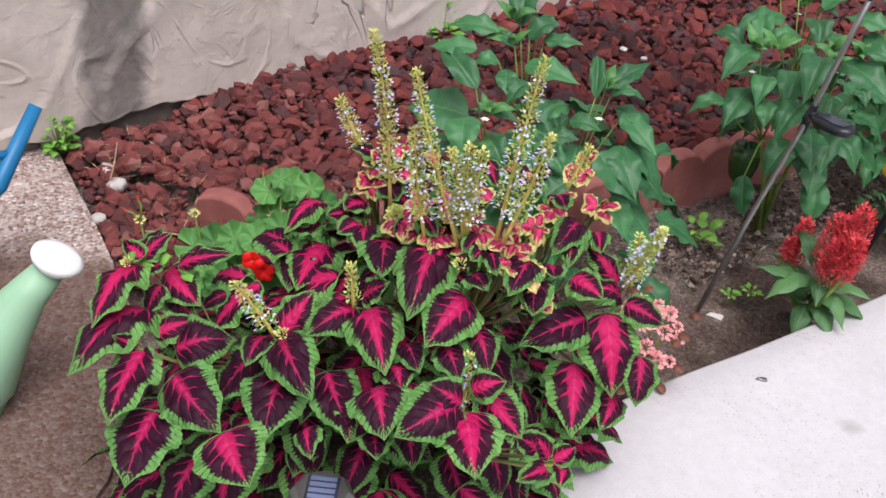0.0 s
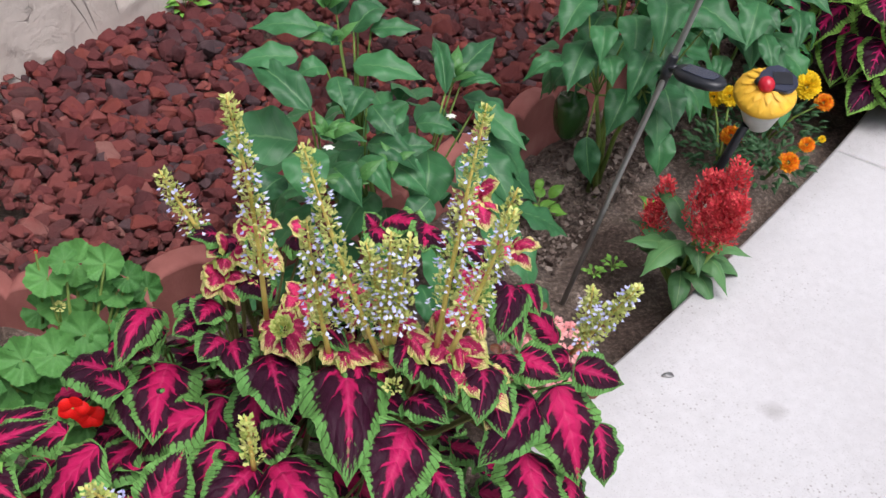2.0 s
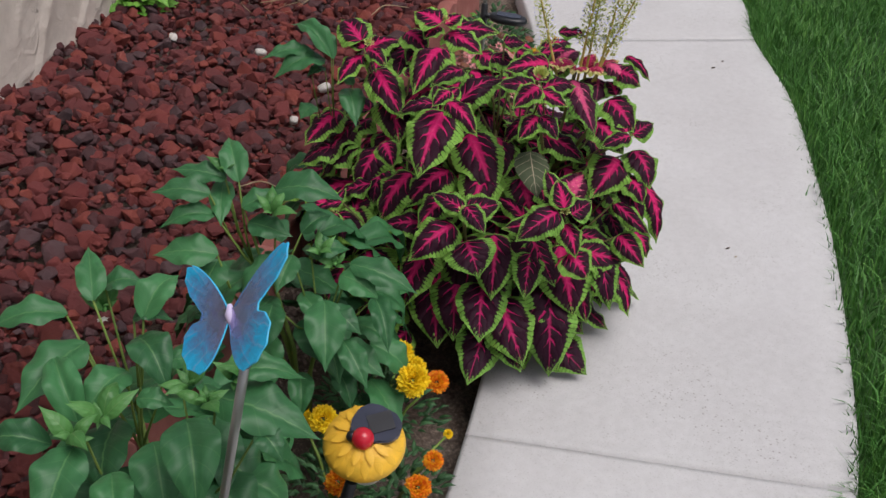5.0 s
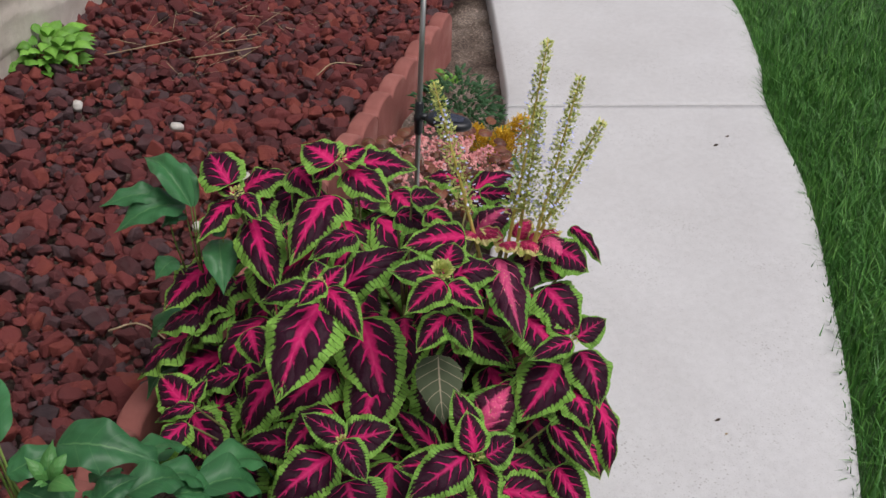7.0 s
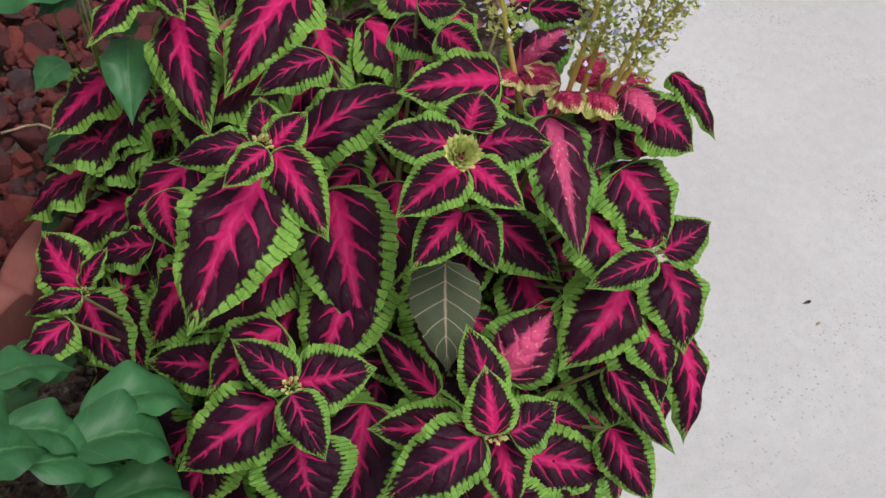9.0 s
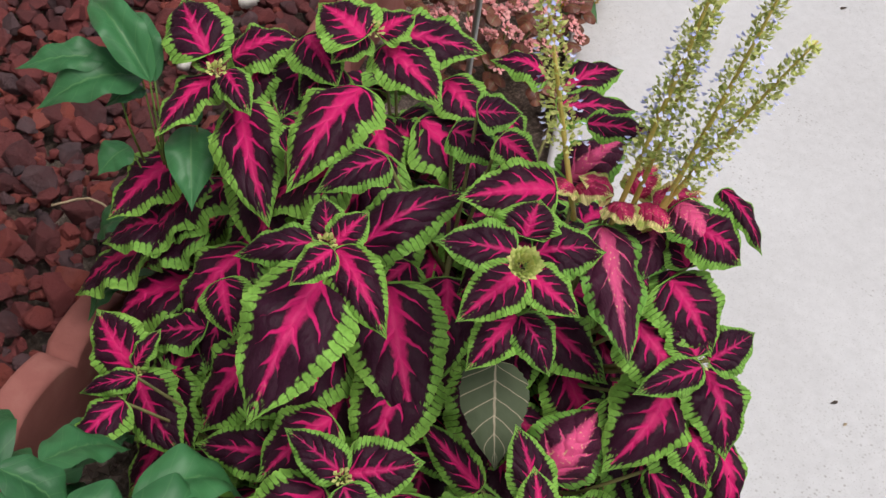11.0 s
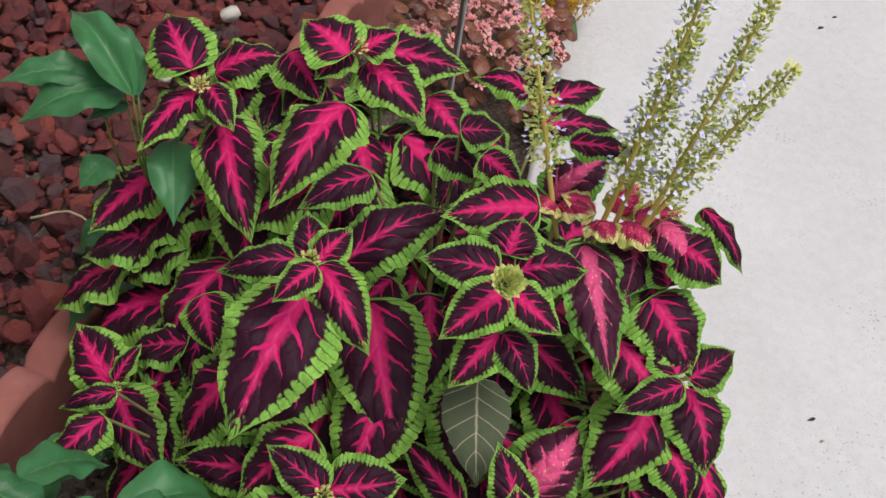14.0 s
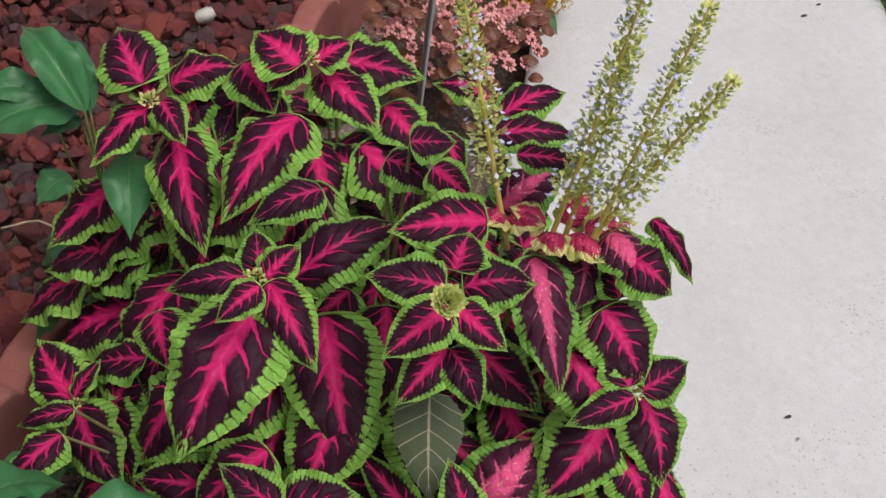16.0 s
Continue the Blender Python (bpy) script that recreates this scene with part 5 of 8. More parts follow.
put_leaves(c1, pale_leaves, [
    (0.138, 1.482, 0.470, 0.121, 1.423, 0.484, 0.29, 0.13, 0.95, 0.026),
    (0.060, 1.580, 0.454, 0.068, 1.580, 0.471, -0.88, -0.39, 0.27, 0.021),
    (0.063, 1.572, 0.454, 0.091, 1.532, 0.475, -0.45, 0.11, 0.89, 0.029),
    (0.058, 1.580, 0.448, 0.056, 1.521, 0.464, -0.00, 0.24, 0.97, 0.020),
    (0.054, 1.591, 0.447, 0.036, 1.551, 0.458, 0.29, 0.12, 0.95, 0.024),
    (0.056, 1.584, 0.452, 0.044, 1.593, 0.466, 0.46, -0.68, 0.58, 0.022),
    (0.244, 1.579, 0.462, 0.231, 1.520, 0.479, 0.31, 0.16, 0.94, 0.028),
    (0.240, 1.579, 0.467, 0.220, 1.549, 0.481, 0.53, 0.01, 0.85, 0.019),
])
put_leaves(c1, pale_leaves, [
    (0.246, 1.600, 0.461, 0.242, 1.599, 0.476, 0.58, -0.79, 0.19, 0.017),
    (0.252, 1.610, 0.450, 0.274, 1.590, 0.468, -0.64, 0.04, 0.77, 0.031),
    (0.251, 1.607, 0.452, 0.261, 1.547, 0.469, -0.03, 0.30, 0.95, 0.027),
    (0.213, 1.498, 0.482, 0.190, 1.468, 0.497, 0.53, -0.02, 0.85, 0.024),
    (0.216, 1.513, 0.478, 0.204, 1.513, 0.491, 0.46, -0.63, 0.63, 0.020),
    (0.221, 1.528, 0.469, 0.230, 1.537, 0.484, -0.20, -0.84, 0.51, 0.021),
    (0.224, 1.527, 0.465, 0.235, 1.487, 0.482, -0.17, 0.33, 0.93, 0.019),
    (0.220, 1.510, 0.470, 0.220, 1.441, 0.488, 0.12, 0.24, 0.96, 0.027),
])
put_leaves(c1, pale_leaves, [
    (-0.016, 1.660, 0.423, -0.033, 1.620, 0.432, 0.04, 0.19, 0.98, 0.041),
    (0.077, 1.562, 0.428, 0.041, 1.483, 0.442, 0.18, 0.07, 0.98, 0.038),
    (0.193, 1.464, 0.475, 0.203, 1.404, 0.501, -0.19, 0.34, 0.92, 0.044),
    (0.162, 1.519, 0.464, 0.128, 1.460, 0.480, 0.28, 0.08, 0.96, 0.034),
    (0.186, 1.511, 0.470, 0.199, 1.452, 0.498, -0.26, 0.35, 0.90, 0.034),
    (0.212, 1.425, 0.465, 0.226, 1.386, 0.481, -0.39, 0.21, 0.90, 0.032),
    (0.077, 1.667, 0.472, 0.053, 1.656, 0.496, 0.71, -0.27, 0.65, 0.033),
    (0.105, 1.486, 0.442, 0.123, 1.436, 0.470, -0.51, 0.28, 0.81, 0.034),
])
put_leaves(c1, pale_leaves, [
    (0.027, 1.654, 0.484, 0.010, 1.605, 0.490, 0.12, 0.06, 0.99, 0.041),
    (0.017, 1.645, 0.464, 0.043, 1.595, 0.477, -0.34, 0.04, 0.94, 0.036),
    (-0.019, 1.656, 0.440, -0.036, 1.607, 0.448, 0.12, 0.11, 0.99, 0.037),
    (0.076, 1.504, 0.445, 0.105, 1.445, 0.472, -0.44, 0.15, 0.89, 0.037),
    (0.097, 1.497, 0.450, 0.076, 1.448, 0.461, 0.31, 0.04, 0.95, 0.033),
    (0.176, 1.445, 0.485, 0.156, 1.405, 0.500, 0.42, 0.07, 0.90, 0.036),
    (0.183, 1.436, 0.479, 0.208, 1.396, 0.498, -0.46, 0.09, 0.88, 0.036),
    (0.186, 1.415, 0.481, 0.165, 1.375, 0.496, 0.50, 0.03, 0.87, 0.031),
])
put_leaves(c1, pale_leaves, [
    (0.194, 1.442, 0.470, 0.214, 1.353, 0.476, -0.07, 0.02, 1.00, 0.048),
    (0.259, 1.650, 0.450, 0.277, 1.610, 0.469, -0.27, 0.28, 0.92, 0.037),
    (0.031, 1.549, 0.436, 0.055, 1.499, 0.459, -0.45, 0.15, 0.88, 0.035),
    (0.046, 1.524, 0.437, 0.017, 1.504, 0.444, 0.35, -0.17, 0.92, 0.034),
    (0.045, 1.554, 0.443, 0.036, 1.573, 0.457, 0.04, -0.61, 0.79, 0.030),
    (0.138, 1.462, 0.478, 0.166, 1.441, 0.499, -0.66, -0.34, 0.67, 0.032),
    (0.283, 1.674, 0.461, 0.265, 1.693, 0.476, 0.24, -0.54, 0.80, 0.031),
    (0.155, 1.568, 0.478, 0.131, 1.587, 0.487, -0.01, -0.37, 0.93, 0.035),
])
put_spikes(c1, [
    (0.014, 1.550, 0.488, -0.020, 1.531, 0.730),
    (0.105, 1.459, 0.497, 0.039, 1.480, 0.708),
    (0.167, 1.432, 0.534, 0.195, 1.463, 0.748),
    (-0.039, 1.665, 0.485, -0.078, 1.678, 0.561),
    (0.066, 1.481, 0.478, 0.044, 1.480, 0.627),
    (0.118, 1.455, 0.505, 0.094, 1.455, 0.614),
    (0.122, 1.452, 0.508, 0.116, 1.452, 0.627),
    (0.127, 1.449, 0.510, 0.134, 1.449, 0.622),
    (0.178, 1.409, 0.534, 0.212, 1.406, 0.674),
    (0.261, 1.560, 0.522, 0.281, 1.568, 0.583),
    (0.360, 1.509, 0.403, 0.378, 1.448, 0.534),
    (0.365, 1.513, 0.406, 0.363, 1.513, 0.484),
    (-0.015, 1.413, 0.389, -0.021, 1.412, 0.455),
    (-0.121, 1.379, 0.356, -0.167, 1.370, 0.434),
    (0.145, 1.329, 0.305, 0.143, 1.329, 0.392),
])
# the coleus over the path: its lowest leaves, then rosette by rosette
put_leaves(c2, coleus_leaves, [
    (1.52, 2.69, 0.18, 1.46, 2.62, 0.058, -0.66, -0.47, 0.59, 0.126),
    (1.56, 2.67, 0.24, 1.55, 2.54, 0.122, -0.69, -0.47, 0.56, 0.137),
    (1.55, 2.6, 0.134, 1.56, 2.49, 0.062, -0.72, -0.43, 0.55, 0.125),
    (1.68, 2.53, 0.254, 1.65, 2.45, 0.151, -0.54, -0.61, 0.58, 0.117),
    (1.64, 2.51, 0.173, 1.6, 2.44, 0.04, -0.58, -0.63, 0.52, 0.106),
    (1.73, 2.48, 0.261, 1.7, 2.41, 0.167, -0.49, -0.65, 0.58, 0.062),
    (1.66, 2.56, 0.269, 1.57, 2.56, 0.192, -0.52, -0.67, 0.53, 0.099),
    (1.46, 2.89, 0.234, 1.44, 2.8, 0.195, -0.79, -0.13, 0.6, 0.065),
    (1.5, 2.76, 0.222, 1.46, 2.78, 0.213, -0.47, -0.71, 0.53, 0.061),
    (1.54, 2.73, 0.252, 1.48, 2.73, 0.194, -0.57, -0.54, 0.62, 0.088),
    (1.76, 2.46, 0.284, 1.76, 2.39, 0.25, -0.57, -0.41, 0.71, 0.055),
    (1.77, 2.49, 0.338, 1.78, 2.4, 0.3, -0.59, -0.4, 0.71, 0.037),
])
# the rosette round the flower bud
put_leaves(c2, coleus_leaves, [
    (1.691, 2.639, 0.546, 1.714, 2.662, 0.563, -0.25, -0.40, 0.88, 0.058),
    (1.675, 2.631, 0.541, 1.624, 2.676, 0.545, -0.28, -0.40, 0.87, 0.051),
    (1.696, 2.629, 0.532, 1.755, 2.605, 0.536, -0.24, -0.42, 0.87, 0.055),
    (1.655, 2.599, 0.555, 1.591, 2.595, 0.532, -0.29, -0.43, 0.86, 0.048),
    (1.670, 2.606, 0.542, 1.687, 2.556, 0.522, -0.27, -0.43, 0.86, 0.042),
    (1.665, 2.604, 0.494, 1.607, 2.590, 0.467, -0.29, -0.43, 0.85, 0.045),
    (1.668, 2.601, 0.494, 1.671, 2.550, 0.469, -0.27, -0.45, 0.85, 0.043),
    (1.724, 2.647, 0.425, 1.763, 2.562, 0.389, -0.20, -0.46, 0.87, 0.065),
])
# the tall rosette and the two great leaves under it
put_leaves(c2, coleus_leaves, [
    (1.570, 2.761, 0.487, 1.588, 2.799, 0.507, -0.32, -0.33, 0.89, 0.043),
    (1.571, 2.750, 0.493, 1.610, 2.758, 0.510, -0.31, -0.35, 0.89, 0.040),
    (1.542, 2.707, 0.536, 1.499, 2.704, 0.518, -0.34, -0.38, 0.86, 0.033),
    (1.569, 2.743, 0.493, 1.577, 2.658, 0.459, -0.32, -0.38, 0.87, 0.053),
    (1.601, 2.751, 0.480, 1.709, 2.748, 0.511, -0.27, -0.34, 0.90, 0.064),
    (1.564, 2.767, 0.483, 1.494, 2.797, 0.466, -0.35, -0.33, 0.88, 0.043),
    (1.549, 2.732, 0.484, 1.442, 2.666, 0.408, -0.37, -0.38, 0.85, 0.101),
    (1.632, 2.749, 0.412, 1.590, 2.628, 0.341, -0.32, -0.40, 0.86, 0.102),
    (1.579, 2.742, 0.352, 1.478, 2.738, 0.300, -0.41, -0.35, 0.84, 0.080),
])
# the low rosette by the edging
put_leaves(c2, coleus_leaves, [
    (1.424, 2.910, 0.236, 1.422, 2.997, 0.249, -0.55, -0.14, 0.83, 0.071),
    (1.425, 2.901, 0.248, 1.463, 2.914, 0.274, -0.53, -0.18, 0.83, 0.029),
    (1.411, 2.857, 0.285, 1.359, 2.882, 0.259, -0.53, -0.25, 0.81, 0.027),
    (1.425, 2.896, 0.233, 1.428, 2.795, 0.203, -0.56, -0.25, 0.79, 0.072),
    (1.459, 2.883, 0.235, 1.532, 2.904, 0.282, -0.51, -0.17, 0.84, 0.074),
    (1.392, 2.844, 0.270, 1.325, 2.830, 0.219, -0.55, -0.28, 0.79, 0.048),
    (1.447, 2.817, 0.181, 1.413, 2.725, 0.109, -0.61, -0.34, 0.72, 0.111),
    (1.504, 2.703, 0.279, 1.433, 2.767, 0.266, -0.48, -0.36, 0.80, 0.059),
])
# the front rosette
put_leaves(c2, coleus_leaves, [
    (1.513, 2.620, 0.345, 1.489, 2.680, 0.364, -0.39, -0.42, 0.82, 0.044),
    (1.521, 2.623, 0.337, 1.582, 2.589, 0.344, -0.36, -0.46, 0.81, 0.064),
    (1.500, 2.597, 0.365, 1.501, 2.543, 0.334, -0.37, -0.46, 0.80, 0.045),
    (1.502, 2.633, 0.310, 1.408, 2.638, 0.261, -0.44, -0.44, 0.78, 0.078),
    (1.504, 2.595, 0.292, 1.491, 2.540, 0.250, -0.40, -0.49, 0.77, 0.097),
    (1.652, 2.606, 0.284, 1.595, 2.654, 0.289, -0.32, -0.48, 0.82, 0.044),
    (1.637, 2.572, 0.295, 1.609, 2.650, 0.330, -0.31, -0.48, 0.82, 0.040),
])
# the front rosette over the path
put_leaves(c2, coleus_leaves, [
    (1.610, 2.465, 0.389, 1.628, 2.507, 0.421, -0.30, -0.49, 0.82, 0.046),
    (1.637, 2.485, 0.337, 1.623, 2.433, 0.297, -0.29, -0.54, 0.79, 0.049),
    (1.605, 2.475, 0.378, 1.514, 2.482, 0.345, -0.33, -0.50, 0.80, 0.064),
    (1.623, 2.516, 0.323, 1.552, 2.559, 0.321, -0.33, -0.51, 0.80, 0.052),
    (1.633, 2.467, 0.368, 1.679, 2.460, 0.379, -0.28, -0.52, 0.81, 0.051),
    (1.689, 2.488, 0.258, 1.759, 2.436, 0.237, -0.22, -0.60, 0.77, 0.068),
    (1.631, 2.495, 0.383, 1.645, 2.549, 0.420, -0.29, -0.49, 0.83, 0.045),
    (1.718, 2.516, 0.274, 1.761, 2.475, 0.255, -0.20, -0.58, 0.79, 0.051),
    (1.626, 2.457, 0.292, 1.636, 2.410, 0.262, -0.29, -0.56, 0.77, 0.072),
])
# the rosette out over the path
put_leaves(c2, coleus_leaves, [
    (1.799, 2.508, 0.467, 1.809, 2.555, 0.495, -0.20, -0.47, 0.86, 0.050),
    (1.811, 2.502, 0.460, 1.864, 2.501, 0.471, -0.18, -0.48, 0.86, 0.047),
    (1.797, 2.498, 0.463, 1.730, 2.511, 0.453, -0.22, -0.48, 0.85, 0.035),
    (1.841, 2.519, 0.412, 1.823, 2.450, 0.366, -0.16, -0.52, 0.84, 0.071),
    (1.810, 2.530, 0.400, 1.718, 2.494, 0.355, -0.20, -0.51, 0.83, 0.086),
    (1.802, 2.495, 0.378, 1.804, 2.444, 0.345, -0.18, -0.53, 0.83, 0.057),
    (1.804, 2.525, 0.285, 1.783, 2.473, 0.243, -0.15, -0.59, 0.79, 0.047),
    (1.872, 2.515, 0.228, 1.871, 2.470, 0.191, -0.07, -0.63, 0.78, 0.055),
    (1.847, 2.467, 0.343, 1.829, 2.430, 0.314, -0.15, -0.56, 0.82, 0.018),
])
# leaves at the back, beside the spikes
put_leaves(c2, coleus_leaves, [
    (1.742, 2.667, 0.558, 1.664, 2.707, 0.553, -0.25, -0.39, 0.89, 0.061),
    (1.783, 2.686, 0.604, 1.835, 2.647, 0.599, -0.21, -0.39, 0.89, 0.031),
    (1.867, 2.588, 0.571, 1.871, 2.528, 0.541, -0.19, -0.44, 0.88, 0.026),
])
# the rosette near the small pepper
put_leaves(c2, coleus_leaves, [
    (1.588, 3.038, 0.484, 1.506, 3.013, 0.449, -0.35, -0.16, 0.92, 0.052),
    (1.592, 3.021, 0.499, 1.592, 2.958, 0.486, -0.32, -0.18, 0.93, 0.040),
    (1.606, 3.017, 0.454, 1.564, 2.874, 0.411, -0.34, -0.18, 0.92, 0.078),
    (1.694, 2.918, 0.515, 1.581, 2.856, 0.464, -0.29, -0.24, 0.93, 0.082),
    (1.766, 2.951, 0.430, 1.814, 2.864, 0.421, -0.15, -0.19, 0.97, 0.072),
    (1.562, 3.084, 0.349, 1.464, 3.079, 0.302, -0.43, -0.05, 0.90, 0.088),
    (1.660, 2.812, 0.514, 1.587, 2.817, 0.493, -0.29, -0.30, 0.91, 0.048),
])
# the far rosettes
put_leaves(c2, coleus_leaves, [
    (1.576, 3.027, 0.522, 1.581, 3.107, 0.538, -0.35, -0.16, 0.92, 0.074),
    (1.628, 3.080, 0.469, 1.704, 3.055, 0.489, -0.29, -0.11, 0.95, 0.071),
    (1.581, 3.025, 0.505, 1.593, 3.073, 0.518, -0.35, -0.16, 0.92, 0.042),
    (1.707, 2.941, 0.559, 1.692, 3.003, 0.569, -0.26, -0.22, 0.94, 0.073),
    (1.735, 2.958, 0.546, 1.782, 2.957, 0.556, -0.22, -0.22, 0.95, 0.049),
    (1.726, 2.968, 0.540, 1.679, 2.959, 0.525, -0.26, -0.21, 0.94, 0.045),
    (1.772, 2.982, 0.523, 1.839, 2.906, 0.518, -0.18, -0.21, 0.96, 0.082),
    (1.751, 2.968, 0.520, 1.764, 2.875, 0.500, -0.21, -0.23, 0.95, 0.071),
    (1.941, 2.913, 0.462, 1.889, 2.956, 0.467, -0.07, -0.21, 0.98, 0.052),
    (1.930, 2.873, 0.472, 2.020, 2.874, 0.475, -0.03, -0.27, 0.96, 0.053),
    (1.880, 2.824, 0.497, 1.962, 2.784, 0.490, -0.08, -0.33, 0.94, 0.051),
])
# leaves half hidden under the rosettes
put_leaves(c2, coleus_leaves, [
    (1.828, 2.584, 0.491, 1.809, 2.545, 0.457, -0.19, -0.45, 0.87, 0.046),
    (1.826, 2.567, 0.512, 1.834, 2.606, 0.523, -0.20, -0.43, 0.88, 0.038),
    (1.733, 2.558, 0.379, 1.742, 2.522, 0.351, -0.22, -0.49, 0.84, 0.044),
    (1.801, 2.568, 0.460, 1.773, 2.540, 0.428, -0.20, -0.46, 0.86, 0.038),
    (1.598, 2.896, 0.483, 1.641, 2.910, 0.490, -0.30, -0.25, 0.92, 0.048),
    (1.505, 2.850, 0.387, 1.498, 2.800, 0.358, -0.39, -0.29, 0.87, 0.053),
    (1.733, 2.811, 0.524, 1.766, 2.768, 0.507, -0.22, -0.32, 0.92, 0.052),
    (1.745, 2.754, 0.552, 1.765, 2.716, 0.532, -0.22, -0.36, 0.91, 0.044),
    (1.741, 2.787, 0.561, 1.782, 2.768, 0.554, -0.22, -0.34, 0.91, 0.045),
    (1.631, 2.759, 0.474, 1.588, 2.733, 0.439, -0.30, -0.35, 0.89, 0.038),
])
# leaves deeper in the far side
put_leaves(c2, coleus_leaves, [
    (1.703, 3.038, 0.480, 1.638, 3.000, 0.439, -0.29, -0.16, 0.95, 0.076),
    (1.708, 2.981, 0.494, 1.660, 2.979, 0.465, -0.27, -0.19, 0.94, 0.074),
    (1.666, 3.073, 0.470, 1.604, 3.028, 0.428, -0.32, -0.14, 0.94, 0.070),
    (1.684, 3.018, 0.520, 1.692, 2.955, 0.494, -0.27, -0.20, 0.94, 0.067),
    (1.603, 3.019, 0.448, 1.614, 2.957, 0.425, -0.34, -0.18, 0.93, 0.064),
    (1.817, 2.941, 0.473, 1.828, 2.878, 0.445, -0.15, -0.23, 0.96, 0.069),
    (1.833, 2.912, 0.447, 1.768, 2.878, 0.415, -0.16, -0.21, 0.97, 0.056),
    (1.817, 2.855, 0.449, 1.759, 2.826, 0.416, -0.17, -0.25, 0.95, 0.054),
    (1.816, 2.931, 0.464, 1.847, 2.895, 0.446, -0.14, -0.20, 0.97, 0.056),
])
put_leaves(c2, coleus_leaves, [
    (1.749, 2.895, 0.445, 1.739, 2.947, 0.438, -0.20, -0.19, 0.96, 0.051),
    (1.870, 2.908, 0.438, 1.871, 2.852, 0.410, -0.10, -0.22, 0.97, 0.053),
    (1.782, 2.770, 0.496, 1.749, 2.749, 0.466, -0.20, -0.32, 0.93, 0.038),
])
# leaves on the lawn side
put_leaves(c2, coleus_leaves, [
    (1.827, 2.573, 0.554, 1.855, 2.534, 0.537, -0.25, -0.54, 0.80, 0.059),
    (1.806, 2.565, 0.507, 1.813, 2.502, 0.463, -0.26, -0.57, 0.78, 0.074),
    (1.771, 2.558, 0.475, 1.783, 2.494, 0.431, -0.28, -0.58, 0.77, 0.073),
    (1.848, 2.491, 0.352, 1.823, 2.414, 0.267, -0.22, -0.69, 0.69, 0.050),
    (1.799, 2.509, 0.364, 1.805, 2.441, 0.302, -0.25, -0.67, 0.70, 0.068),
    (1.761, 2.544, 0.398, 1.768, 2.486, 0.351, -0.28, -0.62, 0.73, 0.068),
])
# pale leaves with broad rose veins under the spikes
put_leaves(c2, rose_leaves, [
    (1.774, 2.629, 0.531, 1.730, 2.529, 0.469, -0.22, -0.44, 0.87, 0.063),
    (1.826, 2.618, 0.526, 1.789, 2.581, 0.500, -0.19, -0.43, 0.88, 0.069),
    (1.827, 2.599, 0.562, 1.833, 2.551, 0.539, -0.20, -0.44, 0.88, 0.051),
    (1.793, 2.702, 0.524, 1.869, 2.714, 0.543, -0.17, -0.37, 0.91, 0.056),
    (1.674, 2.527, 0.351, 1.742, 2.553, 0.385, -0.23, -0.50, 0.83, 0.076),
])
# small creamy leaves at the feet of the spikes
put_leaves(c2, pale_leaves, [
    (1.792, 2.640, 0.545, 1.776, 2.600, 0.556, -0.15, -0.10, 0.98, 0.036),
    (1.806, 2.625, 0.548, 1.812, 2.580, 0.552, -0.10, -0.05, 0.99, 0.038),
    (1.822, 2.622, 0.548, 1.862, 2.598, 0.560, -0.20, -0.10, 0.97, 0.040),
    (1.815, 2.640, 0.545, 1.850, 2.655, 0.560, -0.30, -0.30, 0.90, 0.036),
    (1.798, 2.650, 0.545, 1.772, 2.672, 0.560, 0.10, -0.40, 0.90, 0.034),
    (1.770, 2.680, 0.545, 1.742, 2.660, 0.556, 0.05, -0.30, 0.95, 0.032),
    (1.772, 2.672, 0.545, 1.790, 2.640, 0.556, -0.20, -0.10, 0.97, 0.030),
])
# one leaf turned over, pale beneath
put_leaves(c2, under_leaves, [
    (1.666, 2.616, 0.418, 1.620, 2.550, 0.366, -0.28, -0.47, 0.84, 0.063),
])
put_spikes(c2, [
    (1.768, 2.674, 0.543, 1.719, 2.719, 0.771),
    (1.795, 2.637, 0.534, 1.815, 2.617, 0.844),
    (1.808, 2.632, 0.540, 1.819, 2.621, 0.749),
    (1.815, 2.609, 0.543, 1.842, 2.581, 0.804),
    (1.812, 2.610, 0.539, 1.865, 2.555, 0.747),
], 1.1, 0.0072, 14, 0.2, 0.2)
# the peppers, stem by stem
put_leaves(p1, pepper_leaves, [
    (0.192, 2.116, 0.520, 0.205, 2.219, 0.558, -0.14, -0.33, 0.93, 0.052),
    (0.149, 2.035, 0.538, 0.061, 2.060, 0.531, -0.19, -0.42, 0.89, 0.041),
    (0.209, 2.072, 0.514, 0.261, 2.105, 0.535, -0.12, -0.38, 0.92, 0.044),
    (0.235, 2.076, 0.514, 0.306, 2.062, 0.516, -0.09, -0.40, 0.91, 0.033),
    (0.209, 2.052, 0.471, 0.304, 2.011, 0.463, -0.11, -0.43, 0.90, 0.049),
    (0.122, 1.927, 0.478, 0.051, 2.019, 0.511, -0.20, -0.46, 0.86, 0.045),
    (0.112, 1.966, 0.404, 0.004, 2.003, 0.393, -0.25, -0.47, 0.85, 0.087),
    (0.109, 1.884, 0.441, 0.114, 1.815, 0.397, -0.19, -0.54, 0.82, 0.059),
    (0.156, 1.993, 0.501, 0.114, 1.986, 0.489, -0.18, -0.46, 0.87, 0.033),
])
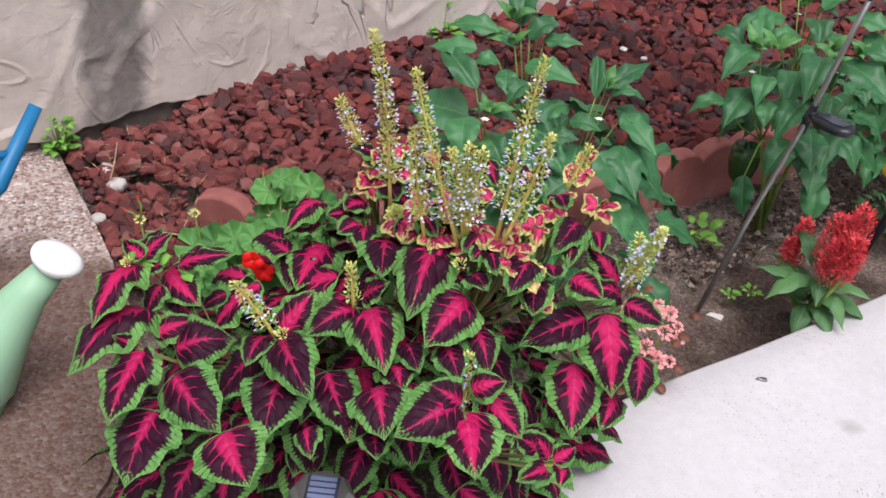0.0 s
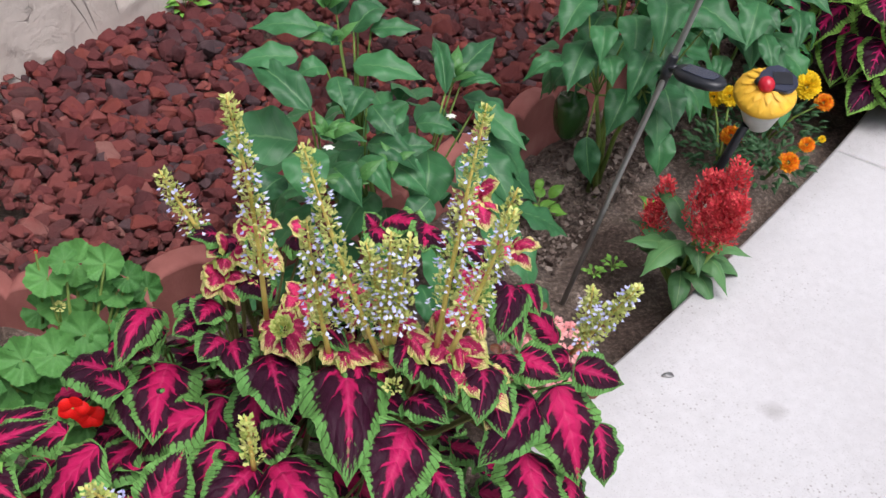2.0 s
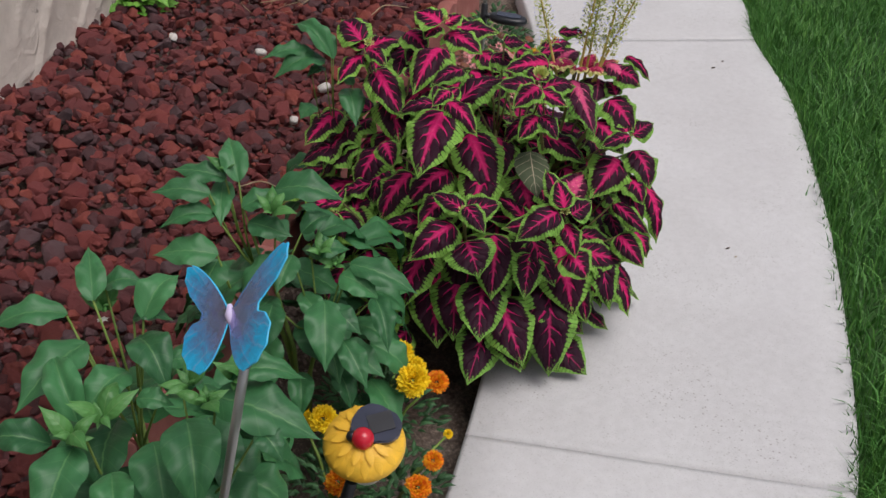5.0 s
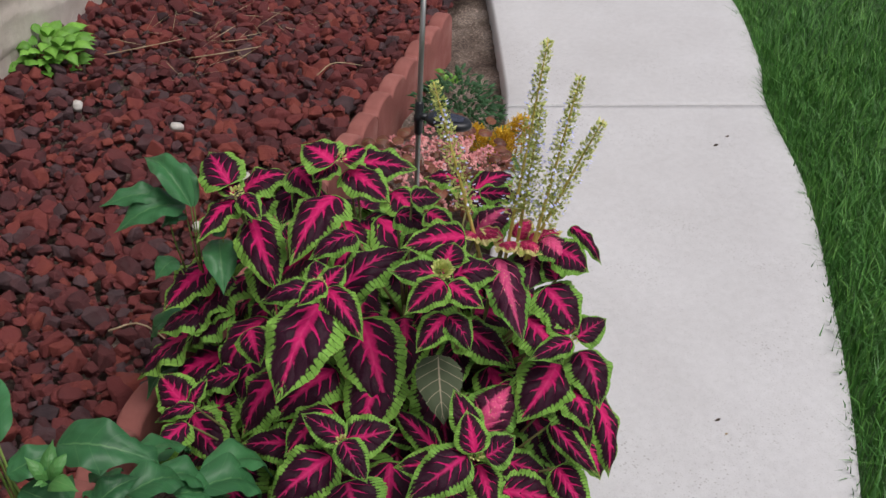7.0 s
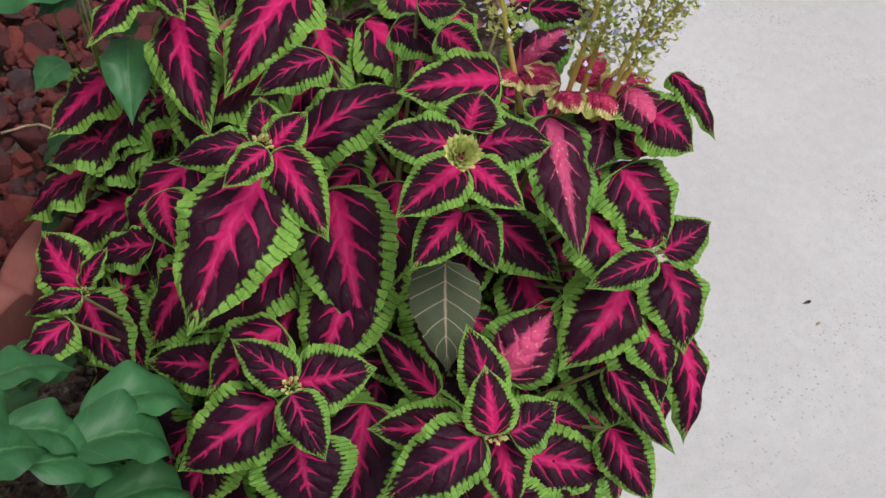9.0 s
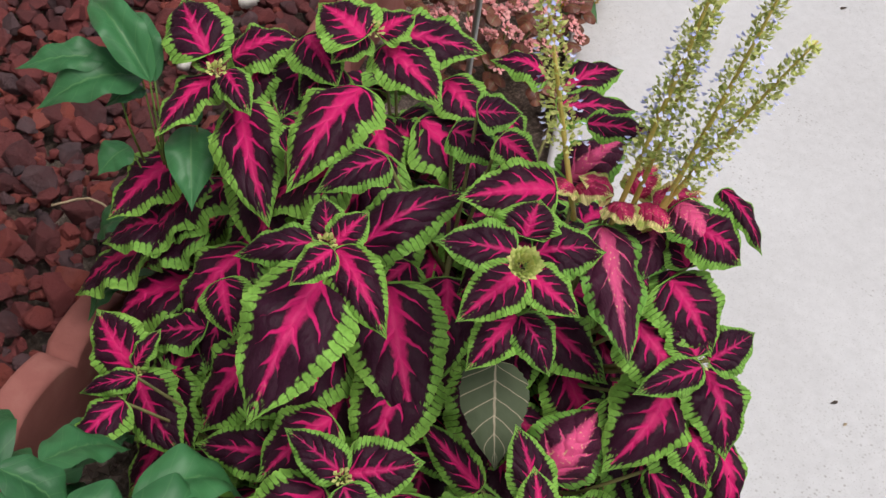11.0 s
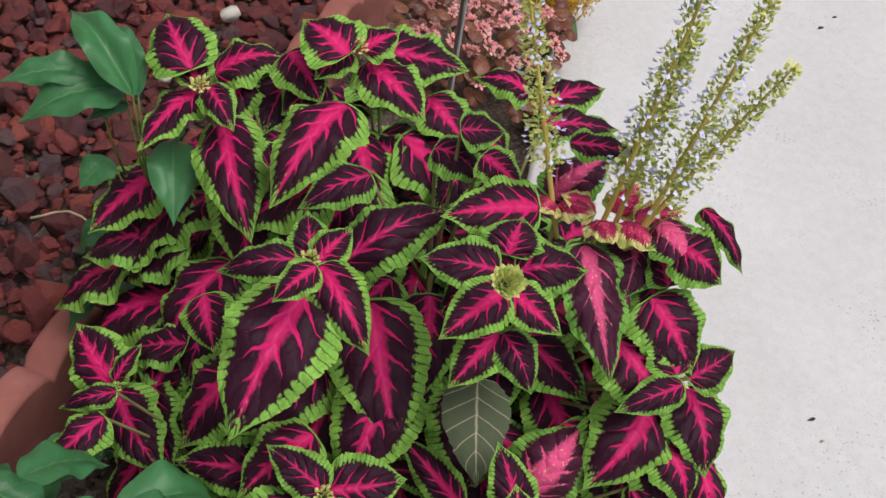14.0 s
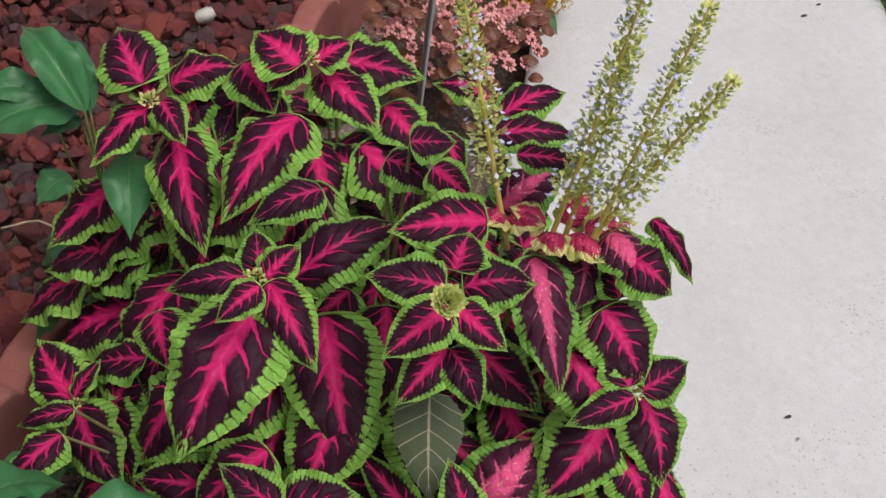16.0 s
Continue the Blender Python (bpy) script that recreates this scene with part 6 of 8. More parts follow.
put_leaves(p1, pepper_leaves, [
    (0.172, 1.994, 0.485, 0.173, 1.945, 0.459, -0.16, -0.47, 0.87, 0.036),
    (0.212, 1.984, 0.470, 0.179, 1.940, 0.439, -0.15, -0.48, 0.86, 0.039),
    (0.225, 2.001, 0.433, 0.248, 1.950, 0.408, -0.13, -0.49, 0.87, 0.038),
    (0.140, 1.954, 0.427, 0.204, 1.925, 0.422, -0.17, -0.50, 0.85, 0.029),
    (0.219, 1.979, 0.385, 0.287, 1.933, 0.365, -0.11, -0.52, 0.85, 0.042),
    (0.201, 1.948, 0.379, 0.239, 1.893, 0.350, -0.14, -0.54, 0.83, 0.038),
    (0.152, 1.909, 0.395, 0.189, 1.854, 0.367, -0.17, -0.55, 0.82, 0.046),
    (0.335, 2.014, 0.442, 0.335, 2.109, 0.484, -0.04, -0.40, 0.91, 0.028),
    (0.355, 2.040, 0.452, 0.439, 2.104, 0.478, 0.01, -0.40, 0.92, 0.041),
])
put_leaves(p1, pepper_leaves, [
    (0.365, 2.040, 0.437, 0.429, 2.041, 0.435, 0.02, -0.43, 0.90, 0.022),
    (0.394, 2.037, 0.405, 0.452, 1.965, 0.362, 0.06, -0.48, 0.88, 0.048),
    (0.383, 1.998, 0.356, 0.423, 1.913, 0.299, 0.05, -0.54, 0.84, 0.059),
    (0.261, 1.983, 0.373, 0.316, 1.976, 0.374, -0.08, -0.51, 0.86, 0.036),
    (0.298, 2.017, 0.390, 0.356, 2.002, 0.383, -0.03, -0.47, 0.88, 0.037),
    (0.115, 1.990, 0.520, 0.034, 2.008, 0.511, -0.20, -0.45, 0.87, 0.041),
    (0.224, 2.122, 0.536, 0.260, 2.102, 0.533, -0.11, -0.36, 0.92, 0.025),
    (0.182, 2.035, 0.514, 0.138, 2.057, 0.516, -0.17, -0.42, 0.89, 0.026),
    (0.250, 1.967, 0.354, 0.299, 1.922, 0.330, -0.09, -0.55, 0.83, 0.045),
])
put_leaves(p1, pepper_leaves, [
    (0.084, 1.894, 0.395, 0.044, 1.866, 0.366, -0.22, -0.53, 0.82, 0.042),
    (0.300, 1.926, 0.317, 0.254, 1.898, 0.292, -0.09, -0.59, 0.80, 0.047),
])
put_leaves(p2, pepper_leaves, [
    (0.780, 2.488, 0.509, 0.817, 2.570, 0.535, -0.16, -0.24, 0.96, 0.038),
    (0.806, 2.510, 0.508, 0.852, 2.487, 0.509, -0.13, -0.25, 0.96, 0.038),
    (0.753, 2.518, 0.481, 0.664, 2.558, 0.470, -0.21, -0.23, 0.95, 0.045),
    (0.817, 2.423, 0.501, 0.885, 2.464, 0.522, -0.12, -0.29, 0.95, 0.046),
    (0.812, 2.442, 0.492, 0.855, 2.416, 0.489, -0.13, -0.30, 0.95, 0.025),
    (0.656, 2.345, 0.434, 0.593, 2.393, 0.434, -0.27, -0.35, 0.90, 0.042),
    (0.703, 2.383, 0.419, 0.715, 2.484, 0.454, -0.22, -0.29, 0.93, 0.044),
    (0.757, 2.476, 0.457, 0.646, 2.442, 0.420, -0.23, -0.27, 0.94, 0.062),
    (0.670, 2.311, 0.445, 0.603, 2.249, 0.396, -0.26, -0.40, 0.88, 0.060),
])
put_leaves(p2, pepper_leaves, [
    (0.779, 2.406, 0.446, 0.710, 2.380, 0.422, -0.20, -0.32, 0.93, 0.051),
    (0.811, 2.430, 0.470, 0.811, 2.340, 0.438, -0.14, -0.33, 0.93, 0.053),
    (0.788, 2.260, 0.461, 0.752, 2.162, 0.403, -0.18, -0.44, 0.88, 0.065),
    (0.763, 2.304, 0.408, 0.736, 2.218, 0.359, -0.19, -0.43, 0.88, 0.064),
    (0.707, 2.303, 0.391, 0.685, 2.235, 0.352, -0.24, -0.43, 0.87, 0.049),
    (0.684, 2.309, 0.359, 0.625, 2.236, 0.303, -0.28, -0.43, 0.86, 0.064),
    (0.631, 2.282, 0.338, 0.559, 2.271, 0.305, -0.32, -0.42, 0.85, 0.036),
    (0.771, 2.359, 0.437, 0.805, 2.328, 0.431, -0.16, -0.36, 0.92, 0.030),
    (0.774, 2.246, 0.366, 0.717, 2.170, 0.309, -0.20, -0.48, 0.85, 0.055),
])
put_leaves(p2, pepper_leaves, [
    (0.850, 2.306, 0.438, 0.932, 2.201, 0.396, -0.09, -0.43, 0.90, 0.070),
    (0.871, 2.313, 0.458, 0.955, 2.266, 0.445, -0.08, -0.40, 0.91, 0.040),
    (0.787, 2.194, 0.331, 0.781, 2.119, 0.283, -0.17, -0.52, 0.84, 0.061),
    (0.870, 2.241, 0.417, 0.879, 2.197, 0.396, -0.11, -0.45, 0.89, 0.035),
    (0.824, 2.374, 0.465, 0.860, 2.347, 0.460, -0.12, -0.35, 0.93, 0.030),
    (0.818, 2.332, 0.447, 0.857, 2.340, 0.456, -0.13, -0.36, 0.92, 0.027),
    (0.708, 2.267, 0.352, 0.703, 2.212, 0.321, -0.23, -0.46, 0.86, 0.043),
])
put_leaves(p3, pepper_leaves, [
    (1.114, 2.706, 0.484, 1.144, 2.787, 0.521, -0.26, -0.32, 0.91, 0.044),
    (1.103, 2.729, 0.483, 1.046, 2.798, 0.489, -0.29, -0.31, 0.90, 0.038),
    (1.071, 2.725, 0.466, 1.003, 2.787, 0.464, -0.31, -0.32, 0.89, 0.047),
    (1.074, 2.718, 0.430, 0.994, 2.753, 0.414, -0.32, -0.33, 0.89, 0.038),
    (1.116, 2.760, 0.460, 1.067, 2.695, 0.421, -0.29, -0.33, 0.90, 0.040),
    (1.117, 2.703, 0.437, 1.184, 2.688, 0.449, -0.24, -0.35, 0.90, 0.040),
    (1.177, 2.698, 0.454, 1.259, 2.625, 0.442, -0.20, -0.38, 0.91, 0.062),
    (1.127, 2.702, 0.407, 1.167, 2.640, 0.392, -0.25, -0.37, 0.89, 0.046),
    (1.256, 2.600, 0.332, 1.327, 2.510, 0.292, -0.13, -0.49, 0.86, 0.051),
])
put_leaves(p3, pepper_leaves, [
    (1.236, 2.601, 0.317, 1.270, 2.540, 0.289, -0.16, -0.49, 0.86, 0.055),
    (1.186, 2.575, 0.298, 1.129, 2.495, 0.229, -0.25, -0.52, 0.82, 0.066),
    (1.268, 2.549, 0.289, 1.240, 2.471, 0.232, -0.16, -0.54, 0.83, 0.041),
    (1.189, 2.526, 0.247, 1.184, 2.455, 0.195, -0.23, -0.57, 0.79, 0.044),
    (1.117, 2.623, 0.293, 1.062, 2.568, 0.240, -0.32, -0.47, 0.82, 0.053),
    (1.057, 2.687, 0.378, 0.980, 2.753, 0.373, -0.35, -0.34, 0.87, 0.057),
    (1.067, 2.705, 0.354, 1.002, 2.667, 0.310, -0.35, -0.37, 0.86, 0.059),
    (1.195, 2.627, 0.358, 1.257, 2.605, 0.360, -0.18, -0.43, 0.89, 0.039),
    (1.187, 2.640, 0.397, 1.247, 2.643, 0.411, -0.19, -0.40, 0.90, 0.035),
])
put_leaves(p3, pepper_leaves, [
    (1.171, 2.646, 0.355, 1.116, 2.612, 0.322, -0.26, -0.42, 0.87, 0.044),
    (1.187, 2.562, 0.293, 1.208, 2.505, 0.262, -0.21, -0.52, 0.83, 0.042),
])
put_leaves(p4, pepper_leaves, [
    (1.497, 3.096, 0.495, 1.411, 3.134, 0.484, -0.25, -0.31, 0.92, 0.038),
    (1.525, 3.084, 0.473, 1.417, 3.099, 0.450, -0.24, -0.33, 0.91, 0.058),
    (1.522, 3.052, 0.489, 1.500, 3.169, 0.524, -0.20, -0.31, 0.93, 0.045),
    (1.529, 3.056, 0.485, 1.533, 3.150, 0.518, -0.19, -0.32, 0.93, 0.040),
    (1.566, 3.057, 0.408, 1.529, 2.977, 0.364, -0.18, -0.41, 0.89, 0.053),
    (1.527, 3.083, 0.454, 1.483, 3.084, 0.444, -0.22, -0.33, 0.92, 0.025),
    (1.567, 3.043, 0.423, 1.563, 3.077, 0.435, -0.16, -0.35, 0.92, 0.025),
    (1.509, 3.099, 0.371, 1.466, 3.087, 0.354, -0.28, -0.32, 0.91, 0.040),
])
put_leaves(p2, pepper_leaves, [
    (0.887, 2.41, 0.314, 0.863, 2.34, 0.232, -0.17, -0.7, 0.69, 0.072),
    (0.842, 2.37, 0.23, 0.825, 2.32, 0.171, -0.3, -0.7, 0.65, 0.063),
    (0.883, 2.34, 0.147, 0.878, 2.29, 0.067, -0.21, -0.84, 0.5, 0.061),
    (0.715, 2.3, 0.164, 0.722, 2.27, 0.08, -0.51, -0.83, 0.24, 0.049),
])
fill_mound(c2, coleus_leaves, (1.74, 2.96, 0.04), (0.30, 0.28, 0.44), 110, 0.12, seed=13, shell=(0.7, 0.98), low=0.1)
fill_mound(c2, coleus_leaves, (1.80, 2.70, 0.04), (0.13, 0.18, 0.46), 60, 0.10, seed=16, shell=(0.6, 0.95), low=0.2)
fill_mound(c1, deep_leaves, (-0.12, 1.50, 0.02), (0.25, 0.24, 0.28), 70, 0.10, seed=15, shell=(0.7, 0.98), clear=(-0.03, 1.26, 0.2))
fill_mound(c1, deep_leaves, (0.03, 1.57, 0.02), (0.36, 0.31, 0.44), 200, 0.10, seed=2, shell=(0.62, 0.9), clear=(-0.03, 1.26, 0.2))
fill_mound(c2, coleus_leaves, (1.72, 2.80, 0.04), (0.34, 0.40, 0.52), 210, 0.12, seed=3, shell=(0.45, 0.84), low=0.0)
fill_mound(p1, pepper_leaves, (0.30, 2.10, 0.12), (0.27, 0.24, 0.38), 74, 0.10, seed=4, shell=(0.5, 0.85), broad=(0.55, 0.66))
fill_mound(p2, pepper_leaves, (0.85, 2.46, 0.14), (0.19, 0.18, 0.32), 34, 0.115, seed=5, shell=(0.5, 0.85), low=0.25, broad=(0.55, 0.66))
fill_mound(p3, pepper_leaves, (1.22, 2.72, 0.12), (0.22, 0.22, 0.32), 60, 0.11, seed=6, shell=(0.5, 0.82), broad=(0.5, 0.62))
fill_mound(p4, pepper_leaves, (1.60, 3.12, 0.1), (0.12, 0.10, 0.2), 12, 0.09, seed=7, broad=(0.5, 0.6))
for plant, m_, r_ in ((c1, M_STEM_DARK, 0.006), (c2, M_STEM_DARK, 0.007), (p1, M_STEM, 0.006), (p2, M_STEM, 0.006), (p3, M_STEM, 0.006), (p4, M_STEM, 0.004)):
    grow_stems(plant, m_, r_, 9 if plant in (c1, c2) else 4)
# ---- ornaments, flowers and small things ----
M_BLACK = plain("black_plastic", (0.012, 0.013, 0.017), 0.35, 0.5, grain=0.3)
M_STEEL = plain("brushed_steel", (0.33, 0.33, 0.32), 0.38, 0.5, 0.85, 0.1)
M_YELLOW = plain("yellow_resin", (0.80, 0.46, 0.04), 0.5, 0.4, grain=0.2)
M_RED = plain("red_resin", (0.55, 0.012, 0.03), 0.25, 0.6, grain=0.1)
M_CELL = plain("solar_cell", (0.035, 0.04, 0.065), 0.12, 0.6, grain=0.2)
M_CELL_PALE = plain("solar_cell_blue", (0.16, 0.20, 0.33), 0.2, 0.6, grain=0.15)
M_FROST = plain("frosted_plastic", (0.66, 0.66, 0.62), 0.55, 0.4)
M_CAN = plain("pale_green_plastic", (0.30, 0.52, 0.34), 0.42, 0.4, grain=0.06, scale=8)
M_WHITE = plain("white_plastic", (0.82, 0.82, 0.82), 0.45, 0.4, grain=0.04)
M_BLUE = plain("blue_plastic", (0.012, 0.17, 0.36), 0.4, 0.4, grain=0.1)
M_PETAL_Y = speckled("yellow_petal", [(0.2, (0.78, 0.47, 0.0)), (0.8, (0.88, 0.66, 0.02))], 40, 0.6, 200, vary=0.5, island=True)
M_PETAL_O = speckled("orange_petal", [(0.1, (0.70, 0.11, 0.005)), (0.5, (0.80, 0.24, 0.005)), (0.9, (0.85, 0.42, 0.01))], 60, 0.6, 200, vary=0.6, island=True)
M_CELOSIA = speckled("celosia_plume_red", [(0.1, (0.48, 0.024, 0.040)), (0.6, (0.68, 0.055, 0.070)), (0.95, (0.78, 0.19, 0.15))], 40, 0.75, 200, vary=0.6, island=True)
M_CELOSIA_Y = speckled("celosia_plume_yellow", [(0.1, (0.45, 0.24, 0.01)), (0.6, (0.66, 0.40, 0.02)), (0.95, (0.78, 0.55, 0.05))], 40, 0.65, 200, vary=0.6, island=True)
M_PINK = speckled("begonia_petal", [(0.1, (0.52, 0.12, 0.14)), (0.6, (0.72, 0.28, 0.28)), (0.95, (0.84, 0.52, 0.48))], 40, 0.6, 200, vary=0.6, island=True)
M_SCARLET = plain("scarlet_petal", (0.72, 0.008, 0.006), 0.55, 0.3, grain=0.25)
scarlet_petals = leaf_set("scarlet_petal", rounded, M_SCARLET, curl=0.1, cup=0.12, nv=10)
M_POD = plain("pepper_flower", (0.75, 0.76, 0.66), 0.6, 0.3)


def wing_material():
    """Clear moulded acrylic, tinted cyan towards the tips, with fine ribs fanning from the body."""
    m, nt, b = mat("blue_acrylic", 0.18, 0.6)
    uv = nt.nodes.new("ShaderNodeUVMap")
    uv.uv_map = "UVMap"
    sep = nt.nodes.new("ShaderNodeSeparateXYZ")
    nt.links.new(uv.outputs[0], sep.inputs[0])
    rad = calc(nt, "SQRT", calc(nt, "ADD", calc(nt, "MULTIPLY", sep.outputs[0], sep.outputs[0]), calc(nt, "MULTIPLY", sep.outputs[1], sep.outputs[1])))
    ang = calc(nt, "ARCTAN2", sep.outputs[1], sep.outputs[0])
    rib = calc(nt, "ABSOLUTE", calc(nt, "SUBTRACT", calc(nt, "FRACT", calc(nt, "ADD", calc(nt, "MULTIPLY", ang, 4.2), calc(nt, "MULTIPLY", noise_of(nt, 40, 2), 0.9))), 0.5))
    blotch = noise_of(nt, 70, 4, 0.7, warp=1.2)
    f = calc(nt, "ADD", rad, calc(nt, "MULTIPLY", calc(nt, "SUBTRACT", blotch, 0.5), 0.8))
    col = ramp(nt, f, [(0.0, (0.62, 0.50, 0.80)), (0.35, (0.34, 0.40, 0.66)), (0.6, (0.16, 0.42, 0.76)), (0.85, (0.03, 0.55, 0.92))])
    col = mix(nt, nt_clamp(nt, calc(nt, "MULTIPLY", calc(nt, "SUBTRACT", rib, 0.40), 4.0)), col, (0.40, 0.50, 0.74))
    nt.links.new(col, b.inputs["Base Color"])
    clear = nt_clamp(nt, calc(nt, "SUBTRACT", 0.95, calc(nt, "MULTIPLY", f, 0.65)))
    nt.links.new(clear, b.inputs["Transmission Weight"])
    b.inputs["IOR"].default_value = 1.2
    bump(nt, b, calc(nt, "ADD", blotch, rib), 0.5, 0.002)
    return m


M_WING = wing_material()
M_RIM = plain("cyan_acrylic_edge", (0.06, 0.50, 0.86), 0.25, 0.5, grain=0.3)
M_BODY = plain("lavender_acrylic", (0.58, 0.50, 0.72), 0.3, 0.5, grain=0.2)


def wing(parent, centre, up_tip, low_tip):
    """One butterfly wing: a tall fore lobe and a rounder hind lobe, 2.5 mm thick."""
    u, l = Vector(up_tip), Vector(low_tip)
    ctrl = [(0.02, 0.0), (0.25, -0.09), (0.55, -0.15), (0.84, -0.14), (0.99, -0.06), (0.97, 0.08), (0.80, 0.22), (0.60, 0.27), (0.42, 0.30), (0.36, 0.40), (0.44, 0.58), (0.42, 0.80), (0.28, 0.98), (0.10, 1.03), (-0.08, 0.94), (-0.13, 0.68), (-0.10, 0.38), (-0.04, 0.12)]
    shape = []
    for i, q in enumerate(curve_points(ctrl, 96)):
        k = 1 - 0.035 * abs(math.sin(i * math.pi / 6)) if 20 < i < 80 else 1.0
        shape.append((q[0] * k, q[1] * k))
    n = u.cross(l).normalized() * 0.00125
    bm = bmesh.new()
    lay = bm.loops.layers.uv.new("UVMap")
    rings = [[bm.verts.new((u * a + l * b) * k + n * s) for a, b in shape] for k, s in ((1.0, -1), (1.0, 1), (0.5, 1.5), (0.5, -1.5))]
    mids = [bm.verts.new((u * 0.16 + l * 0.2) + n * s) for s in (1.5, -1.5)]
    spot = {}
    for ring, k in zip(rings, (1.0, 1.0, 0.5, 0.5)):
        for v, (a, b) in zip(ring, shape):
            spot[v] = (a * k, b * k)
    spot[mids[0]] = spot[mids[1]] = (0.16, 0.2)
    m = len(shape)
    for p, q in ((0, 1), (1, 2), (3, 0)):
        for k in range(m):
            bm.faces.new((rings[p][k], rings[p][(k + 1) % m], rings[q][(k + 1) % m], rings[q][k]))
    for k in range(m):
        bm.faces.new((rings[2][k], rings[2][(k + 1) % m], mids[0]))
        bm.faces.new((rings[3][(k + 1) % m], rings[3][k], mids[1]))
    bmesh.ops.recalc_face_normals(bm, faces=bm.faces)
    for f in bm.faces:
        for lp_ in f.loops:
            lp_[lay].uv = spot[lp_.vert]
    ob = part("wing", bm, M_WING, parent)
    ob.location = Vector(centre) - parent.location
    rim = bmesh.new()
    tube(rim, [u * a + l * b for a, b in shape[2:]], 0.0011, 6)
    part("rim", rim, M_RIM, ob, "bright cyan wing edge")
    return ob


def solar_panel(parent, near, far, thick=0.018):
    """An oval black housing with a dark cell on top, clipped to the stake."""
    a, b = Vector(near), Vector(far)
    d = b - a
    ln = d.length
    x = d.normalized()
    y = Vector((0, 0, 1)).cross(x).normalized()
    z = x.cross(y)
    rot = Matrix((x, y, z)).transposed().to_4x4()
    bm = bmesh.new()
    bmesh.ops.create_uvsphere(bm, u_segments=32, v_segments=14, radius=1)
    for v in bm.verts:
        s = max(-0.55, min(0.55, v.co.z))
        k = 1.0 if abs(v.co.z) < 0.56 else 0.97
        v.co = Vector((abs(v.co.x) ** 0.8 * math.copysign(1, v.co.x) * ln * 0.5 * k, v.co.y * ln * 0.29 * k, s / 0.55 * thick * 0.5))
    for f in bm.faces:
        f.smooth = True
    ob = part("panel_housing", bm, M_BLACK, parent)
    ob.matrix_basis = Matrix.Translation(a.lerp(b, 0.58) - parent.location) @ rot
    cell = bmesh.new()
    pts = [(-0.30, -0.14), (0.14, -0.17), (0.32, -0.10), (0.32, 0.10), (0.14, 0.17), (-0.30, 0.14)]
    f = cell.faces.new([cell.verts.new((px * ln, py * ln, thick * 0.5 + 0.0006)) for px, py in pts])
    e = bmesh.ops.extrude_face_region(cell, geom=[f])
    for v in e["geom"]:
        if isinstance(v, bmesh.types.BMVert):
            v.co.z += 0.0012
    bmesh.ops.recalc_face_normals(cell, faces=cell.faces)
    part("solar_cell", cell, M_CELL, ob)
    clip = bmesh.new()
    tube(clip, [a + (a - b).normalized() * 0.010, a.lerp(b, 0.16)], [0.006, 0.008], 10)
    under(parent, part("bracket", clip, M_BLACK))


def butterfly_stake(foot, mid, top, near, far, label):
    st = thing("butterfly_stake", foot, label, "garden stake", "butterfly solar stakes")
    foot, mid, top = Vector(foot), Vector(mid), Vector(top)
    bm = bmesh.new()
    tube(bm, [foot - Vector((0, 0, 0.02)), foot.lerp(mid, 0.5), mid, mid.lerp(top, 0.5), top], 0.0052, 12)
    under(st, part("pole", bm, M_STEEL))
    bm = bmesh.new()
    d = (top - mid).normalized()
    tube(bm, [mid - d * 0.035, mid - d * 0.030, mid - d * 0.008, mid - d * 0.006, mid + d * 0.006, mid + d * 0.008, mid + d * 0.030, mid + d * 0.034], [0.0065, 0.0085, 0.0085, 0.010, 0.010, 0.0085, 0.0085, 0.0065], 14)
    under(st, part("collar", bm, M_BLACK))
    solar_panel(st, near, far)
    bm = bmesh.new()
    tube(bm, [top - d * 0.012, top + d * 0.008], [0.0062, 0.005], 12)
    under(st, part("cap", bm, M_BLACK))
    c = top + Vector((0.006, 0.039, 0.025))
    bm = bmesh.new()
    tube(bm, [top + d * 0.004, top.lerp(c, 0.5), c, c + Vector((0.003, 0.006, 0.008))], [0.003, 0.005, 0.006, 0.002], 8)
    under(st, part("body", bm, M_BODY))
    wing(st, c, (0.052, -0.03, 0.078), (-0.022, -0.072, -0.012))
    wing(st, c, (0.004, 0.098, 0.0), (-0.045, -0.002, -0.052))
    return st


butterfly_stake((0.635, 2.105, -0.05), (0.755, 2.139, 0.389), (0.787, 2.103, 0.652), (0.757, 2.133, 0.400), (0.806, 2.052, 0.408), "blue acrylic butterfly on a slim steel solar stake")
butterfly_stake((2.10, 3.25, -0.05), (2.10, 3.25, 0.405), (2.11, 3.26, 0.67), (2.102, 3.244, 0.41), (2.160, 3.170, 0.405), "steel solar stake with a blue butterfly behind the coleus")


def petal_outline(v):
    return max(0.02, 0.5 * min(1.0, (v + 0.35) ** 0.5) * min(1.0, ((1 - v) / 0.45)) ** 0.6)


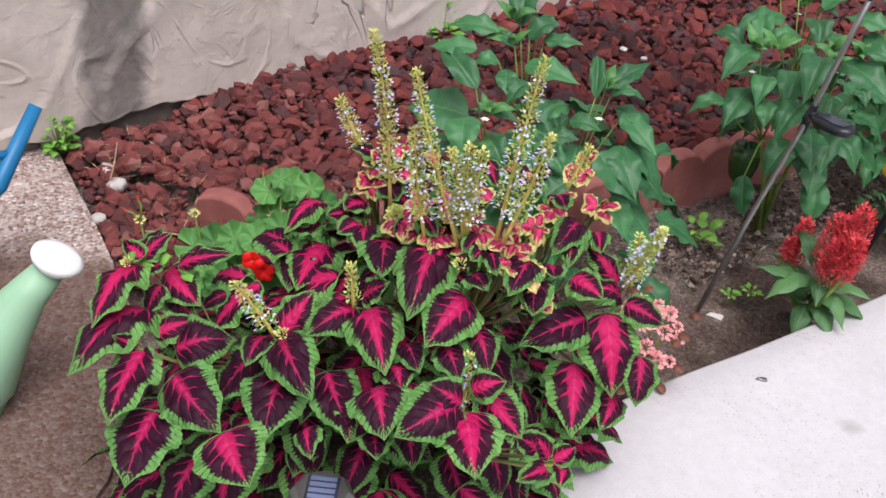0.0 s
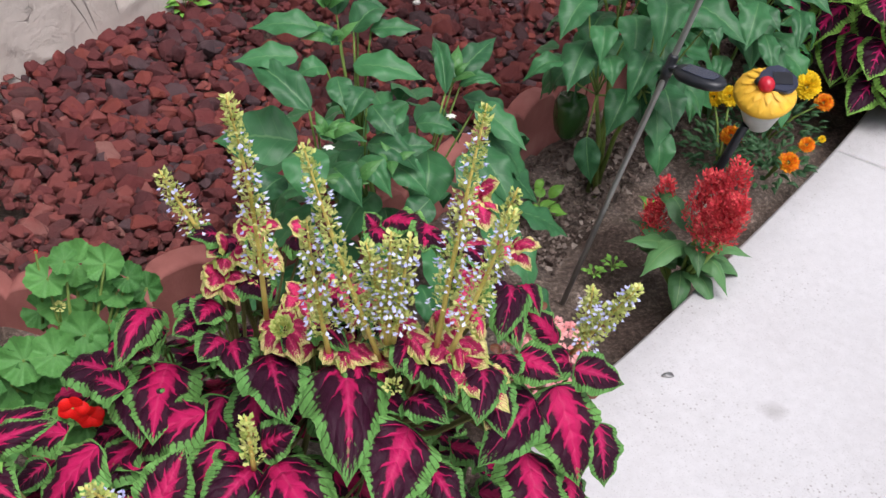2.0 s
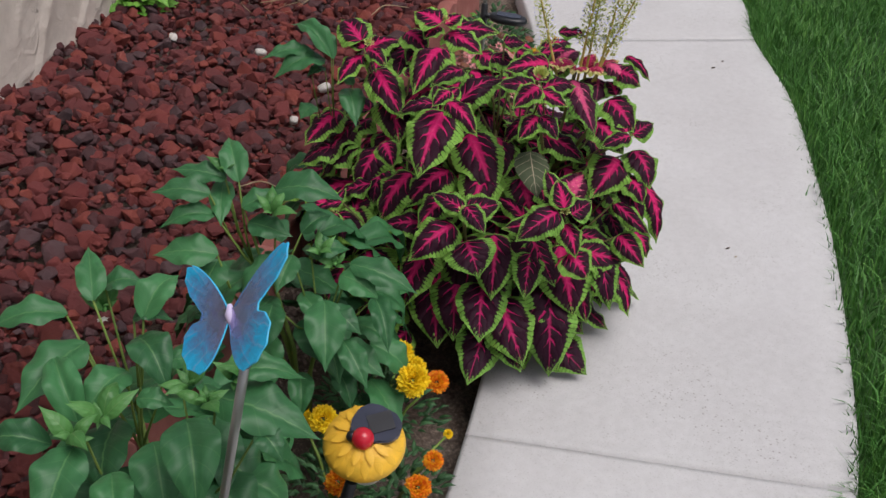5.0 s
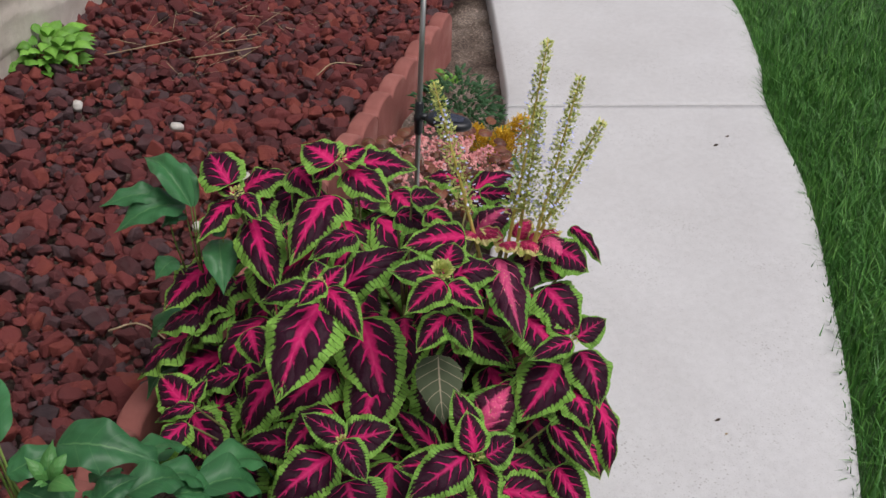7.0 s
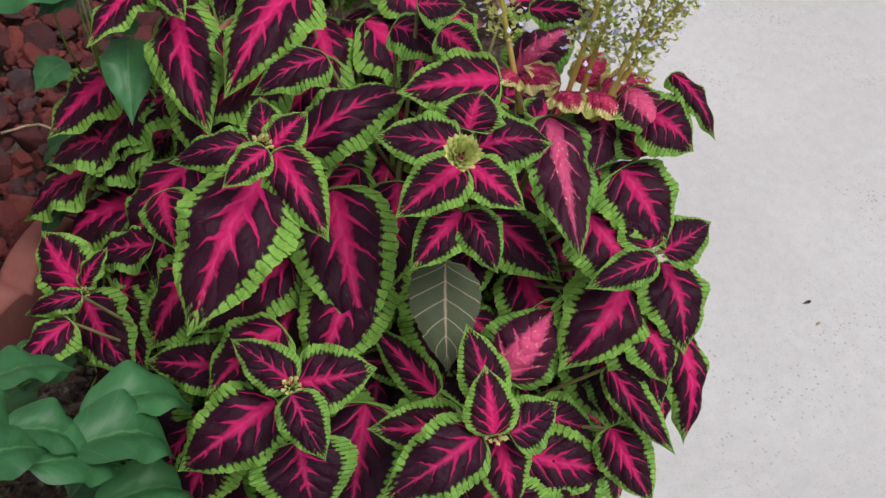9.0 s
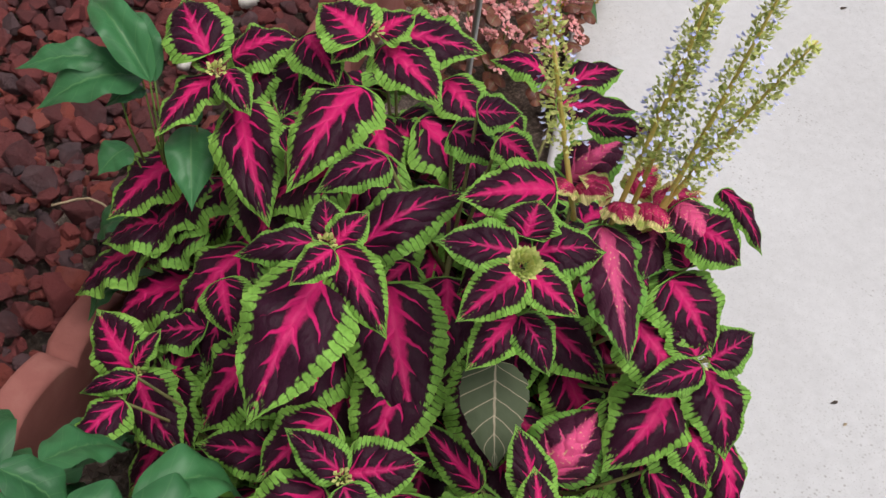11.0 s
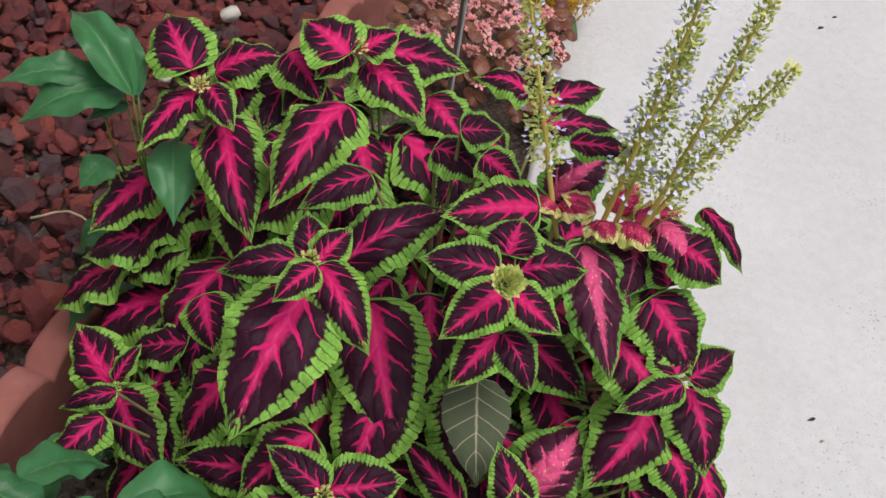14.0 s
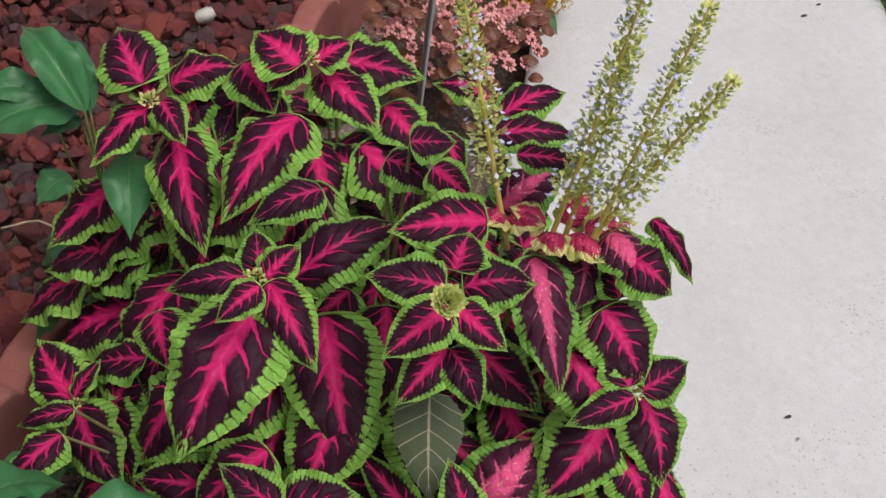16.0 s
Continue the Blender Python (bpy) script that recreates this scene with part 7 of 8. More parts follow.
def sunflower_lamp(foot, head, axis):
    """A solar path light: a resin sunflower tipped on its post, with a ladybird by the solar cell."""
    lamp = thing("sunflower_lamp", foot, "yellow sunflower solar light with a red ladybird on a black post", "garden light")
    f, h = Vector(foot), Vector(head)
    top = Matrix.Translation(h - f) @ Vector(axis).to_track_quat("Z", "Y").to_matrix().to_4x4()

    def head_part(name, bm, material, parent=lamp, label="", at=None):
        ob = part(name, bm, material, parent, label)
        ob.matrix_basis = (top if parent == lamp else Matrix.Identity(4)) @ (at or Matrix.Identity(4))
        return ob
    bm = bmesh.new()
    tube(bm, [f - Vector((0, 0, 0.02)), f.lerp(h, 0.72)], 0.0095, 14)
    under(lamp, part("post", bm, M_BLACK))
    bm = bmesh.new()
    lathe(bm, [(0.018, -0.085), (0.028, -0.083), (0.045, -0.028), (0.054, -0.004), (0.050, 0.0)], 28)
    head_part("lens_cone", bm, M_FROST, label="frosted clear plastic cone")
    bm = bmesh.new()
    lathe(bm, [(0.048, -0.006), (0.0585, -0.003), (0.061, 0.003), (0.057, 0.014), (0.046, 0.024), (0.030, 0.030), (0.012, 0.032), (0.001, 0.0325)], 40)
    head_part("cap", bm, M_YELLOW, label="yellow resin cap ringed with petals")
    pm = leaf_mesh("petal", petal_outline, curl=0.06, cup=0.05, nv=10, half=2, ripple=0.0)
    pm.materials.append(M_YELLOW)
    for ring, (n, r0, z0, ln, drop) in enumerate(((30, 0.039, 0.0268, 0.0275, 0.90), (22, 0.023, 0.0325, 0.0255, 0.38))):
        for k in range(n):
            a = k * math.tau / n + ring * 0.2
            if ring == 1 and 0.05 < a < 1.9:
                continue
            o = Vector((math.cos(a), math.sin(a), 0))
            b = Vector((0, 0, z0 + 0.0030 * (k % 2))) + o * r0
            t = b + (o + Vector((0, 0, -drop + 0.07 * (k % 2)))).normalized() * ln
            z = (o * 0.5 + Vector((0, 0, 1)))
            y = (t - b).normalized()
            x = y.cross(z).normalized()
            m = Matrix((x * 0.0135, y * ln, x.cross(y) * ln * 0.6)).transposed().to_4x4()
            m.translation = b
            ob = part("petal", pm, None, lamp)
            ob.matrix_basis = top @ m
    bm = bmesh.new()
    pts = [(-0.020, 0.000), (-0.019, 0.022), (-0.010, 0.040), (0.006, 0.049), (0.022, 0.047), (0.030, 0.042), (0.046, 0.034), (0.055, 0.018), (0.052, 0.000), (0.040, -0.012), (0.018, -0.014)]
    fc = bm.faces.new([bm.verts.new((x, y, 0.030)) for x, y in pts])
    e = bmesh.ops.extrude_face_region(bm, geom=[fc])
    for v in e["geom"]:
        if isinstance(v, bmesh.types.BMVert):
            v.co.z = 0.040
    bmesh.ops.recalc_face_normals(bm, faces=bm.faces)
    bmesh.ops.bevel(bm, geom=list(bm.edges), offset=0.002, segments=2, affect="EDGES")
    house = head_part("panel_housing", bm, M_CELL)
    bm = bmesh.new()
    bmesh.ops.create_cube(bm, size=1)
    bmesh.ops.scale(bm, vec=(0.036, 0.030, 0.0014), verts=bm.verts)
    head_part("solar_cell", bm, M_BLACK, house, at=Matrix.Translation((0.024, 0.018, 0.0412)) @ Matrix.Rotation(0.35, 4, "Z"))
    bm = bmesh.new()
    bmesh.ops.create_uvsphere(bm, u_segments=20, v_segments=12, radius=0.0165)
    for fc in bm.faces:
        fc.smooth = True
        fc.material_index = 0
    bug = head_part("ladybird", bm, M_RED, label="glossy red ladybird", at=Matrix.Translation((0.0, -0.010, 0.042)))
    bm = bmesh.new()
    bmesh.ops.create_uvsphere(bm, u_segments=14, v_segments=8, radius=0.009)
    for fc in bm.faces:
        fc.smooth = True
    head_part("head", bm, M_BLACK, bug, at=Matrix.Translation((-0.0155, 0.003, -0.001)))
    return lamp


sunflower_lamp((1.05, 2.385, -0.05), (1.088, 2.325, 0.222), (-0.26, -0.30, 0.92))


def petal_ball(name, parent, at, radius, material, n, flat=0.7, seed=0, up=(0, 0, 1)):
    """A double flower head of many small petals."""
    r = random.Random(seed)
    store = ([], [])
    u = Vector(up).normalized()
    sx = u.orthogonal().normalized()
    sy = u.cross(sx)
    for i in range(n):
        h = 1 - (i + 0.5) / n * 1.15
        k = math.sqrt(max(0, 1 - h * h))
        a = i * 2.399963
        d = sx * math.cos(a) * k + sy * math.sin(a) * k + u * h * flat
        p = Vector(at) + d * radius * 0.35
        q = Vector(at) + d * radius * r.uniform(0.85, 1.08)
        blade(store, p, q, d.cross(u) if d.cross(u).length > 0.05 else sx, radius * r.uniform(0.38, 0.55))
    return under(parent, part(name, mesh_of(name, *store, material, False), None))


def marigold(foot, heads, label, radius=0.1, height=0.16, seed=0, leaves=170):
    r = random.Random(seed)
    pl = thing("marigold", foot, label, "marigold", "marigolds")
    f = Vector(foot)
    for h, m_, size in heads:
        h = Vector(h)
        bm = bmesh.new()
        tube(bm, [f, f.lerp(h, 0.5) + Vector((0, 0, 0.02)), h], [0.0035, 0.003, 0.002], 6)
        under(pl, part("stem", bm, M_STEM))
    for i, (h, m_, size) in enumerate(heads):
        petal_ball("flower", pl, h, size, m_, 110, 0.75, seed + i, (-0.4, -0.5, 0.8))
    for i in range(leaves):
        a, rr, h = r.uniform(0, 6.28), radius * math.sqrt(r.random()), r.random()
        o = Vector((math.cos(a), math.sin(a), 0))
        b = f + o * rr + Vector((0, 0, 0.02 + height * h * (1 - 0.5 * rr / radius)))
        t = b + (o + Vector((r.uniform(-0.5, 0.5), r.uniform(-0.5, 0.5), r.uniform(-0.3, 0.6)))).normalized() * r.uniform(0.018, 0.034)
        set_leaf(pl, fern_leaves, b, t, (r.uniform(-0.4, 0.4), r.uniform(-0.4, 0.4), 1), r.uniform(0.006, 0.011))
    return pl


marigold((1.28, 2.55, -0.05), [((1.302, 2.483, 0.142), M_PETAL_Y, 0.031), ((1.325, 2.515, 0.135), M_PETAL_Y, 0.027), ((1.363, 2.60, 0.10), M_PETAL_Y, 0.027), ((1.383, 2.515, 0.08), M_PETAL_O, 0.022)], "marigold with yellow and orange double flowers", 0.11, 0.17, 1)
marigold((1.22, 2.42, -0.05), [((1.225, 2.364, 0.03), M_PETAL_O, 0.024), ((1.257, 2.367, 0.07), M_PETAL_O, 0.018), ((1.341, 2.429, 0.04), M_PETAL_Y, 0.009)], "low marigold with orange flowers at the path edge", 0.080, 0.09, 2, 110)
marigold((1.13, 2.47, -0.05), [((1.102, 2.415, 0.073), M_PETAL_O, 0.024), ((1.150, 2.53, 0.10), M_PETAL_Y, 0.025), ((1.128, 2.555, 0.085), M_PETAL_Y, 0.024)], "marigold with yellow and amber flowers behind the light", 0.08, 0.10, 3)
marigold((2.70, 3.86, -0.05), [], "bushy dark green marigold with no flowers", 0.12, 0.18, 4, 520)


def plume(parent, base, top, radius, material, n, seed):
    """A feathery celosia plume: curling threads on a round head."""
    r = random.Random(seed)
    store = ([], [])
    b, t = Vector(base), Vector(top)
    d = t - b
    for i in range(n):
        f = r.random() ** 0.75
        a = r.uniform(0, 6.28)
        w = radius * math.sin(math.pi * min(1, 0.16 + 0.74 * f)) ** 0.6
        o = Vector((math.cos(a), math.sin(a), 0))
        p = b + d * f + o * w * r.uniform(0.2, 0.85)
        ln = r.uniform(0.007, 0.017)
        mid = p + (o * r.uniform(0.4, 1.0) + Vector((r.uniform(-0.4, 0.4), r.uniform(-0.4, 0.4), r.uniform(0.0, 1.1)))).normalized() * ln * 0.55
        q = mid + (o * r.uniform(-0.2, 0.7) + Vector((r.uniform(-0.6, 0.6), r.uniform(-0.6, 0.6), r.uniform(0.2, 1.2)))).normalized() * ln * 0.5
        side = o.cross(d) + Vector((0, 0, 0.01))
        blade(store, p, mid, side, r.uniform(0.005, 0.009))
        blade(store, mid - (mid - p) * 0.3, q, side, r.uniform(0.0035, 0.006))
    return under(parent, part("plume", mesh_of("plume", *store, material, False), None))


def celosia(foot, plumes, material, label, leaves=16, reach=0.09, seed=0):
    r = random.Random(seed)
    pl = thing("celosia", foot, label, "celosia", "celosias")
    f = Vector(foot)
    for b, t, rad in plumes:
        bm = bmesh.new()
        tube(bm, [f, Vector(b)], [0.006, 0.004], 7)
        under(pl, part("stem", bm, M_STEM))
    for i, (b, t, rad) in enumerate(plumes):
        plume(pl, b, t, rad, material, int(13000 * rad), seed + i)
    for i in range(leaves):
        a = i * 2.4 + r.uniform(-0.3, 0.3)
        o = Vector((math.cos(a), math.sin(a), 0))
        b = f + o * 0.012 + Vector((0, 0, 0.04 + 0.10 * r.random()))
        ln = reach * r.uniform(0.7, 1.2)
        t = b + (o + Vector((0, 0, r.uniform(-0.55, 0.35)))).normalized() * ln
        t.z = max(t.z, -0.035)
        set_leaf(pl, celosia_leaves, b, t, (0, 0, 1), ln * 0.44)
    return pl


celosia((0.849, 2.085, -0.05), [((0.855, 2.070, 0.1), (0.867, 2.075, 0.215), 0.042), ((0.869, 2.040, 0.12), (0.880, 2.040, 0.262), 0.032), ((0.853, 2.035, 0.09), (0.852, 2.015, 0.2), 0.040), ((0.861, 2.005, 0.12), (0.862, 1.990, 0.225), 0.028), ((0.819, 2.140, 0.05), (0.825, 2.165, 0.15), 0.020), ((0.805, 2.150, 0.03), (0.805, 2.160, 0.1), 0.018)], M_CELOSIA, "red feathery celosia with green leaves at the path edge", 20, 0.10, 4)
celosia((2.62, 3.60, -0.05), [((2.60, 3.57, 0.02), (2.60, 3.555, 0.11), 0.044), ((2.64, 3.57, 0.02), (2.66, 3.55, 0.13), 0.050), ((2.58, 3.60, 0.02), (2.54, 3.60, 0.12), 0.038)], M_CELOSIA_Y, "golden yellow plumed celosia at the path edge", 12, 0.07, 9)


def begonia(foot, radius, height, flowers, label, seed, leaves=46, size=1.0):
    r = random.Random(seed)
    pl = thing("begonia", foot, label, "begonia", "begonias")
    f = Vector(foot)
    for k in range(6):
        a = k * 1.05
        bm = bmesh.new()
        tube(bm, [f, f + Vector((math.cos(a) * radius * 0.5, math.sin(a) * radius * 0.5, height * 0.7))], [0.004, 0.002], 5)
        under(pl, part("stem", bm, M_STEM_DARK))
    for i in range(leaves):
        a, rr, h = r.uniform(0, 6.28), radius * math.sqrt(r.random()), r.random()
        o = Vector((math.cos(a), math.sin(a), 0))
        b = f + o * rr + Vector((0, 0, 0.02 + height * 0.85 * h))
        t = b + (o + Vector((r.uniform(-0.4, 0.4), r.uniform(-0.4, 0.4), r.uniform(-0.4, 0.4)))).normalized() * r.uniform(0.026, 0.04) * size
        set_leaf(pl, bronze_leaves, b, t, (r.uniform(-0.4, 0.4), -0.3, 1), 0.029 * size)
    for i in range(flowers):
        a, rr = i * 2.4, radius * math.sqrt((i + 0.5) / flowers) * 1.02
        p = f + Vector((math.cos(a) * rr, math.sin(a) * rr, height * r.uniform(0.75, 1.1) * (1 - 0.35 * rr / radius)))
        petal_ball("flower", pl, p, r.uniform(0.012, 0.020), M_PINK, 16, 0.6, i, (r.uniform(-0.5, 0.5), -0.6, 0.8))
    return pl


begonia((0.47, 1.80, -0.05), 0.07, 0.23, 26, "pink-flowered begonia with brownish leaves under the coleus", 3, 34, 0.62)
begonia((2.36, 3.50, -0.05), 0.16, 0.25, 85, "bronze-leaved begonia covered in small pink flowers", 5, 170)


def geranium():
    pl = thing("geranium", (-0.21, 1.90, -0.05), "geranium with round scalloped leaves and scarlet flowers", "geranium")
    r = random.Random(8)
    f = pl.location

    def stalk(pts, radii):
        bm = bmesh.new()
        tube(bm, pts, radii, 5)
        under(pl, part("stalk", bm, M_STEM))
    # place and breadth of each leaf: the upright tuft, the low front tuft, and leaves in its shade
    tuft = [(-0.232, 0.244, 0.054), (-0.194, 0.241, 0.061), (-0.155, 0.261, 0.051), (-0.17, 0.218, 0.051), (-0.143, 0.213, 0.045), (-0.22, 0.191, 0.062), (-0.186, 0.174, 0.052), (-0.252, 0.164, 0.048), (-0.126, 0.237, 0.041), (-0.207, 0.272, 0.039), (-0.102, 0.202, 0.044), (-0.132, 0.176, 0.05)]
    low = [(-0.335, 0.184, 0.059), (-0.297, 0.198, 0.062), (-0.26, 0.212, 0.058), (-0.221, 0.221, 0.057), (-0.183, 0.235, 0.057), (-0.281, 0.165, 0.059), (-0.236, 0.168, 0.056), (-0.197, 0.183, 0.052), (-0.329, 0.144, 0.05), (-0.155, 0.22, 0.046), (-0.127, 0.239, 0.046), (-0.196, 0.14, 0.056), (-0.233, 0.125, 0.059), (-0.149, 0.155, 0.048), (-0.279, 0.134, 0.057), (-0.112, 0.204, 0.05), (-0.166, 0.189, 0.055)]
    shaded = [(-0.294, 0.177, 0.055), (-0.256, 0.194, 0.06), (-0.223, 0.198, 0.058), (-0.186, 0.209, 0.055), (-0.307, 0.204, 0.05)]
    tuft = [(x, z - 0.02, d) for x, z, d in tuft]
    for depth, group in ((1.95, tuft), (1.80, low), (1.68, shaded)):
        for x, z, d in group:
            p = Vector((x, depth + r.uniform(-0.02, 0.02), z))
            stalk([f + Vector((r.uniform(-0.02, 0.02), r.uniform(-0.02, 0.02), 0)), f.lerp(p, 0.5) + Vector((0, 0, 0.015)), p], [0.0035, 0.0028, 0.002])
            a = r.uniform(0, 6.28)
            o = Vector((math.cos(a), 0.5 * math.sin(a), 0.45 * math.sin(a))).normalized()
            d *= 1.12
            set_leaf(pl, geranium_leaves, p - o * d * 0.3, p + o * d * 0.7, (r.uniform(-0.35, 0.35), -0.75 + r.uniform(-0.3, 0.3), 0.8), d)
    blossom = Vector((-0.190, 1.60, 0.306))
    stalk([f + Vector((0.01, -0.06, 0.1)), blossom], [0.003, 0.002])
    for q in (blossom, blossom + Vector((0.016, 0.006, -0.022))):
        for k in range(5):
            o = Vector((math.cos(k * 1.257 + q.z * 90), -0.12, math.sin(k * 1.257 + q.z * 90)))
            set_leaf(pl, scarlet_petals, q + o * 0.001, q + o * 0.018, (0.1 * o.x, -0.9, 0.45), 0.0165, "petal")
    # nodding bud clusters on short upright stalks
    for foot_, top_, size, material in (((-0.415, 1.79, 0.10), (-0.426, 1.80, 0.224), 0.013, M_SPIKE), ((-0.425, 1.80, 0.222), (-0.427, 1.80, 0.268), 0.005, M_SCARLET), ((-0.428, 1.80, 0.222), (-0.451, 1.80, 0.239), 0.004, M_SCARLET), ((-0.315, 1.79, 0.10), (-0.331, 1.80, 0.248), 0.012, M_SPIKE), ((-0.23, 1.93, 0.12), (-0.222, 1.93, 0.177), 0.012, M_SPIKE), ((-0.25, 1.95, 0.12), (-0.243, 1.95, 0.262), 0.004, M_SCARLET)):
        a, b = Vector(foot_), Vector(top_)
        stalk([a, a.lerp(b, 0.55) + Vector((0.004, 0, 0.004)), b], [0.0024, 0.002, 0.0016])
        petal_ball("bud", pl, b, size, material, 16, 1.0, int(size * 1000))



geranium()


def watering_can():
    """A plastic can with a broad moulded spout and a white rose; most of it stands out past the step."""
    can = thing("watering_can", (-0.69, 1.52, 0.012), "pale green plastic watering can with a white sprinkler head", "watering can")
    bm = bmesh.new()
    lathe(bm, [(0.10, 0), (0.112, 0.004), (0.113, 0.03), (0.110, 0.034), (0.110, 0.045), (0.112, 0.05), (0.110, 0.16), (0.104, 0.20), (0.07, 0.225), (0.055, 0.23)], 36)
    part("body", bm, M_CAN, can)
    bm = bmesh.new()
    tube(bm, [(0.02, 0.0, 0.05), (0.075, 0.015, 0.085), (0.115, 0.035, 0.145), (0.155, 0.058, 0.205), (0.185, 0.077, 0.238)], [0.09, 0.075, 0.047, 0.031, 0.024], 24)
    part("spout", bm, M_CAN, can)
    bm = bmesh.new()
    lathe(bm, [(0.018, -0.012), (0.030, 0.0), (0.038, 0.008), (0.041, 0.014), (0.0405, 0.020), (0.032, 0.0245), (0.016, 0.027), (0.001, 0.0275)], 32)
    rose = part("sprinkler_head", bm, M_WHITE, can, "domed white sprinkler head")
    rose.matrix_basis = Matrix.Translation((0.190, 0.08, 0.243)) @ Vector((0.42, 0.1, 0.9)).to_track_quat("Z", "Y").to_matrix().to_4x4()
    bm = bmesh.new()
    tube(bm, [(-0.05, 0, 0.22), (-0.12, -0.01, 0.27), (-0.17, -0.02, 0.2), (-0.15, -0.02, 0.1), (-0.105, -0.01, 0.06)], 0.013, 12)
    part("handle", bm, M_CAN, can)


watering_can()


def blue_can():
    """A second can, of which the open spout reaches into view."""
    can = thing("watering_can", (-0.96, 1.74, 0.012), "blue plastic watering can with a straight open spout", "watering can")
    bm = bmesh.new()
    lathe(bm, [(0.10, 0), (0.115, 0.006), (0.115, 0.17), (0.10, 0.20), (0.06, 0.21)], 32)
    part("body", bm, M_BLUE, can)
    bm = bmesh.new()
    tube(bm, [(0.07, 0.02, 0.05), (0.17, 0.085, 0.12), (0.25, 0.155, 0.19), (0.297, 0.245, 0.31)], [0.024, 0.020, 0.016, 0.0125], 16)
    part("spout", bm, M_BLUE, can)
    bm = bmesh.new()
    tube(bm, [(0.02, 0.0, 0.20), (0.12, 0.09, 0.235), (0.27, 0.19, 0.24)], 0.008, 10)
    part("brace", bm, M_BLUE, can)


blue_can()


def solar_light():
    """A low path light with an eight-sided clear top."""
    at = Vector((-0.030, 1.275, 0.0))
    li = thing("solar_light", at, "low solar path light with a clear faceted top", "garden light")
    bm = bmesh.new()
    tube(bm, [(0, 0, -0.07), (0, 0, 0.13)], 0.008, 12)
    part("post", bm, M_BLACK, li)
    bm = bmesh.new()
    lathe(bm, [(0.020, 0.12), (0.043, 0.135), (0.047, 0.15), (0.044, 0.166), (0.036, 0.175), (0.001, 0.1755)], 8)
    for f in bm.faces:
        f.smooth = False
    part("top", bm, M_STEEL, li, "clear grey faceted top")
    bm = bmesh.new()
    bmesh.ops.create_cube(bm, size=1)
    bmesh.ops.scale(bm, vec=(0.044, 0.044, 0.002), verts=bm.verts)
    cell = part("solar_cell", bm, M_CELL, li)
    cell.location = (0, 0, 0.1772)
    for k in range(4):
        bm = bmesh.new()
        bmesh.ops.create_cube(bm, size=1)
        bmesh.ops.scale(bm, vec=(0.036, 0.007, 0.0012), verts=bm.verts)
        s = part("cell_strip", bm, M_CELL_PALE, cell)
        s.location = (0, -0.0165 + k * 0.011, 0.0016)


solar_light()


def weed(at, radius, height, n, label, seed, lean=(0, 0, 0)):
    r = random.Random(seed)
    pl = thing("weed", at, label, "weed", "weeds")
    f = Vector(at)
    for i in range(n):
        a = i * 2.4
        rr = radius * math.sqrt((i + 0.5) / n)
        o = Vector((math.cos(a), math.sin(a), 0))
        b = f + o * rr * 0.6 + Vector((0, 0, 0.008 + height * r.random() * (1 - 0.4 * rr / radius))) + Vector(lean) * r.random()
        ln = radius * r.uniform(0.35, 0.6)
        t = b + (o + Vector((r.uniform(-0.4, 0.4), r.uniform(-0.4, 0.4), r.uniform(-0.1, 0.5)))).normalized() * ln
        set_leaf(pl, fresh_leaves, b, t, (0, -0.3, 1), ln * 0.55)
        bm = bmesh.new()
        tube(bm, [f, b], [0.0015, 0.001], 4)
        under(pl, part("stem", bm, M_STEM))
    return pl


weed((-0.785, 2.365, 0.0), 0.050, 0.105, 70, "small bright green weed in the corner of the step", 1)
weed((0.03, 3.10, 0.04), 0.065, 0.12, 36, "yellowish green weed at the foot of the wall", 2)
weed((0.86, 3.795, 0.06), 0.07, 0.10, 40, "bright yellowish green weed against the house wall", 9)
weed((1.86, 4.70, 0.03), 0.14, 0.12, 90, "spreading green weed at the foot of the wall", 3)
weed((0.757, 2.166, -0.05), 0.027, 0.012, 10, "tiny green seedling in the soil", 4)
weed((0.712, 2.149, -0.05), 0.027, 0.012, 10, "tiny green seedling in the soil", 5)
weed((0.50, 2.22, -0.05), 0.03, 0.02, 12, "tiny green seedling in the soil", 6)
weed((0.66, 2.35, -0.05), 0.07, 0.06, 14, "low broad-leaved weed beside the edging", 7)
weed((2.86, 4.12, -0.05), 0.06, 0.05, 26, "small weed between edging and path", 8)


def pepper_bits():
    """White pepper flowers and one green fruit."""
    for plant, p in ((p1, (0.348, 2.015, 0.405)), (p1, (0.143, 1.889, 0.444)), (p2, (0.697, 2.384, 0.369)), (p2, (0.801, 2.523, 0.453))):
        store = ([], [])
        c = Vector(p)
        for k in range(6):
            a = k * math.tau / 6
            o = Vector((math.cos(a), math.sin(a) * 0.8 - 0.2, -0.35)).normalized()
            blade(store, c, c + o * 0.0095, o.cross(Vector((0, 0, 1))), 0.005)
        under(plant, part("flower", mesh_of("flower", *store, M_POD), None, None, "small white flower"))
    bm = bmesh.new()
    lathe(bm, [(0.001, -0.08), (0.014, -0.076), (0.027, -0.06), (0.034, -0.03), (0.035, 0.0), (0.027, 0.02), (0.010, 0.014), (0.004, 0.03)], 22, (0.755, 2.475, 0.13))
    for v in bm.verts:
        d = Vector((v.co.x - 0.755, v.co.y - 2.475, 0))
        k = 1 + 0.10 * math.cos(3 * math.atan2(d.y, d.x))
        v.co.x, v.co.y = 0.755 + d.x * k, 2.475 + d.y * k
    under(p2, part("fruit", bm, plain("green_pepper", (0.02, 0.075, 0.015), 0.25, 0.5), None, "dark green bell pepper"))


pepper_bits()


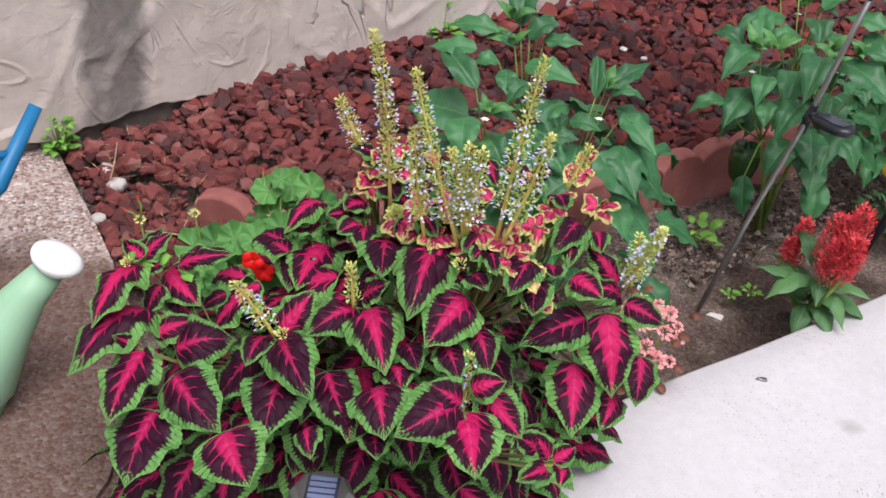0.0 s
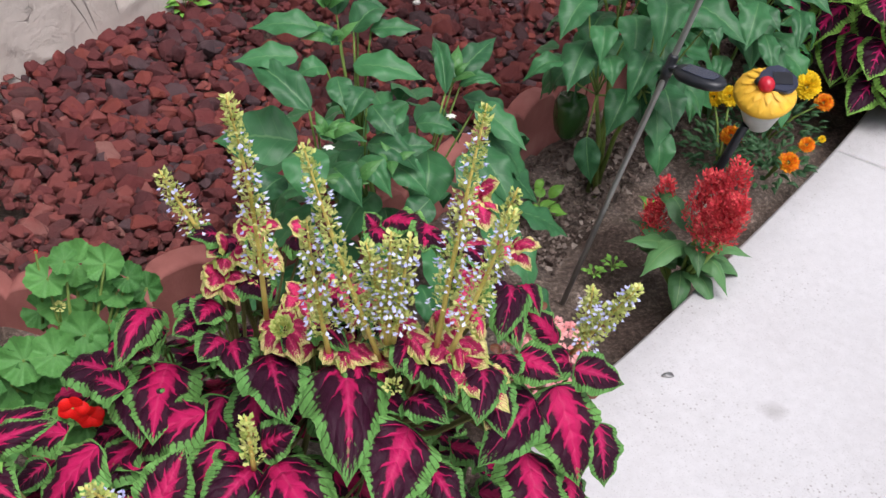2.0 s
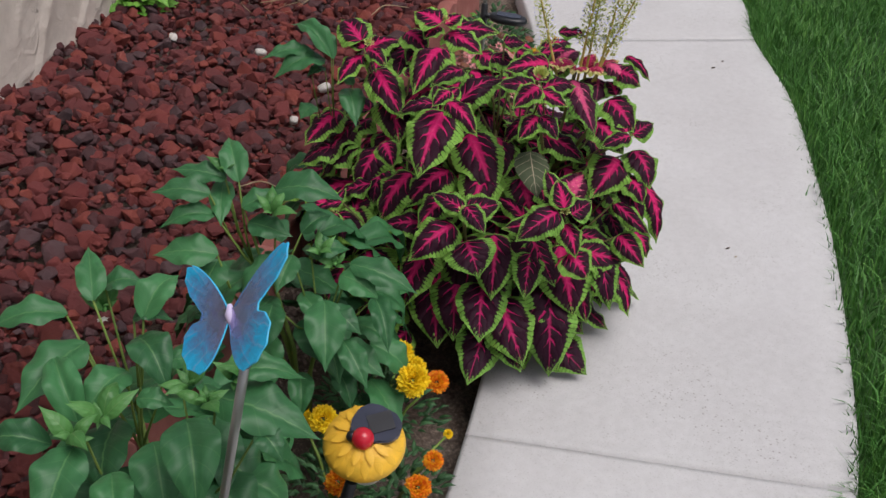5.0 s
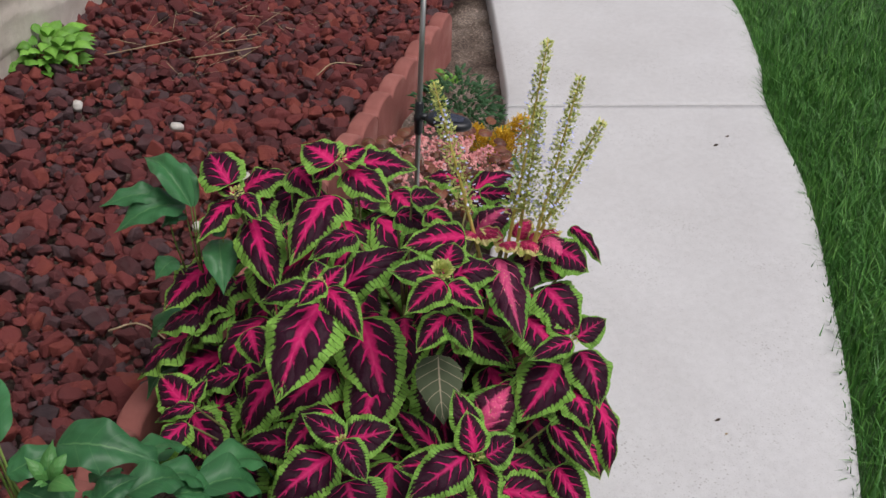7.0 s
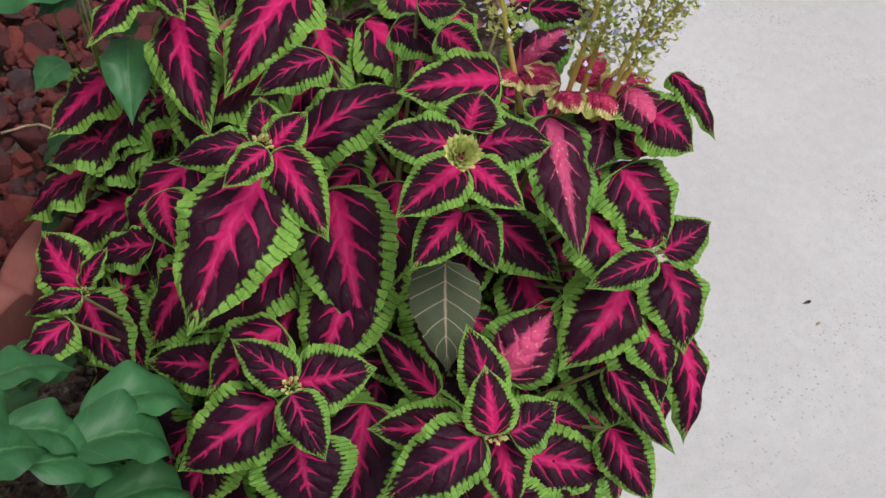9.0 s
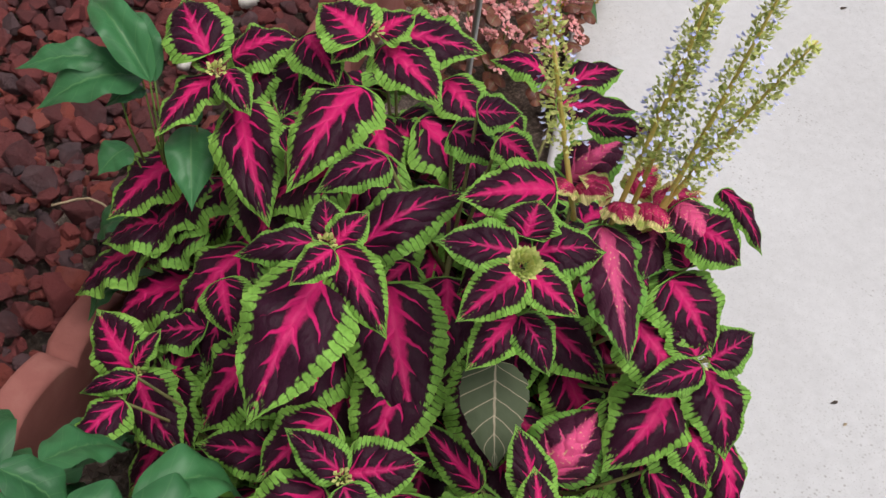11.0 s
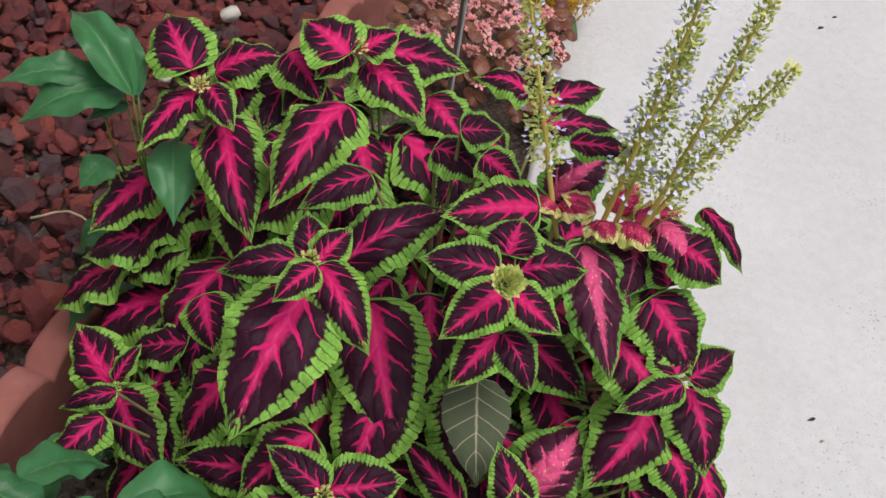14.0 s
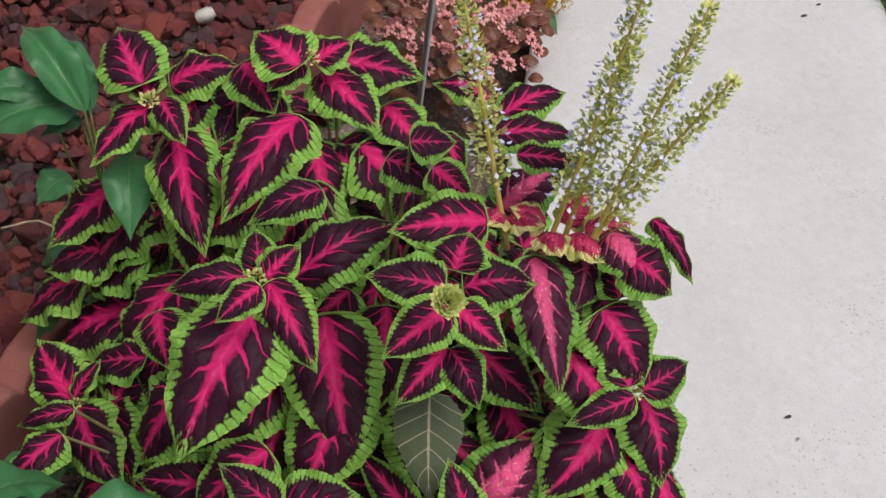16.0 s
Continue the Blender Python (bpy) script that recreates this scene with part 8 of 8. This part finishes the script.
NODES = ((p1, ((0.176, 2.041, 0.516), (0.147, 1.923, 0.435), (0.243, 1.938, 0.376), (0.354, 2.042, 0.447), (0.177, 2.116, 0.53), (0.178, 1.882, 0.385))), (p2, ((0.826, 2.324, 0.454), (0.676, 2.323, 0.443), (0.801, 2.51, 0.47), (0.829, 2.293, 0.445), (0.721, 2.349, 0.436), (0.877, 2.303, 0.453))), (p3, ((1.22, 2.597, 0.344), (1.112, 2.735, 0.486), (1.151, 2.673, 0.428), (1.205, 2.612, 0.362))))


def growing_tips():
    """Bunches of bright young leaves at the joints of the peppers."""
    r = random.Random(21)
    for plant, joints in NODES:
        for q in joints:
            for k in range(9):
                a = k * 2.4 + r.uniform(-0.3, 0.3)
                o = Vector((math.cos(a), math.sin(a), r.uniform(0.1, 1.3))).normalized()
                ln = r.uniform(0.018, 0.055) if k < 5 else r.uniform(0.012, 0.025)
                b = Vector(q) + o * 0.004
                set_leaf(plant, pepper_tips, b, b + o * ln, (-0.2, -0.4, 1), ln * 0.42)


growing_tips()


def coleus_buds():
    """Tight yellow-green tips in the middle of the leaf rosettes."""
    of_c1 = [(-0.314, 1.393, 0.301, 0.015), (0.121, 1.418, 0.465, 0.01), (0.265, 1.325, 0.224, 0.012), (-0.337, 1.468, 0.374, 0.009), (-0.102, 1.369, 0.358, 0.01), (0.027, 1.507, 0.476, 0.012)]
    of_c2 = [(1.635, 2.578, 0.592, 0.0125), (1.555, 2.738, 0.513, 0.009), (1.422, 2.893, 0.246, 0.007), (1.809, 2.506, 0.456, 0.009), (1.511, 2.617, 0.345, 0.009), (1.616, 2.469, 0.378, 0.009), (1.567, 2.987, 0.530, 0.010), (1.722, 2.946, 0.560, 0.010)]
    for k, (x, y, z, size) in enumerate(of_c2 + of_c1):
        r = random.Random(k)
        store = ([], [])
        c, up = Vector((x, y, z)), Vector((-0.25, -0.45, 0.85)).normalized()
        sx = up.orthogonal().normalized()
        sy = up.cross(sx)
        for i in range(60 if size > 0.0115 else 16):
            a, f = i * 2.399963, math.sqrt((i + 0.5) / (60 if size > 0.0115 else 16))
            o = sx * math.cos(a) + sy * math.sin(a)
            b = c + o * size * 0.55 * f
            blade(store, b, b + (up * (1.25 - 0.7 * f) + o * f * 0.8) * size * r.uniform(0.7, 1.0), o.cross(up) + up * 0.2, size * r.uniform(0.4, 0.6))
        bud = under(c2 if k < len(of_c2) else c1, part("bud", mesh_of("bud", *store, M_SPIKE, False), None))
        bud["kind"] = "stuff"


# the rosette nearest the step, and its green young leaves
put_leaves(c1, deep_leaves, [
    (-0.319, 1.479, 0.378, -0.354, 1.505, 0.386, -0.24, -0.54, 0.80, 0.031),
    (-0.319, 1.489, 0.370, -0.286, 1.519, 0.399, -0.24, -0.53, 0.81, 0.036),
    (-0.315, 1.487, 0.355, -0.284, 1.489, 0.366, -0.24, -0.55, 0.80, 0.028),
    (-0.277, 1.513, 0.346, -0.196, 1.519, 0.372, -0.23, -0.53, 0.82, 0.038),
])
# young leaves
put_leaves(c1, fresh_leaves, [
    (-0.322, 1.479, 0.372, -0.348, 1.490, 0.372, -0.25, -0.55, 0.80, 0.015),
    (-0.322, 1.485, 0.368, -0.319, 1.502, 0.381, -0.24, -0.54, 0.80, 0.012),
    (-0.326, 1.490, 0.362, -0.303, 1.480, 0.362, -0.25, -0.55, 0.80, 0.013),
    (-0.301, 1.493, 0.364, -0.283, 1.498, 0.373, -0.24, -0.54, 0.81, 0.023),
    (-0.267, 1.510, 0.341, -0.256, 1.492, 0.332, -0.25, -0.54, 0.80, 0.020),
    (-0.315, 1.488, 0.360, -0.309, 1.467, 0.346, -0.25, -0.55, 0.79, 0.016),
    (-0.319, 1.409, 0.303, -0.326, 1.426, 0.314, -0.25, -0.60, 0.76, 0.015),
    (-0.321, 1.412, 0.295, -0.303, 1.413, 0.301, -0.25, -0.60, 0.76, 0.013),
])


# lower leaves of that rosette
put_leaves(c1, deep_leaves, [
    (-0.300, 1.493, 0.322, -0.315, 1.458, 0.290, -0.27, -0.56, 0.78, 0.042),
    (-0.294, 1.512, 0.292, -0.246, 1.476, 0.284, -0.28, -0.56, 0.78, 0.046),
    (-0.220, 1.550, 0.276, -0.258, 1.536, 0.252, -0.31, -0.52, 0.80, 0.035),
    (-0.281, 1.463, 0.291, -0.308, 1.447, 0.269, -0.28, -0.58, 0.76, 0.038),
])


coleus_buds()


def loose_stones():
    bm = bmesh.new()
    bmesh.ops.create_cube(bm, size=1.7)
    bmesh.ops.bevel(bm, geom=list(bm.edges), offset=0.28, segments=2, affect="EDGES")
    for q in bm.verts:
        q.co += noise.noise_vector(q.co * 1.3 + Vector((3, 1, 7))) * 0.2
    block = bpy.data.meshes.new("white_stone")
    bm.to_mesh(block)
    bm.free()
    block.materials.append(M_WHITE_STONE)
    smooth(block)
    for x, y, z, s in ((-0.615, 2.235, 0.015, 0.028), (-0.665, 2.32, 0.0, 0.022), (-0.62, 2.12, 0.0, 0.022), (0.186, 3.18, 0.06, 0.026), (0.547, 3.19, 0.05, 0.014), (0.60, 3.14, 0.05, 0.012), (1.816, 4.385, 0.05, 0.022), (1.80, 3.655, 0.05, 0.02), (1.98, 4.13, 0.05, 0.022), (1.99, 3.795, 0.05, 0.024)):
        ob = new("white_stone", block)
        ob.matrix_world = Matrix.Translation((x, y, z)) @ Euler((0.3 * math.sin(x * 70), 0.3 * math.sin(y * 50), x * 11)).to_matrix().to_4x4() @ Matrix.Diagonal((s * 0.85, s * 0.62, s * 0.55, 1))
        tagged(ob, "pale chalky stone lying among the lava rock", "stone", "white stones")
    for pts in (((1.48, 3.39, 0.06), (1.537, 3.365, 0.068), (1.57, 3.27, 0.05)), ((-0.628, 2.23, 0.03), (-0.629, 2.27, 0.055), (-0.631, 2.30, 0.083)), ((-0.5, 2.05, 0.03), (-0.42, 2.02, 0.05), (-0.3, 1.98, 0.06)), ((2.2, 4.5, 0.06), (2.3, 4.46, 0.07), (2.42, 4.47, 0.06)), ((2.0, 4.65, 0.06), (2.1, 4.6, 0.08), (2.25, 4.62, 0.07)), ((2.45, 4.2, 0.06), (2.52, 4.22, 0.075), (2.6, 4.19, 0.06))):
        bm = bmesh.new()
        tube(bm, [tuple(p) for p in curve_points(pts, 8)], [0.0022, 0.002, 0.002, 0.002, 0.0018, 0.0016, 0.0014, 0.001], 5)
        tagged(part("twig", bm, M_TWIG), "thin dry straw-coloured twig on the rocks", "twig", "twigs")
    for x, y, s, m_ in ((0.707, 1.824, 0.011, M_STEEL), (2.315, 2.585, 0.006, M_SOIL), (3.19, 3.34, 0.008, M_SOIL), (3.26, 3.36, 0.006, M_SOIL), (2.30, 2.55, 0.004, M_TWIG), (0.664, 2.068, 0.018, M_WHITE_STONE)):
        v2, f2 = rock_shape(int(x * 100))
        ob = new("crumb", mesh_of("crumb", v2, f2, m_, False))
        ob.matrix_world = Matrix.Translation((x, y, s * 0.3 if m_ != M_WHITE_STONE else -0.042)) @ Matrix.Diagonal((s * 1.4, s * 0.8, s * 0.45, 1))
        tagged(ob, "small crumb of dirt on the ground", "debris", "debris")
    leaf = thing("fallen_leaf", (0.90, 2.335, -0.045), "small curled pale leaf lying on the soil", "leaf")
    for a in (0.2, 2.0, 3.9):
        o = Vector((math.cos(a), math.sin(a), 0.15))
        set_leaf(leaf, fresh_leaves, (0.90, 2.335, -0.035), Vector((0.90, 2.335, -0.03)) + o * 0.03, (0, 0, 1), 0.014, "lobe")


loose_stones()


def dry_grass():
    """Straw-like blades over the far end of the rock bed."""
    r = random.Random(31)
    store = ([], [])
    for i in range(90):
        b = Vector((r.uniform(2.1, 2.75), 0, 0.05))
        b.y = 4.45 + 0.35 * (b.x - 2.1) + r.uniform(-0.12, 0.4)
        t = b + Vector((r.uniform(-0.14, 0.14), r.uniform(-0.10, 0.06), r.uniform(0.0, 0.06)))
        blade(store, b, t, Vector((r.uniform(-1, 1), r.uniform(-1, 1), 0.3)), 0.0028)
    for i in range(70):
        b = Vector((r.uniform(-0.74, -0.42), 0, 0.028))
        b.y = 2.28 - 0.75 * (b.x + 0.6) + r.uniform(-0.10, 0.14)
        t = b + Vector((r.uniform(-0.05, 0.05), r.uniform(-0.05, 0.05), r.uniform(-0.005, 0.018)))
        blade(store, b, t, Vector((r.uniform(-1, 1), r.uniform(-1, 1), 0.3)), 0.0022)
    ob = part("dry_grass", mesh_of("dry_grass", *store, M_TWIG), None)
    tagged(ob, "thin dry grass blades scattered over the rocks", "dry grass", kind="stuff")


dry_grass()
# ---- loose pieces, last ----
lava_rocks()
soil_crumbs()
